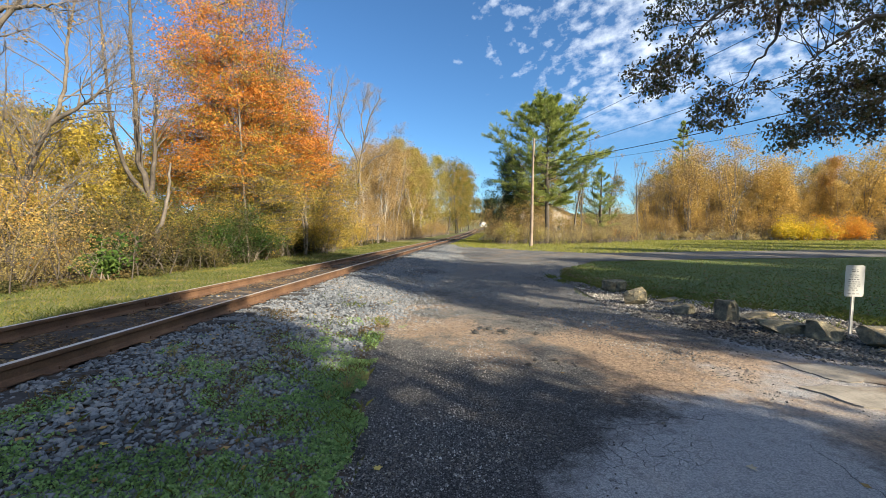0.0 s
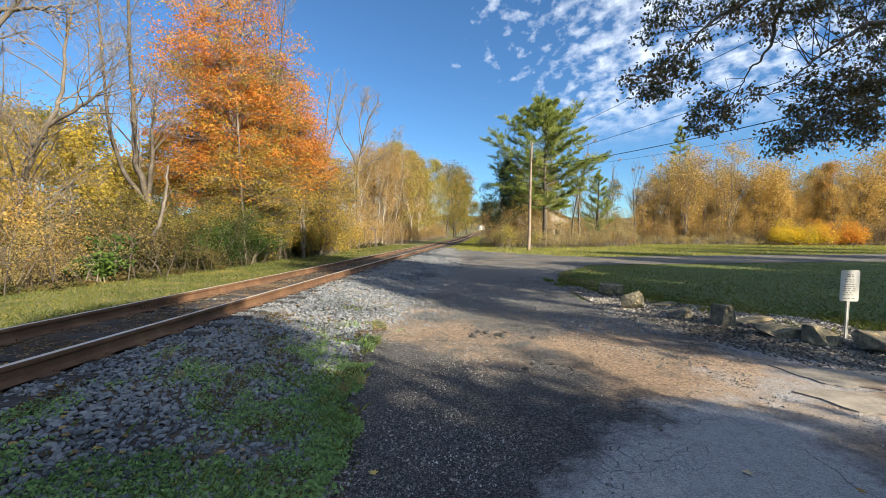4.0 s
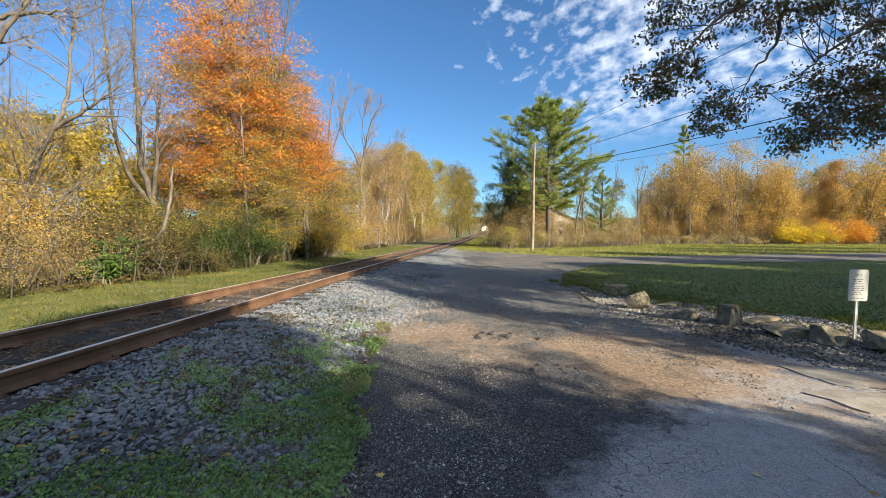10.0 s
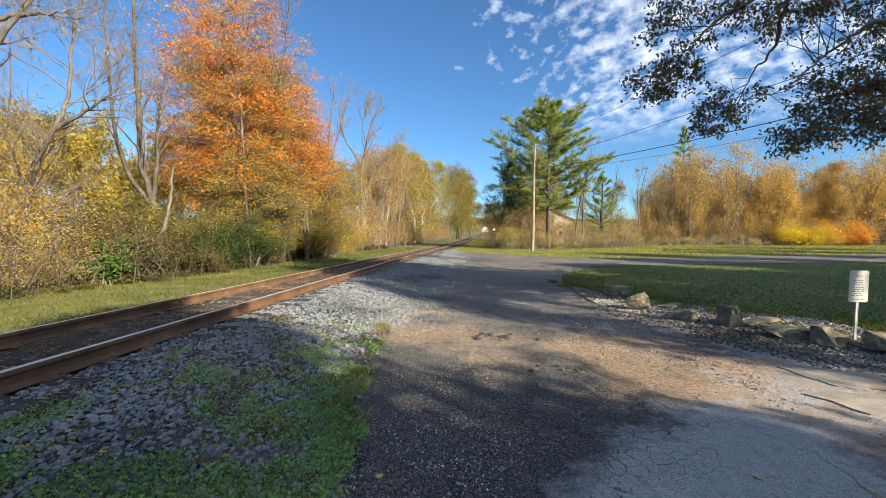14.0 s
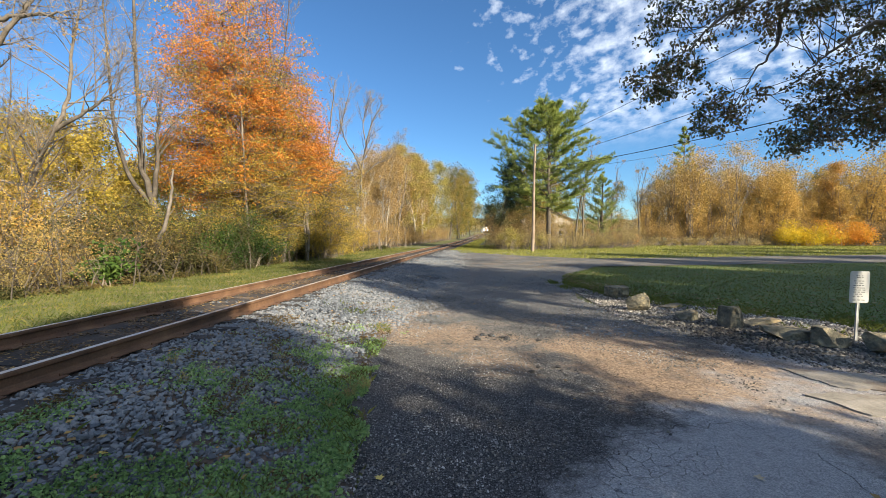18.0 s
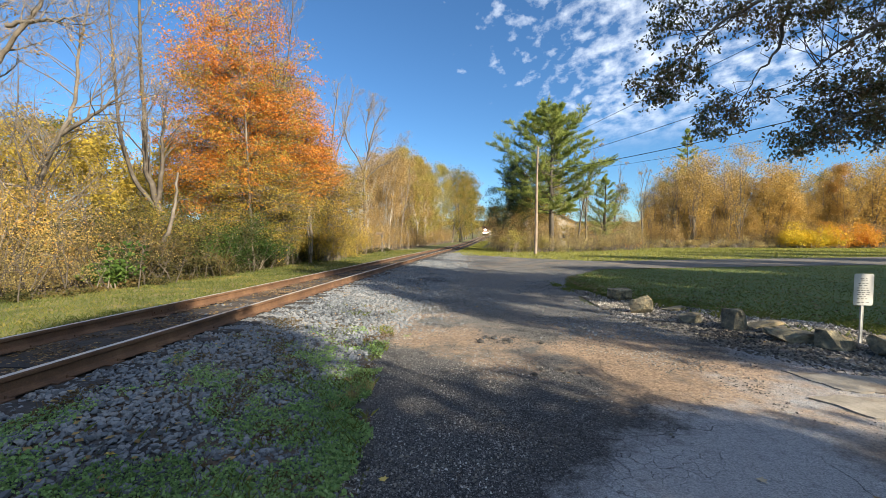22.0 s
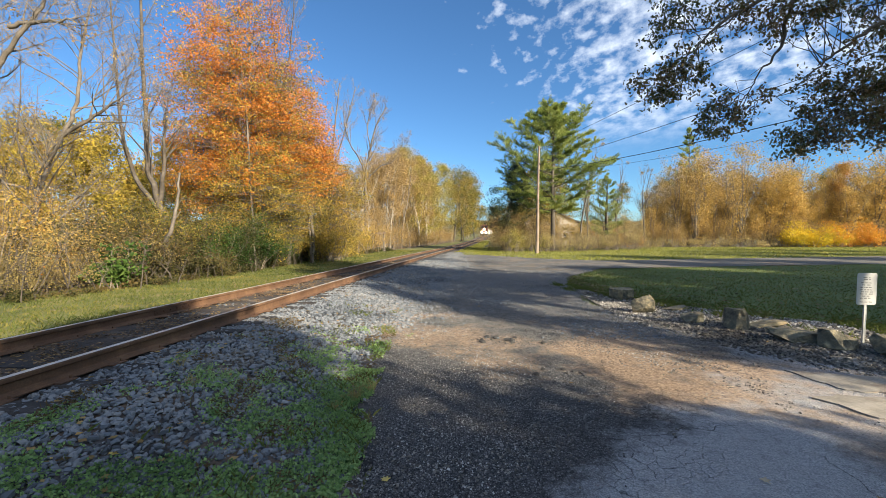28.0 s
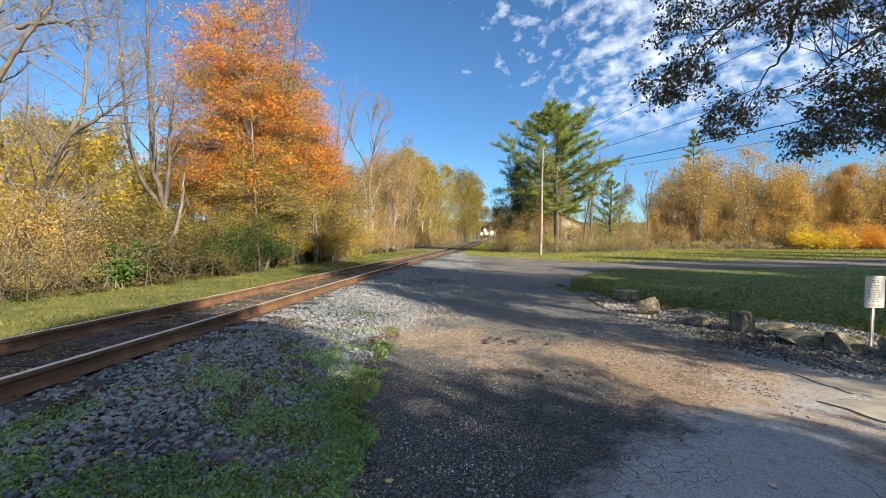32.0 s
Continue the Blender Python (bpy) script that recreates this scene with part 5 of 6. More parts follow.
    return mesh_of("trunk", *limbs(thick, 5), smooth=True), mesh_of("branch", *limbs(thin, 3), smooth=True), mesh_of("crown", *leaves(rng, L, size, wide=0.6))


FAN = [fan_meshes(130 + i, 12.0, 2.9, 14, 7500, 0.17) for i in range(4)]
FAN_THIN = [fan_meshes(140 + i, 12.0, 2.4, 13, 2600, 0.15) for i in range(3)]


def wood_top(x):
    """How high the wood beyond the lawn stands, along its length."""
    return float(np.interp(x, [14, 22, 26, 31, 35, 38, 45, 48, 50, 54, 56, 60, 62, 65, 68, 75, 110], [6.5, 6.0, 6.0, 9.0, 15, 20.0, 19.5, 15.0, 18, 17, 12.0, 12.0, 15, 15, 18, 19.5, 20]))


def wood_row(x0, x1, dx, y, deep, k):
    return [(x, y + r3.uniform(0, deep), round(wood_top(x) / 12.0 * k * r3.uniform(0.72, 1.08), 1)) for x in np.arange(x0, x1, dx)]


stand(wood_row(15, 47, 1.9, 64, 4, 0.95), FAN_THIN, M_BARK, L_WHEAT, "slender clump of stems with sparse tan leaves", ALL_E, 11)
stand(wood_row(33, 48, 2.2, 66, 5, 1.0), FAN, M_BARK, L_WHEAT, "tall clump of stems in pale tan leaf", ALL_E, 12)
stand(wood_row(48, 56, 1.9, 65, 5, 1.0), FAN, M_BARK, L_YELLOW, "tall clump of stems in gold leaf", ALL_E, 13)
stand(wood_row(56, 62.5, 1.9, 65, 4, 1.0), FAN, M_BARK_DARK, L_TAN, "lower clump of stems in brown leaf", ALL_E, 18)
stand(wood_row(66, 100, 2.8, 66, 7, 1.0), FAN, M_BARK, L_AMBER, "tall clump of stems in olive and gold leaf", ALL_E, 19)
stand(wood_row(50, 104, 4.5, 76, 6, 0.95), FAN, M_BARK, L_WHEAT, "tan clump of stems at the back of the wood", ALL_E, 27)
stand([(x, 84 + r3.uniform(0, 8), r3.choice((1.0, 1.2))) for x in np.arange(16, 120, 7)], WOODO, M_BARK, L_OLIVE, "olive woodland tree behind the lawn", ALL_E, 17)
stand([(63.4, 68, 1.0), (80, 70, 1.0)], [tree_meshes(90, 13, 0.2, SPREADING, 3.0, 12000, 0.15, 0.4, low=4)], M_BARK, L_APRICOT, "tree with orange-brown leaves beyond the lawn", "orange trees beyond the lawn", 14)
stand([(60, 71, 1.2), (26.5, 66, 1.0), (32.5, 68, 1.0), (16.5, 52, 1.0), (18.5, 55, 0.9), (29, 62, 0.9), (22, 58, 0.8)], BARE, M_BARK, L_TAN, "tall bare tree above the brush", "bare trees beyond the lawn", 15)
# east of the track, further on
stand([(max(float(track_x(y)) + 4.5, 0.137 * y + 3.6) + r3.uniform(0, 5), y, r3.choice((0.8, 1.0))) for y in (60, 66, 72, 80, 88, 98, 110, 122, 136, 150, 170, 190)], WOODO, M_BARK, L_OLIVE, "olive autumn tree along the track", "trees east of the track", 16)
thicket("east_brush", 17, [(max(float(track_x(y)) + 4.2, 0.137 * y + 2.0) + rng0.uniform(0, 2), y, 1.0) for y in np.arange(54, 210, 2.6)], 12, L_TAN, 500, 0.22, 3.0, "brown brush along the east side of the track", 0.6)

# ---- the oak that hangs over the verge, and unseen trees added to shade the drive ----


def oak_leaf_mesh(rng, C, size):
    out = np.array([(0, 0), (0.16, 0.1), (0.1, 0.25), (0.3, 0.38), (0.14, 0.5), (0.32, 0.68), (0.12, 0.78), (0.0, 1.0), (-0.12, 0.78), (-0.32, 0.68), (-0.14, 0.5), (-0.3, 0.38), (-0.1, 0.25), (-0.16, 0.1)])
    n, k = len(C), len(out)
    a = rng.normal(size=(n, 3)) + [0, 0, -0.6]
    a /= np.linalg.norm(a, axis=1, keepdims=True)
    b = np.cross(a, rng.normal(size=(n, 3)))
    b /= np.linalg.norm(b, axis=1, keepdims=True)
    c = np.cross(a, b)
    s = size * rng.uniform(0.6, 1.25, (n, 1, 1))
    V = C[:, None] + (b[:, None] * out[None, :, :1] + a[:, None] * out[None, :, 1:] + c[:, None] * (out[None, :, :1] ** 2) * 0.8) * s
    return V.reshape(-1, 3), np.arange(n * k).reshape(n, k)


def build_oak():
    rng = np.random.default_rng(21)
    t = thing("oak_tree", spot(15.5, 6.5), "large oak with dark leaves hanging over the verge", "tree")
    o = np.array([15.5, 6.5, z_at(15.5, 6.5)])
    trunk = [([(0.1 * math.sin(i), 0, 1.0 * i) for i in range(14)], [0.42 - 0.026 * i for i in range(14)])]
    arms, ends = [], []

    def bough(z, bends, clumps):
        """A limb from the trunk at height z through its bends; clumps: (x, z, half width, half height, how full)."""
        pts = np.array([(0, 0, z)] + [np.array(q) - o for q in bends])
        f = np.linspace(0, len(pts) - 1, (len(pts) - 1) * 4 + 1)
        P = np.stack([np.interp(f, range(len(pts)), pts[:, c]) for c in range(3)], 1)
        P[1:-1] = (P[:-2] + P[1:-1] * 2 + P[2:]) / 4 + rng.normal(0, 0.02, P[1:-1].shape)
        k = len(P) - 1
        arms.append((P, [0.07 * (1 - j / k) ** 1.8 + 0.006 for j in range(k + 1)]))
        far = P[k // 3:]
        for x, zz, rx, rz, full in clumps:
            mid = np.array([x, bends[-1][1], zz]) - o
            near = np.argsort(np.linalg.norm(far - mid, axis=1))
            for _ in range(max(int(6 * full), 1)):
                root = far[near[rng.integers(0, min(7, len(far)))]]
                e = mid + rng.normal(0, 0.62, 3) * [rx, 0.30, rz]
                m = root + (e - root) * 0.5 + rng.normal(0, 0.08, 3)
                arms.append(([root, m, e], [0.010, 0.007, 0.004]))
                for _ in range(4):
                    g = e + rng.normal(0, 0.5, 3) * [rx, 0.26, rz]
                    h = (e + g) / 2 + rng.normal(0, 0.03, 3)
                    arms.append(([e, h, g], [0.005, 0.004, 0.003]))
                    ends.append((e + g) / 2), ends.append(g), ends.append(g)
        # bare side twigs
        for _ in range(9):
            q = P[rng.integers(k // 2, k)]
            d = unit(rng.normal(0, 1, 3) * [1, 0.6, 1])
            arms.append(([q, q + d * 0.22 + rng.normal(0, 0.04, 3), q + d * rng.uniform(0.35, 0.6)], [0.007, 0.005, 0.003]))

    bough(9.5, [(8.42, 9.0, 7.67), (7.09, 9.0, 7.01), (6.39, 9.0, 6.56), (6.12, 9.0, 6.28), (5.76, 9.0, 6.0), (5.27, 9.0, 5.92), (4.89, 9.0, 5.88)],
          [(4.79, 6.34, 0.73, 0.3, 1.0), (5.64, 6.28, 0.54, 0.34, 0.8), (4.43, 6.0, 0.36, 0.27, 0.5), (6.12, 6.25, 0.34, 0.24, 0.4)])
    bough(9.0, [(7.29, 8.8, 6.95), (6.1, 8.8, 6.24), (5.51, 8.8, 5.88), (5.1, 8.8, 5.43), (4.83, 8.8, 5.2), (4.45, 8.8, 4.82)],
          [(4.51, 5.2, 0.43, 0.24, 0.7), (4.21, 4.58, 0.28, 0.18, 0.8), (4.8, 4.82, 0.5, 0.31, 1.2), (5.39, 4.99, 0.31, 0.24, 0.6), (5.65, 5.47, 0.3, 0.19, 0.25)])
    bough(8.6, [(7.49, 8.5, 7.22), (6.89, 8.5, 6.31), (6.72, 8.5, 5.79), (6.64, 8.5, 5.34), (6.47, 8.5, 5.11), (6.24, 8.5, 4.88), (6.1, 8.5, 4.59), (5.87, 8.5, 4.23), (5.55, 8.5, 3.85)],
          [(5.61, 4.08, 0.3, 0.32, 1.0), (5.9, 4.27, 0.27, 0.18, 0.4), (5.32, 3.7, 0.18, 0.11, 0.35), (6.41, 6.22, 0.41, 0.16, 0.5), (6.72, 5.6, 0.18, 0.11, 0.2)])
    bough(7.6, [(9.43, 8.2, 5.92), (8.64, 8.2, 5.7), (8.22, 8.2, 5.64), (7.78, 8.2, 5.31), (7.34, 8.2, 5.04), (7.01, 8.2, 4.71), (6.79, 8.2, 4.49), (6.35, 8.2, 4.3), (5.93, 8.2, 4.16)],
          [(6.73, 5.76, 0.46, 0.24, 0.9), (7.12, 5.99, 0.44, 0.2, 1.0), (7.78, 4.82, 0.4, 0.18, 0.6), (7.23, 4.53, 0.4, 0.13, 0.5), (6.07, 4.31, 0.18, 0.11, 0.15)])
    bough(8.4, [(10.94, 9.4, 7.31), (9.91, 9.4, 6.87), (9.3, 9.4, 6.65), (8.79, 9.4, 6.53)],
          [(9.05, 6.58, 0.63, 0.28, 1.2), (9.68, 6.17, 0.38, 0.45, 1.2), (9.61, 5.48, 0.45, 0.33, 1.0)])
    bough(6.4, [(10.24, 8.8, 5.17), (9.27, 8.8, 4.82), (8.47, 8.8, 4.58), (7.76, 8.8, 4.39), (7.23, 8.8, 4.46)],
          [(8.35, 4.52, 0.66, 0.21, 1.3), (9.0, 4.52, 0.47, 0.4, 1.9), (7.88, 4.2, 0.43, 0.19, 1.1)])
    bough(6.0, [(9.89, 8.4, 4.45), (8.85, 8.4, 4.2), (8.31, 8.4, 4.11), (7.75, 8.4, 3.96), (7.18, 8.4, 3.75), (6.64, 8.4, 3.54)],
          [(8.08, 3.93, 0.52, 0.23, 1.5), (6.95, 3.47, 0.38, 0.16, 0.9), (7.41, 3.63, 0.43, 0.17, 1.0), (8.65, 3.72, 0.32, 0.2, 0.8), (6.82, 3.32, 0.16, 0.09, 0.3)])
    for i in range(9):
        a = rng.uniform(0, 6.28)
        z = rng.uniform(7, 13)
        x, y = 5 * abs(math.cos(a)), 5 * math.sin(a)
        bough(z, [(15.5 + x / 2, 6.5 + y / 2, z + 1.5), (15.5 + x, 6.5 + y, z + 1.6)], [(15.5 + x, z + 1.6, 0.8, 0.6, 1.6)])
    C = np.array(ends)
    n = 8 * len(C)
    C = C[rng.integers(0, len(C), n)] + rng.normal(0, 0.085, (n, 3))
    put("trunk", mesh_of("trunk", *limbs(trunk, 12), smooth=True), M_BARK_DARK, t)
    tagged(put("branch", mesh_of("branch", *limbs(arms, 5), smooth=True), M_BARK_DARK, t), kind="stuff")
    tagged(put("crown", mesh_of("crown", *oak_leaf_mesh(rng, C, 0.08)), L_OAK, t, "dark green and brown lobed leaves"), kind="stuff")


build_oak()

# added out of view: crowns spaced so that sun bands fall between their shadows
BROAD = dict(SPREADING, depth=2, children=(15, 8), ratio=0.42, bare=0.25)
SLIM = [tree_meshes(100 + i, 11.0, 0.25, BROAD, 2.8, 17000, 0.24, 0.34, low=3.6, fill=0.6) for i in range(2)]
FULL = [tree_meshes(104 + i, 14.0, 0.3, BROAD, 3.3, 11500, 0.28, 0.42, low=3.0, fill=0.6) for i in range(2)]
stand([(11.7, -9.5, 1.0), (9.9, -11.3, 1.0), (7.6, -14.0, 1.0)], SLIM, M_BARK_DARK, L_OAK, "unseen leafy tree added to shade the near end of the drive", "shade trees by the drive", 20)
stand([(10.6, -6.6, 1.0)], [tree_meshes(108, 6.0, 0.12, BROAD, 1.9, 7500, 0.2, 0.3, low=2.3, fill=0.6)], M_BARK_DARK, L_OAK, "small unseen tree added to shade the drive", "shade trees by the drive", 22)
stand([(17.1, 0.1, 1.0)], [tree_meshes(110, 17.5, 0.3, BROAD, 3.0, 13000, 0.28, 0.42, low=5.4, fill=0.6)], M_BARK_DARK, L_OAK, "tall unseen tree with a high crown, added to shade drive and lawn", "shade trees by the drive", 26)
stand([(14.35, -2.6, 1.0)], [tree_meshes(111, 14.5, 0.16, BROAD, 1.15, 4200, 0.22, 0.28, low=8.6, fill=0.65)], M_BARK_DARK, L_OAK, "slim unseen tree with a small high crown, added for its shade", "shade trees by the drive", 28)
stand([(12.55, -3.0, 1.0)], [tree_meshes(109, 10.5, 0.14, BROAD, 0.8, 3600, 0.2, 0.24, low=3.0, fill=0.6)], M_BARK_DARK, L_OAK, "slim unseen tree added for a strip of shade on the drive", "shade trees by the drive", 23)
stand([(16.8, 2.4, 1.0), (22.7, -4.0, 1.0), (23.7, -1.3, 0.9), (24.6, 2.9, 0.9), (26.5, 4.8, 0.9), (28.8, 7.8, 0.9), (31.5, 9.6, 0.9), (33.7, 12.2, 1.0), (38.0, 20.4, 0.9), (43.6, 28.7, 0.9), (50, 36.3, 0.9)], FULL, M_BARK_DARK, L_OAK, "broad unseen tree added to shade the lawn", "shade trees by the lawn", 21)

# ---- far hills and houses ----


def hill(name, x0, x1, y, h, seed, label):
    V, n, m = [], 90, 10
    for i in range(n):
        x = x0 + (x1 - x0) * i / (n - 1)
        top = h * (0.75 + 0.35 * noise.noise((x / (x1 - x0) * 5, seed, 0))) + 2.2 * noise.noise((x * 0.12, seed, 3))
        for j in range(m):
            f = j / (m - 1)
            V.append((x, y + f * h * 3, 2.5 + top * math.sin(f * math.pi / 2) + 1.6 * noise.noise((x * 0.2, f * 9, seed)) * (j > 0)))
    i = np.arange(n - 1)[:, None] * m + np.arange(m - 1)[None]
    F = np.stack([i, i + m, i + m + 1, i + 1], -1).reshape(-1, 4)
    return tagged(put(name, mesh_of(name, V, F), M_HILL), label, "hill", kind="structure")


M_HILL = surface("wooded_hill", [(0.05, 0.06, 0.03), (0.10, 0.09, 0.04), (0.19, 0.12, 0.05)], 0.08, 1.0, 1.0, 0.5, 2.0)
stand([(x, 424 + (x % 3) * 4, 2.2) for x in np.arange(14, 70, 5.0)], WOODO, M_BARK, L_TAN, "brown woodland tree beyond the house", "trees beyond the house", 24)
stand([(float(track_x(y)) - 5 - (y % 7) * 0.7, y, 0.9) for y in (178, 186, 195, 206)], WOODO, M_BARK, L_OLIVE, "olive tree far along the track", "far trees by the track", 25)
stand([(29.5, 212, 0.8), (31.5, 218, 0.8), (33, 225, 0.9), (36, 214, 0.9)], WOODO, M_BARK, L_TAN, "brown tree at the bend of the track", "trees at the bend", 23)
hill("backdrop", -700, 900, 520, 30, 2, "wooded hillside in autumn colours on the horizon")

tree("olive_tree", tree_meshes(120, 8.8, 0.22, dict(LOOSE, bare=0.1), 3.6, 16000, 0.13, 0.3, fill=0.6, low=2.5), spot(-22.5, 22.5), M_BARK_DARK, L_OLIVE, "broad olive-green tree behind the bare trees")

M_CLAP = surface("white_clapboard", [(0.62, 0.61, 0.58), (0.72, 0.71, 0.68), (0.8, 0.79, 0.76)], 1.0, 0.7, 0.1, 12)
M_TANWALL = surface("tan_siding", [(0.38, 0.33, 0.26), (0.48, 0.42, 0.34), (0.56, 0.50, 0.42)], 1.0, 0.8, 0.15, 14)
M_SHINGLE = surface("grey_roof_shingle", [(0.10, 0.10, 0.105), (0.17, 0.165, 0.165), (0.25, 0.24, 0.235)], 1.5, 0.9, 0.4, 10)
M_PANE = plain("dark_window_glass", (0.03, 0.04, 0.05), 0.1)


def house(x, y, w, d, h, roof, turn, wall, label, windows):
    """A gabled house; the gable looks to -y."""
    t = thing("house", spot(x, y, turn), label, "house")
    bm = boxes((-w / 2, w / 2, 0, d, -0.5, h))
    part("wall", bm, wall, t)
    bm = bmesh.new()
    v = [bm.verts.new(p) for p in ((-w / 2, 0.01, h), (w / 2, 0.01, h), (0, 0.01, h + roof - 0.08), (-w / 2, d - 0.01, h), (w / 2, d - 0.01, h), (0, d - 0.01, h + roof - 0.08))]
    for f in ((0, 1, 2), (5, 4, 3), (0, 3, 4, 1)):
        bm.faces.new([v[i] for i in f])
    part("gable", bm, wall, t)
    for sgn in (-1, 1):
        bm = bmesh.new()
        e = 0.35
        q = [(0, -e, h + roof), (sgn * (w / 2 + e), -e, h - e * roof / (w / 2)), (sgn * (w / 2 + e), d + e, h - e * roof / (w / 2)), (0, d + e, h + roof)]
        lo = [bm.verts.new(p) for p in q]
        hi = [bm.verts.new((p[0], p[1], p[2] + 0.15)) for p in q]
        bm.faces.new(lo), bm.faces.new(hi[::-1])
        for i in range(4):
            bm.faces.new((lo[i], lo[(i + 1) % 4], hi[(i + 1) % 4], hi[i]))
        part("roof", bm, M_SHINGLE, t)
    for wx, wz in windows:
        win = part("window", boxes((wx - 0.55, wx + 0.55, -0.06, 0.02, wz - 0.75, wz + 0.75)), M_CLAP, t, "white window frame")
        part("pane", boxes((wx - 0.45, wx + 0.45, -0.075, -0.055, wz - 0.65, wz - 0.03)), M_PANE, win)
        part("pane", boxes((wx - 0.45, wx + 0.45, -0.075, -0.055, wz + 0.03, wz + 0.65)), M_PANE, win)
    return t


house(41.4, 400, 5.2, 9.0, 3.2, 2.2, 4, M_CLAP, "small white clapboard house with grey gable roof beyond the track", [(-1.6, 1.6), (1.6, 1.6)])
house(19.0, 76, 9.0, 8.0, 4.2, 2.2, -12, M_TANWALL, "tan house hidden behind the pine and brush", [(-2.5, 1.6), (2.5, 1.6)])


def build_barrier(x, y):
    """A pale weathered rail across posts in the brush."""
    t = thing("guard_rail", spot(x, y, -14), "pale weathered guard rail in the brush by the track", "guard rail")
    part("rail", boxes((-2.2, 0.7, -0.04, 0.04, 1.8, 2.05), bevel=0.02), M_POLE, t)
    for px in (-1.9, -0.7, 0.5):
        part("post", boxes((px - 0.09, px + 0.09, 0.04, 0.2, -0.3, 2.0), bevel=0.02), M_BARK, t)


build_barrier(-7.0, 43.6)

# ---- stones, weeds, grass, fallen leaves ----
ICO = np.array([(0, 0.53, 0.85), (0, -0.53, 0.85), (0, 0.53, -0.85), (0, -0.53, -0.85), (0.53, 0.85, 0), (-0.53, 0.85, 0), (0.53, -0.85, 0), (-0.53, -0.85, 0),
                (0.85, 0, 0.53), (-0.85, 0, 0.53), (0.85, 0, -0.53), (-0.85, 0, -0.53)])
ICO_F = np.array([(0, 1, 8), (0, 8, 4), (0, 4, 5), (0, 5, 9), (0, 9, 1), (1, 7, 6), (1, 6, 8), (8, 6, 10), (8, 10, 4), (4, 10, 2), (4, 2, 5), (5, 2, 11), (5, 11, 9),
                  (9, 11, 7), (9, 7, 1), (3, 6, 7), (3, 10, 6), (3, 2, 10), (3, 11, 2), (3, 7, 11)])
OCT = np.array([(1, 0, 0), (-1, 0, 0), (0, 1, 0), (0, -1, 0), (0, 0, 1), (0, 0, -1)], float)
OCT_F = np.array([(0, 2, 4), (2, 1, 4), (1, 3, 4), (3, 0, 4), (2, 0, 5), (1, 2, 5), (3, 1, 5), (0, 3, 5)])


def stones(name, seed, X, Y, size, material, label, category, form=(ICO, ICO_F), sink=0.3, lift=0.0):
    rng = np.random.default_rng(seed)
    n = len(X)
    B, F = form
    S = size * rng.uniform(0.5, 1.5, (n, 1)) * rng.uniform(0.55, 1.2, (n, 3))
    q = rng.normal(size=(n, 4))
    q /= np.linalg.norm(q, axis=1, keepdims=True)
    w, x, y, z = q.T
    R = np.stack([1 - 2 * (y * y + z * z), 2 * (x * y - w * z), 2 * (x * z + w * y), 2 * (x * y + w * z), 1 - 2 * (x * x + z * z), 2 * (y * z - w * x),
                  2 * (x * z - w * y), 2 * (y * z + w * x), 1 - 2 * (x * x + y * y)], 1).reshape(-1, 3, 3)
    L = (B[None] + rng.normal(0, 0.22, (n, len(B), 3))) * S[:, None] * 0.5
    V = np.einsum("nij,nkj->nki", R, L)
    V[..., 2] *= 0.75
    P = np.column_stack([X, Y, ground_z(X, Y) + lift + S.mean(1) * sink])
    V = (V + P[:, None]).reshape(-1, 3)
    return tagged(put(name, mesh_of(name, V, (F[None] + (np.arange(n) * len(B))[:, None, None]).reshape(-1, 3)), material), label, category, kind="stuff")


def single_stones(X, Y):
    """Stones that can be picked up one by one, from a stock of shapes."""
    rng = np.random.default_rng(91)
    stock = []
    for k in range(10):
        V = (ICO + rng.normal(0, 0.2, ICO.shape)) * rng.uniform(0.6, 1.15, 3) * 0.02
        me = mesh_of("stone", V, ICO_F)
        me.materials.append(M_STONE_ONE)
        stock.append(me)
    bed = bpy.data.objects["ballast_bed"]
    for i, (x, y) in enumerate(zip(X, Y)):
        k = rng.uniform(0.7, 1.5)
        m = pose(float(x), float(y), float(ground_z(x, y)) + 0.012 * k, *rng.uniform(0, 360, 3)) @ Matrix.Diagonal((k, k, k, 1))
        put("stone", stock[i % 10], None, bed, "", m)


def patchy(X, Y, scale, seed):
    return np.array([noise.noise((x * scale, y * scale, seed)) for x, y in zip(X, Y)])


def along(rng, n, y0, y1, power=1.6):
    """More of them where the camera stands."""
    return y0 + (y1 - y0) * rng.uniform(0, 1, n) ** power


M_ROADSTONE = varied("road_stone", [(0.03, 0.03, 0.031), (0.08, 0.077, 0.073), (0.16, 0.148, 0.13), (0.40, 0.37, 0.33)], 0.9, spec=0.3)


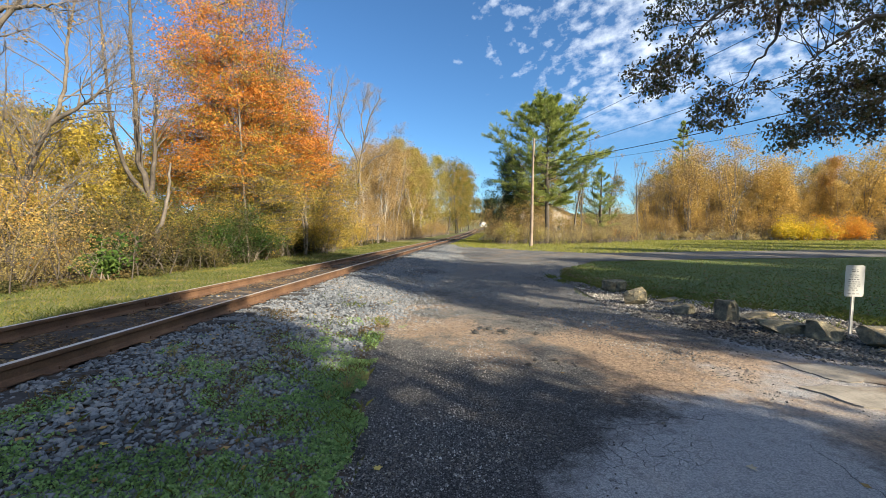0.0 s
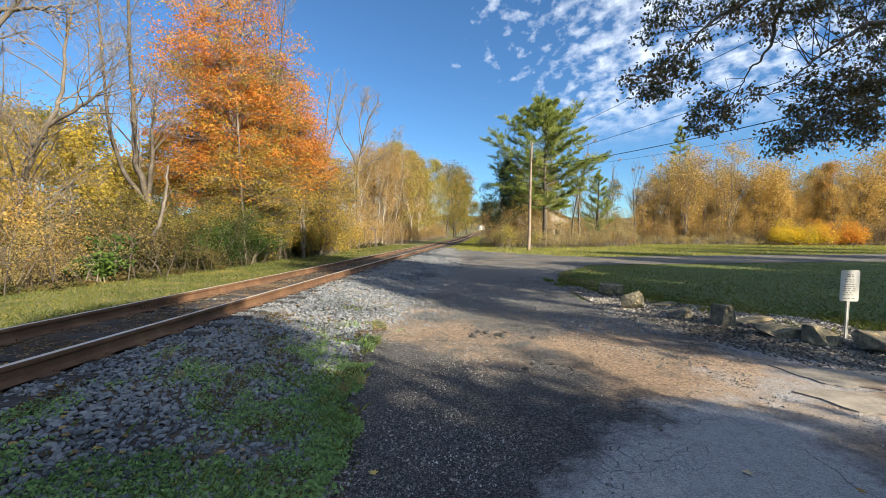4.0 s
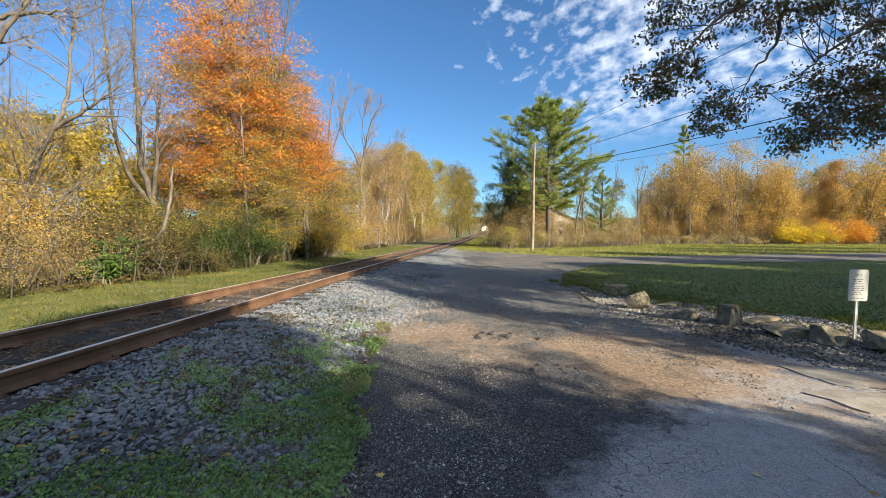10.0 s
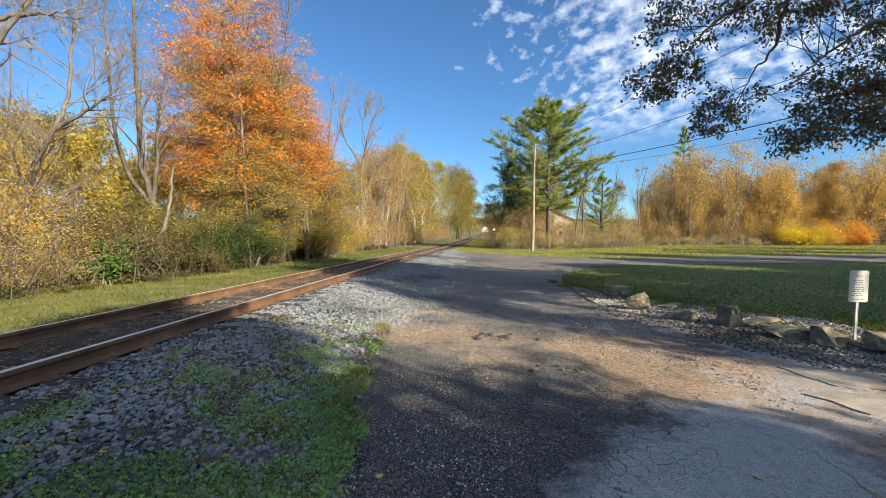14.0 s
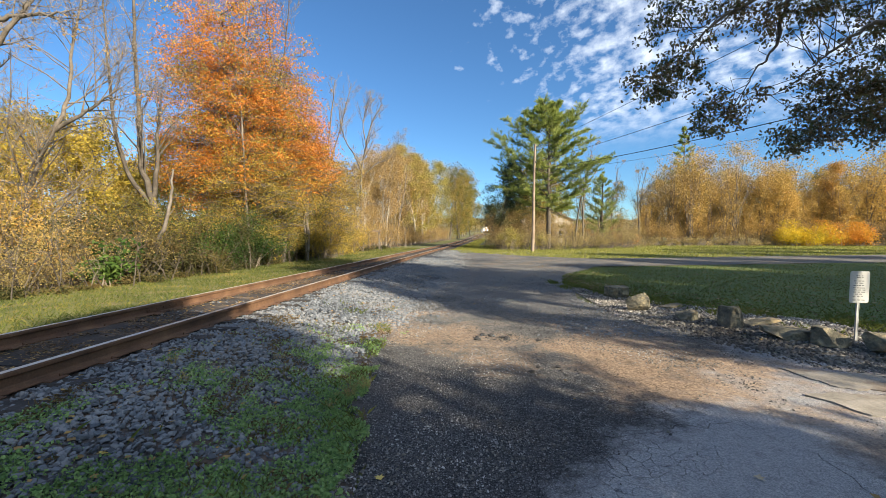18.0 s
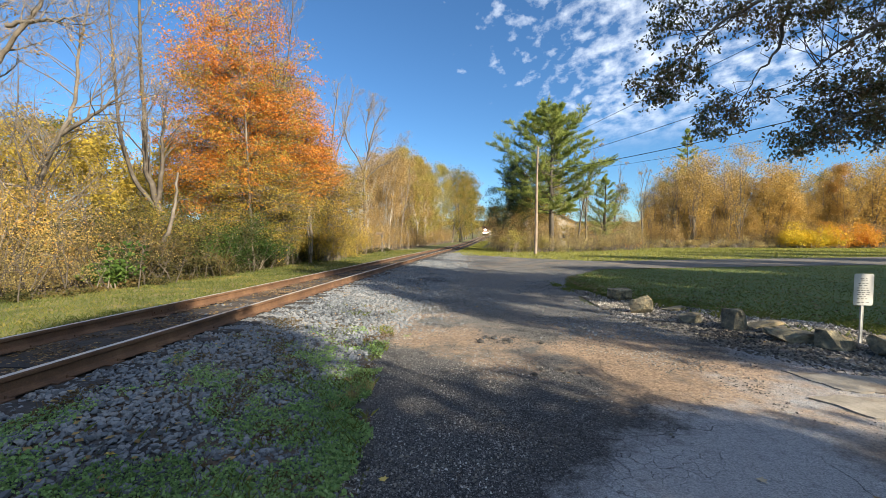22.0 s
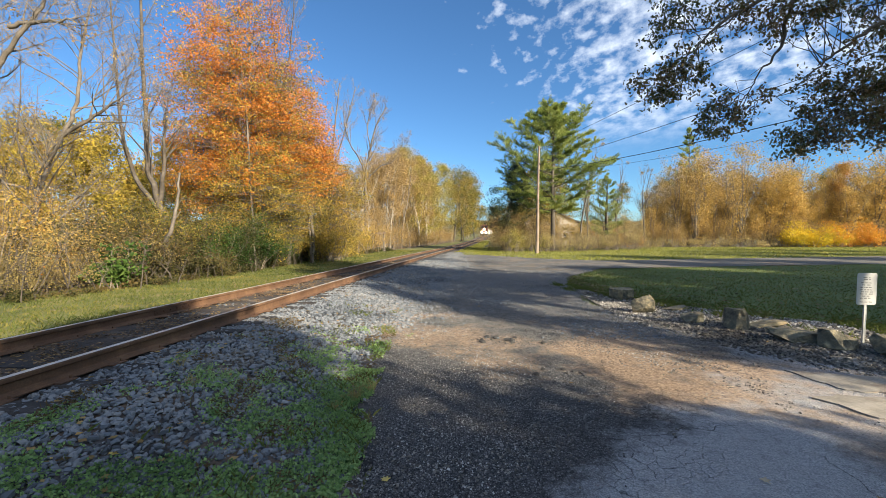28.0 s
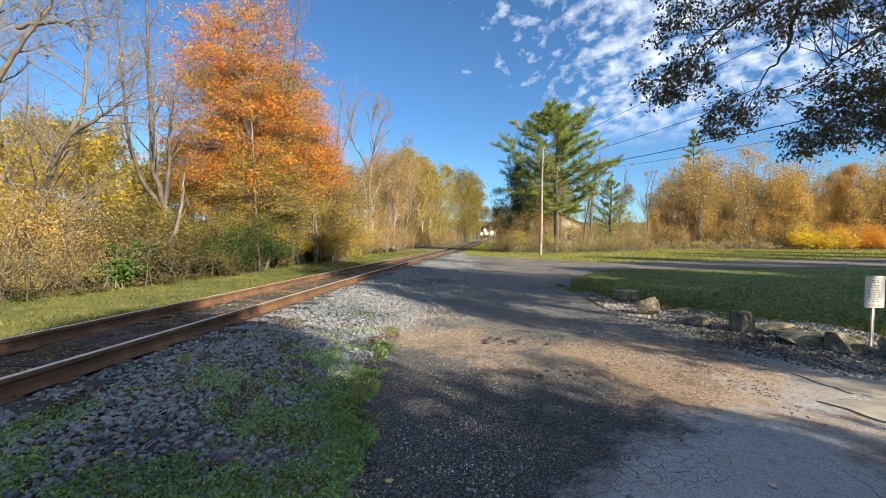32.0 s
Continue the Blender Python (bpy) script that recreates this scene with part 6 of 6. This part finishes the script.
def scatter_ground():
    rng = np.random.default_rng(77)
    # crushed stone on the shoulder of the track
    n = 52000
    Y = along(rng, n, 0.6, 30, 2.0)
    T = track_x(Y)
    right = np.array([ballast_right(y) for y in Y])
    X = T + 0.86 + (right - 0.05 - T - 0.86) * rng.uniform(0, 1, n) + np.where(Y > 7, np.maximum(rng.normal(-0.3, 0.5, n), 0), 0)
    soil = patchy(X, Y, 0.9, 3.0)
    near_road = (right - X) / np.maximum(right - T, 0.5)
    edge = np.array([knots(y, ROAD_L) for y in Y]) - 0.12 + rng.normal(0, 0.1, n)
    keep = (soil + 0.9 * near_road - 0.12 * (Y < 7.5) + rng.normal(0, 0.15, n) > -0.3) | (X < T + 1.9)
    keep &= (Y > 7) | (X < edge)
    X, Y = X[keep], Y[keep]
    close = Y < 4
    # the nearest ones lie singly
    first = np.where((Y < 3.6) & (X > -3.4) & (X < -0.9))[0][:300]
    close[first] = False
    single_stones(X[first], Y[first])
    far = ~close
    far[first] = False
    stones("ballast_stone", 1, X[close], Y[close], 0.04, M_STONE, "loose grey crushed stone beside the rails", "ballast")
    stones("ballast_stone", 11, X[far], Y[far], 0.05, M_STONE, "grey crushed stone along the track shoulder", "ballast", (OCT, OCT_F))
    # behind the viewer the stones go on
    Yb = rng.uniform(-7, 0.8, 9000)
    Xb = track_x(Yb) + 0.9 + rng.uniform(0, 1, 9000) * 2.6 + rng.normal(0, 0.15, 9000)
    stones("ballast_stone", 15, Xb, Yb, 0.045, M_STONE, "grey crushed stone on the track shoulder", "ballast", (OCT, OCT_F))
    # between and beyond the rails
    n = 9000
    Y = along(rng, n, 1.5, 32, 1.6)
    U = np.where(rng.uniform(0, 1, n) < 0.5, rng.uniform(-0.66, 0.66, n), rng.uniform(-1.75, -0.85, n))
    X = track_x(Y) + U
    keep = (patchy(X, Y, 1.2, 9.0) > 0.12) | (U < -0.8)
    stones("ballast_stone", 2, X[keep], Y[keep], 0.04, M_STONE, "dirty crushed stone between the rails", "ballast", (OCT, OCT_F), sink=0.1, lift=0.015)
    # grit on the drive
    n = 66000
    Y = along(rng, n, 1.7, 14, 1.9)
    L, R = np.array([knots(y, ROAD_L) for y in Y]), np.array([knots(y, ROAD_R) for y in Y])
    X = L + (R - L) * rng.uniform(0, 1, n) ** 1.25
    keep = patchy(X, Y, 0.7, 5.0) + rng.normal(0, 0.15, n) > np.clip((X - Y + 2.6) * 0.6, -0.15, 0.6)
    stones("road_grit", 3, X[keep], Y[keep], 0.014, M_GRIT, "loose grit and pebbles on the worn drive", "gravel", (OCT, OCT_F), 0.25, 0.014)
    # coarser loose stones over the dirt
    n = 26000
    Y = along(rng, n, 2.2, 10, 1.3)
    L, R = np.array([knots(y, ROAD_L) for y in Y]), np.array([knots(y, ROAD_R) for y in Y])
    X = L + (R - L) * rng.uniform(0, 1, n)
    keep = patchy(X, Y, 0.8, 25.0) + 0.5 * patchy(X, Y, 3.0, 26.0) + rng.normal(0, 0.12, n) > np.where(X - Y > -2.2, 0.55, 0.14) - 0.16 * (np.abs(Y + 0.62 * X - 6.9) < 1.6)
    stones("road_stone", 14, X[keep], Y[keep], 0.02, M_ROADSTONE, "loose tan and grey stones on the drive", "gravel", (OCT, OCT_F), 0.15, 0.014)
    # loose gravel where the drive runs on
    n = 14000
    Y = along(rng, n, 6.5, 43, 1.3)
    L, R = np.array([knots(y, ROAD_L) for y in Y]), np.array([knots(y, ROAD_R) for y in Y])
    X = L - 1.2 + (np.minimum(R, L + 7) - L + 1.2) * rng.uniform(0, 1, n)
    keep = patchy(X, Y, 0.5, 15.0) + rng.normal(0, 0.2, n) > 0.0
    stones("drive_gravel", 12, X[keep], Y[keep], 0.04, M_STONE, "scattered gravel on the far part of the drive", "gravel", (OCT, OCT_F), 0.2, 0.014)
    n = 5000
    Y = rng.uniform(18, 43, n)
    X = np.interp(Y, [18, 30, 43], [-1.2, -0.4, 1.0]) + rng.normal(0.6, 0.7, n)
    stones("drive_gravel", 13, X, Y, 0.06, M_STONE, "dark gravel where lane and track meet", "gravel", (OCT, OCT_F), 0.2, 0.016)
    # verge gravel round the boulders
    n = 20000
    X = rng.uniform(3.4, 8.6, n)
    lo = np.interp(X, [3.4, 3.5, 4.0, 4.44, 5.0, 6, 7.5, 9], [8.2, 7.6, 6.2, 5.2, 4.6, 3.0, 0.0, -4])
    hi = np.interp(X, [3.4, 3.9, 4.33, 5.0, 5.8, 7.75, 9], [8.4, 13.4, 11.7, 10.0, 8.3, 7.2, 6.6])
    Y = lo + (hi - lo) * rng.uniform(-0.04, 1.0, n)
    keep = Y > 3.5
    stones("verge_stone", 4, X[keep], Y[keep], 0.042, M_PEBBLE, "grey and tan gravel around the boulders", "gravel", (OCT, OCT_F), 0.2, 0.008)

    # low weeds on the shoulder: flat leaves close to the soil
    n = 200000
    Y = along(rng, n, 1.7, 8.5, 1.3)
    L = np.array([knots(y, ROAD_L) for y in Y])
    X = L + 0.05 + 0.5 * patchy(np.zeros(n), Y, 1.7, 51.0) - rng.uniform(0, 1, n) ** 1.2 * 3.0
    m = 0.75 * patchy(X, Y, 1.5, 3.0) + 0.5 * patchy(X, Y, 4.2, 8.0) + rng.normal(0, 0.1, n)
    keep = m > -0.10 + 0.15 * (L - X) - 0.25 * step(3.0, 2.2, Y) + 0.17 * np.maximum(Y - 4.4, 0)
    keep &= X > track_x(Y) + 1.3
    X, Y = X[keep][:60000], Y[keep][:60000]
    C = np.column_stack([X, Y, ground_z(X, Y) + rng.uniform(0.0, 0.045, len(X))])
    V, F = leaves(rng, C, 0.02, wide=0.8, jitter=0.6)
    tagged(put("weed", mesh_of("weed", V, F), L_WEED), "low green weeds growing through the gravel", "weeds", kind="stuff")
    n = 5500
    Y = along(rng, n, 1.8, 6.5, 1.4)
    L = np.array([knots(y, ROAD_L) for y in Y])
    X = L + 0.1 - np.abs(rng.normal(0, 0.35, n))
    keep = patchy(X, Y, 2.6, 61.0) > 0.22
    C = np.column_stack([X, Y, ground_z(X, Y) + rng.uniform(0.0, 0.06, n)])[keep]
    V, F = leaves(rng, C, 0.03, wide=0.7, jitter=0.6)
    tagged(put("broad_weed", mesh_of("broad_weed", V, F), L_WEED), "broad-leaved weeds at the edge of the drive", "weeds", kind="stuff")


# brighter, yellower grass blades: sunshine on the far grass put into the colour
L_SUNNY = varied("sun_tinted_blade", [(0.14, 0.165, 0.033), (0.25, 0.26, 0.058), (0.38, 0.34, 0.1)], 0.8, 0.35)


def dead_weeds():
    rng = np.random.default_rng(83)
    n = 30000
    Y = along(rng, n, 1.8, 7, 1.3)
    L = np.array([knots(y, ROAD_L) for y in Y])
    X = L + 0.1 - rng.uniform(0, 1, n) * 3.2
    keep = (patchy(X, Y, 1.4, 71.0) + 0.5 * patchy(X, Y, 4.0, 72.0) > 0.24) & (X > track_x(Y) + 1.2)
    C = np.column_stack([X, Y, ground_z(X, Y) + rng.uniform(0.005, 0.05, n)])[keep]
    V, F = leaves(rng, C, 0.035, wide=0.35, jitter=0.7)
    tagged(put("dead_weed", mesh_of("dead_weed", V, F), L_BROWN), "withered brown weeds among the stones", "weeds", kind="stuff")


def blades(name, seed, X, Y, height, material, label, lean=0.5, width=0.012):
    rng = np.random.default_rng(seed)
    n = len(X)
    P = np.column_stack([X, Y, ground_z(X, Y) - 0.01])
    a = rng.uniform(0, 6.283, n)
    side = np.column_stack([np.cos(a), np.sin(a), np.zeros(n)]) * width
    h = height * rng.uniform(0.5, 1.3, (n, 1))
    tip = np.column_stack([rng.normal(0, lean, n), rng.normal(0, lean, n), np.ones(n)]) * h
    mid = tip * [0.35, 0.35, 0.6]
    V = np.stack([P - side, P + side, P + mid + side * 0.7, P + tip], 1).reshape(-1, 3)
    return tagged(put(name, mesh_of(name, V, np.arange(4 * n).reshape(-1, 4)), material), label, "grass", kind="stuff")


def scatter_grass():
    rng = np.random.default_rng(78)
    n = 45000
    Y = along(rng, n, 3, 48, 1.5)
    T = track_x(Y)
    E = np.array([edge_x(y) for y in Y])
    X = E - 0.6 + (T - 1.75 - E + 0.6) * rng.uniform(0, 1, n)
    blades("verge_grass", 5, X, Y, 0.06, L_VERGE, "rough yellowing grass strip beyond the track", 0.6, 0.008)
    n = 70000
    X = 4.0 + 34 * rng.uniform(0, 1, n) ** 1.5
    lo, hi = np.interp(X, *zip(*LAWN_N)), np.interp(X, *zip(*LAWN_F))
    Y = lo + (hi - lo) * rng.uniform(0, 1, n) ** 1.25
    blades("lawn_grass", 6, X, Y, 0.06, L_GRASS, "short mown lawn grass", 0.6, 0.012)
    n = 60000
    X = 3 + 80 * rng.uniform(0, 1, n) ** 1.3
    Y = np.interp(X, *zip(*LANE_F)) + 0.3 + (63 - np.interp(X, *zip(*LANE_F))) * rng.uniform(0, 1, n)
    k = Y < 63
    blades("lawn_grass", 9, X[k], Y[k], 0.10, L_SUNNY, "short grass beyond the lane, coloured as sunlit", 0.7, 0.03)
    n = 9000
    Y = rng.uniform(36, 110, n)
    X = track_x(Y) + 1.9 + rng.uniform(0, 1, n) * (2.2 + 1.5 * (Y < 50))
    k = (Y > 43) | (X > 1.6)
    blades("verge_grass", 10, X[k], Y[k], 0.12, L_SUNNY, "grass east of the track, coloured as sunlit", 0.7, 0.03)
    # tufts along the edge of the drive and among the stones
    n = 5000
    Y = along(rng, n, 2, 9, 1.3)
    L = np.array([knots(y, ROAD_L) for y in Y])
    X = L - np.abs(rng.normal(0, 0.6, n)) + 0.1
    k = patchy(X, Y, 1.9, 31.0) > 0.08
    blades("weed_tuft", 7, X[k], Y[k], 0.08, L_GRASS, "thin grass tufts in the gravel edge", 0.45, 0.003)
    n = 6000
    X = rng.uniform(3.5, 9, n)
    Y = np.interp(X, *zip(*LAWN_N)) + rng.normal(-0.3, 0.6, n)
    k = patchy(X, Y, 1.3, 41.0) > 0.05
    blades("verge_weed", 8, X[k], Y[k], 0.1, L_GRASS, "grass tufts between the boulders", 0.8, 0.008)


def scatter_leaves():
    rng = np.random.default_rng(79)
    n = 5200
    kind = rng.uniform(0, 1, n)
    Y = along(rng, n, 1.8, 26, 1.4)
    X = np.where(kind < 0.45, track_x(Y) + rng.uniform(-0.68, 0.68, n), np.where(kind < 0.6, track_x(Y) + rng.uniform(0.9, 3.2, n), np.where(kind < 0.605, rng.uniform(-0.5, 4.5, n), rng.uniform(4.5, 24, n))))
    Y = np.where((kind >= 0.605), rng.uniform(6, 22, n), Y)
    C = np.column_stack([X, Y, ground_z(X, Y) + 0.03])
    V, F = leaves(rng, C, 0.06, wide=0.75)
    V = V.reshape(-1, 4, 3)
    V[..., 2] = C[:, None, 2] + (V[..., 2] - C[:, None, 2]) * 0.25
    n = 4200
    X = 4.3 + 30 * rng.uniform(0, 1, n) ** 1.5
    lo, hi = np.interp(X, *zip(*LAWN_N)), np.interp(X, *zip(*LAWN_F))
    Y = lo + (hi - lo) * rng.uniform(0.02, 0.97, n) ** 1.3
    K = np.column_stack([X, Y, ground_z(X, Y) + 0.05])
    W, G = leaves(rng, K, 0.075, wide=0.8)
    W = W.reshape(-1, 4, 3)
    W[..., 2] = K[:, None, 2] + (W[..., 2] - K[:, None, 2]) * 0.25
    tagged(put("lawn_leaf", mesh_of("lawn_leaf", W.reshape(-1, 3), G), L_LITTER), "dry brown leaves scattered over the lawn", "fallen leaves", kind="stuff")
    tagged(put("fallen_leaf", mesh_of("fallen_leaf", V.reshape(-1, 3), F), L_TAN), "dry brown leaves fallen on track and lawn", "fallen leaves", kind="stuff")


def track_litter():
    rng = np.random.default_rng(84)
    n = 26000
    Y = along(rng, n, 2.0, 30, 1.5)
    U = rng.uniform(-0.66, 0.66, n)
    X = track_x(Y) + U
    keep = patchy(X, Y, 1.3, 81.0) + 0.4 * patchy(X, Y, 4.0, 82.0) + 0.25 * (np.abs(U) - 0.3) > 0.02
    X, Y = X[keep], Y[keep]
    C = np.column_stack([X, Y, ground_z(X, Y) + rng.uniform(0.035, 0.065, len(X))])
    V, F = leaves(rng, C, 0.04, wide=0.6, jitter=0.6)
    V = V.reshape(-1, 4, 3)
    V[..., 2] = C[:, None, 2] + (V[..., 2] - C[:, None, 2]) * 0.35
    tagged(put("leaf_litter", mesh_of("leaf_litter", V.reshape(-1, 3), F), L_LITTER), "brown and tan leaf litter lying between the rails", "fallen leaves", kind="stuff")


L_LITTER = varied("litter_leaf", [(0.05, 0.036, 0.024), (0.12, 0.08, 0.05), (0.25, 0.17, 0.10), (0.38, 0.29, 0.18)], 0.9, 0.1)


def dried_weed(x, y, h, n, seed):
    """A withered plant: thin pale stalks with small seed heads."""
    rng = np.random.default_rng(seed)
    stalks, C = [], []
    for _ in range(n):
        d = unit(np.array([rng.normal(0, 0.45), rng.normal(0, 0.45), 1.0]))
        ln = h * rng.uniform(0.5, 1.1)
        a = np.array([rng.normal(0, 0.02), rng.normal(0, 0.02), -0.01])
        b = a + d * ln * 0.6
        c = b + unit(d + rng.normal(0, 0.25, 3)) * ln * 0.4
        stalks.append(([a, b, c], [0.0022, 0.0017, 0.001]))
        for _ in range(5):
            C.append(b + (c - b) * rng.uniform(0.2, 1.0) + rng.normal(0, 0.008, 3))
    t = thing("dried_weed", spot(x, y), "withered pale weed at the edge of the drive", "weed", "withered weeds by the drive")
    t.location.z += 0.05
    tagged(put("stalk", mesh_of("stalk", *limbs(stalks, 3)), L_STRAW, t), kind="stuff")
    tagged(put("seed_head", mesh_of("seed_head", *leaves(rng, np.array(C), 0.014)), L_STRAW, t), kind="stuff")


for i, (x, y, h, n) in enumerate([(-0.90, 4.05, 0.22, 34), (-0.78, 4.3, 0.16, 20), (-1.02, 3.8, 0.13, 16), (-2.75, 4.3, 0.15, 22), (-2.4, 3.9, 0.12, 16), (-1.9, 4.9, 0.12, 14)]):
    dried_weed(x, y, h, n, 300 + i)


scatter_ground()
track_litter()
dead_weeds()
scatter_grass()
scatter_leaves()


def lone_leaf(x, y, size, turn, material, label):
    out = [(0, 0), (0.2, 0.15), (0.5, 0.2), (0.28, 0.42), (0.42, 0.7), (0.12, 0.66), (0, 1.0), (-0.12, 0.66), (-0.42, 0.7), (-0.28, 0.42), (-0.5, 0.2), (-0.2, 0.15)]
    bm = bmesh.new()
    c = bm.verts.new((0, 0.45 * size, 0.012))
    vs = [bm.verts.new((u * size, v * size, 0.004 + 0.02 * abs(u))) for u, v in out]
    for i in range(len(vs)):
        bm.faces.new((c, vs[i], vs[(i + 1) % len(vs)]))
    me = bpy.data.meshes.new("leaf")
    bm.to_mesh(me), bm.free()
    ob = put("leaf", me, material, at=pose(x, y, float(ground_z(x, y)) + 0.018, 0, 0, turn))
    tagged(ob, label, "leaf", "single fallen leaves")


M_LEAF_Y = surface("leaf_yellow", [(0.4, 0.3, 0.06), (0.5, 0.38, 0.1), (0.55, 0.42, 0.14)], 20, 0.7, 0.1, 80)
M_LEAF_B = surface("leaf_brown", [(0.3, 0.24, 0.16), (0.4, 0.33, 0.22), (0.48, 0.4, 0.28)], 20, 0.7, 0.1, 80)
lone_leaf(-0.39, 2.67, 0.07, 30, M_LEAF_Y, "yellow maple leaf lying on the drive")
lone_leaf(2.05, 2.72, 0.075, 200, M_LEAF_B, "pale brown leaf lying on the asphalt")
lone_leaf(-2.15, 2.7, 0.09, 80, M_LEAF_Y, "yellow leaf among the weeds")


def asphalt_piece(x, y, size, seed):
    """A crumb broken out of the drive."""
    rng = np.random.default_rng(seed)
    V = (ICO + rng.normal(0, 0.2, ICO.shape)) * [1.0, 0.75, 0.42] * size / 2
    ob = put("asphalt_piece", mesh_of("asphalt_piece", V, ICO_F), M_CRUMB, at=pose(x, y, float(ground_z(x, y)) + 0.014 + 0.16 * size, 0, 0, rng.uniform(0, 360)))
    tagged(ob, "dark crumb of asphalt broken out of the drive", "asphalt piece", "broken asphalt on the drive")


M_CRUMB = surface("asphalt_crumb", [(0.02, 0.02, 0.021), (0.045, 0.043, 0.042), (0.10, 0.095, 0.09)], 12, 0.95, 0.8, 60, 0.01, object_space=True)
rc = random.Random(31)
for i in range(26):
    cx, cy = ((1.42, 4.9), (0.72, 6.5), (0.95, 6.3))[i % 3]
    asphalt_piece(cx + rc.gauss(0, 0.16), cy + rc.gauss(0, 0.13), rc.uniform(0.035, 0.11), 400 + i)


# ---- the train ----
M_LOCO = surface("loco_maroon", [(0.07, 0.026, 0.02), (0.10, 0.035, 0.026), (0.13, 0.05, 0.036)], 1.5, 0.5, 0.05, 30, 0.002, object_space=True)
M_LOCO_DARK = surface("loco_underframe", [(0.025, 0.023, 0.022), (0.05, 0.045, 0.04), (0.08, 0.07, 0.06)], 3, 0.7, 0.2, 30, 0.004, object_space=True)
M_LOCO_TRIM = plain("loco_cream", (0.55, 0.47, 0.30), 0.5)
M_GLASS = plain("dark_cab_glass", (0.02, 0.025, 0.03), 0.08)
M_LAMP = plain("headlamp", (1.0, 0.93, 0.78), 0.3, 0, 22)


def disc(x, y, z, r, d, segments=14):
    bm = bmesh.new()
    bmesh.ops.create_cone(bm, cap_ends=True, segments=segments, radius1=r, radius2=r, depth=d)
    bmesh.ops.rotate(bm, verts=bm.verts[:], cent=(0, 0, 0), matrix=Matrix.Rotation(radians(90), 3, "X"))
    bmesh.ops.translate(bm, verts=bm.verts[:], vec=(x, y, z))
    return bm


def build_train():
    """A road switcher that comes nose first; its front looks to -y, and z = 0 is the rail head."""
    t = thing("locomotive", pose(0, 0, 0), "dark maroon diesel locomotive with lit headlights on the track", "locomotive")
    part("frame", boxes((-1.5, 1.5, -0.2, 17.0, 1.05, 1.45), bevel=0.03), M_LOCO_DARK, t, "black underframe and walkways")
    part("nose", boxes((-1.0, 1.0, 1.4, 3.2, 1.45, 3.0), bevel=0.15), M_LOCO, t, "low maroon nose")
    cab = part("cab", boxes((-1.52, 1.52, 3.2, 5.6, 1.45, 4.55), bevel=0.12), M_LOCO, t, "maroon cab")
    part("roof", boxes((-1.55, 1.55, 3.0, 5.7, 4.52, 4.66), bevel=0.05), M_LOCO_DARK, cab)
    for x in (-0.75, 0.75):
        part("windscreen", boxes((x - 0.45, x + 0.45, 3.18, 3.195, 3.35, 4.15)), M_GLASS, cab, "dark windscreen pane")
    for x in (-1.525, 1.525):
        part("side_window", boxes((x - 0.01, x + 0.01, 3.7, 4.9, 3.3, 4.1)), M_GLASS, cab, "dark side window")
    part("hood", boxes((-0.95, 0.95, 5.6, 16.2, 1.45, 4.35), bevel=0.1), M_LOCO, t, "long maroon engine hood")
    part("exhaust_stack", boxes((-0.25, 0.25, 9.0, 9.6, 4.3, 4.75), bevel=0.03), M_LOCO_DARK, t)
    part("pilot", boxes((-1.45, 1.45, -0.35, -0.18, 0.15, 1.2), bevel=0.04), M_LOCO_DARK, t, "black pilot plate")
    part("stripe", boxes((-1.46, 1.46, -0.37, -0.352, 0.95, 1.12)), M_LOCO_TRIM, t, "cream stripe")
    part("coupler", boxes((-0.14, 0.14, -1.0, -0.3, 0.7, 1.0), bevel=0.04), M_LOCO_DARK, t)
    for x in (-1.35, 1.35):
        for y in (-0.1, 16.8):
            part("handrail", boxes((x - 0.02, x + 0.02, y - 0.02, y + 0.02, 1.4, 2.5)), M_LOCO_TRIM, t)
        part("side_rail", boxes((x * 1.08 - 0.02, x * 1.08 + 0.02, 5.8, 16.8, 2.4, 2.45)), M_LOCO_TRIM, t)
    part("headlight", disc(0.0, 1.36, 2.75, 0.34, 0.12), M_LAMP, t, "twin headlight, lit")
    for x in (-0.78, 0.78):
        part("ditch_light", disc(x, -0.26, 1.55, 0.27, 0.12), M_LAMP, t, "ditch light, lit")
    for y0 in (2.0, 11.2):
        tr = part("truck", boxes((-1.25, 1.25, y0, y0 + 4.0, 0.35, 0.95), bevel=0.06), M_LOCO_DARK, t, "black truck frame")
        for k in (0.7, 2.0, 3.3):
            for x in (-0.75, 0.75):
                bm = bmesh.new()
                bmesh.ops.create_cone(bm, cap_ends=True, segments=20, radius1=0.5, radius2=0.5, depth=0.13)
                bmesh.ops.rotate(bm, verts=bm.verts[:], cent=(0, 0, 0), matrix=Matrix.Rotation(radians(90), 3, "Y"))
                bmesh.ops.translate(bm, verts=bm.verts[:], vec=(x, y0 + k, 0.5))
                part("wheel", bm, M_LOCO_DARK, tr)
    part("fuel_tank", boxes((-1.2, 1.2, 6.6, 10.6, 0.35, 1.05), bevel=0.1), M_LOCO_DARK, t)
    return t


TRAIN = build_train()


def train_s(t):
    """Metres along the track at a time: it draws near slowly."""
    return 148.0 + 5.4 * (32.0 - t)


def motions():
    rows = []
    for i in range(17):
        t = 2.0 * i
        s = train_s(t)
        dx = float(track_x(s + 8) - track_x(s)) / 8
        dz = float(track_z(s + 8) - track_z(s)) / 8
        rows.append((t, pose(float(track_x(s)), s, float(track_z(s)), math.degrees(math.atan(dz)), 0, -math.degrees(math.atan(dx)))))
    walk(TRAIN, rows)


motions()
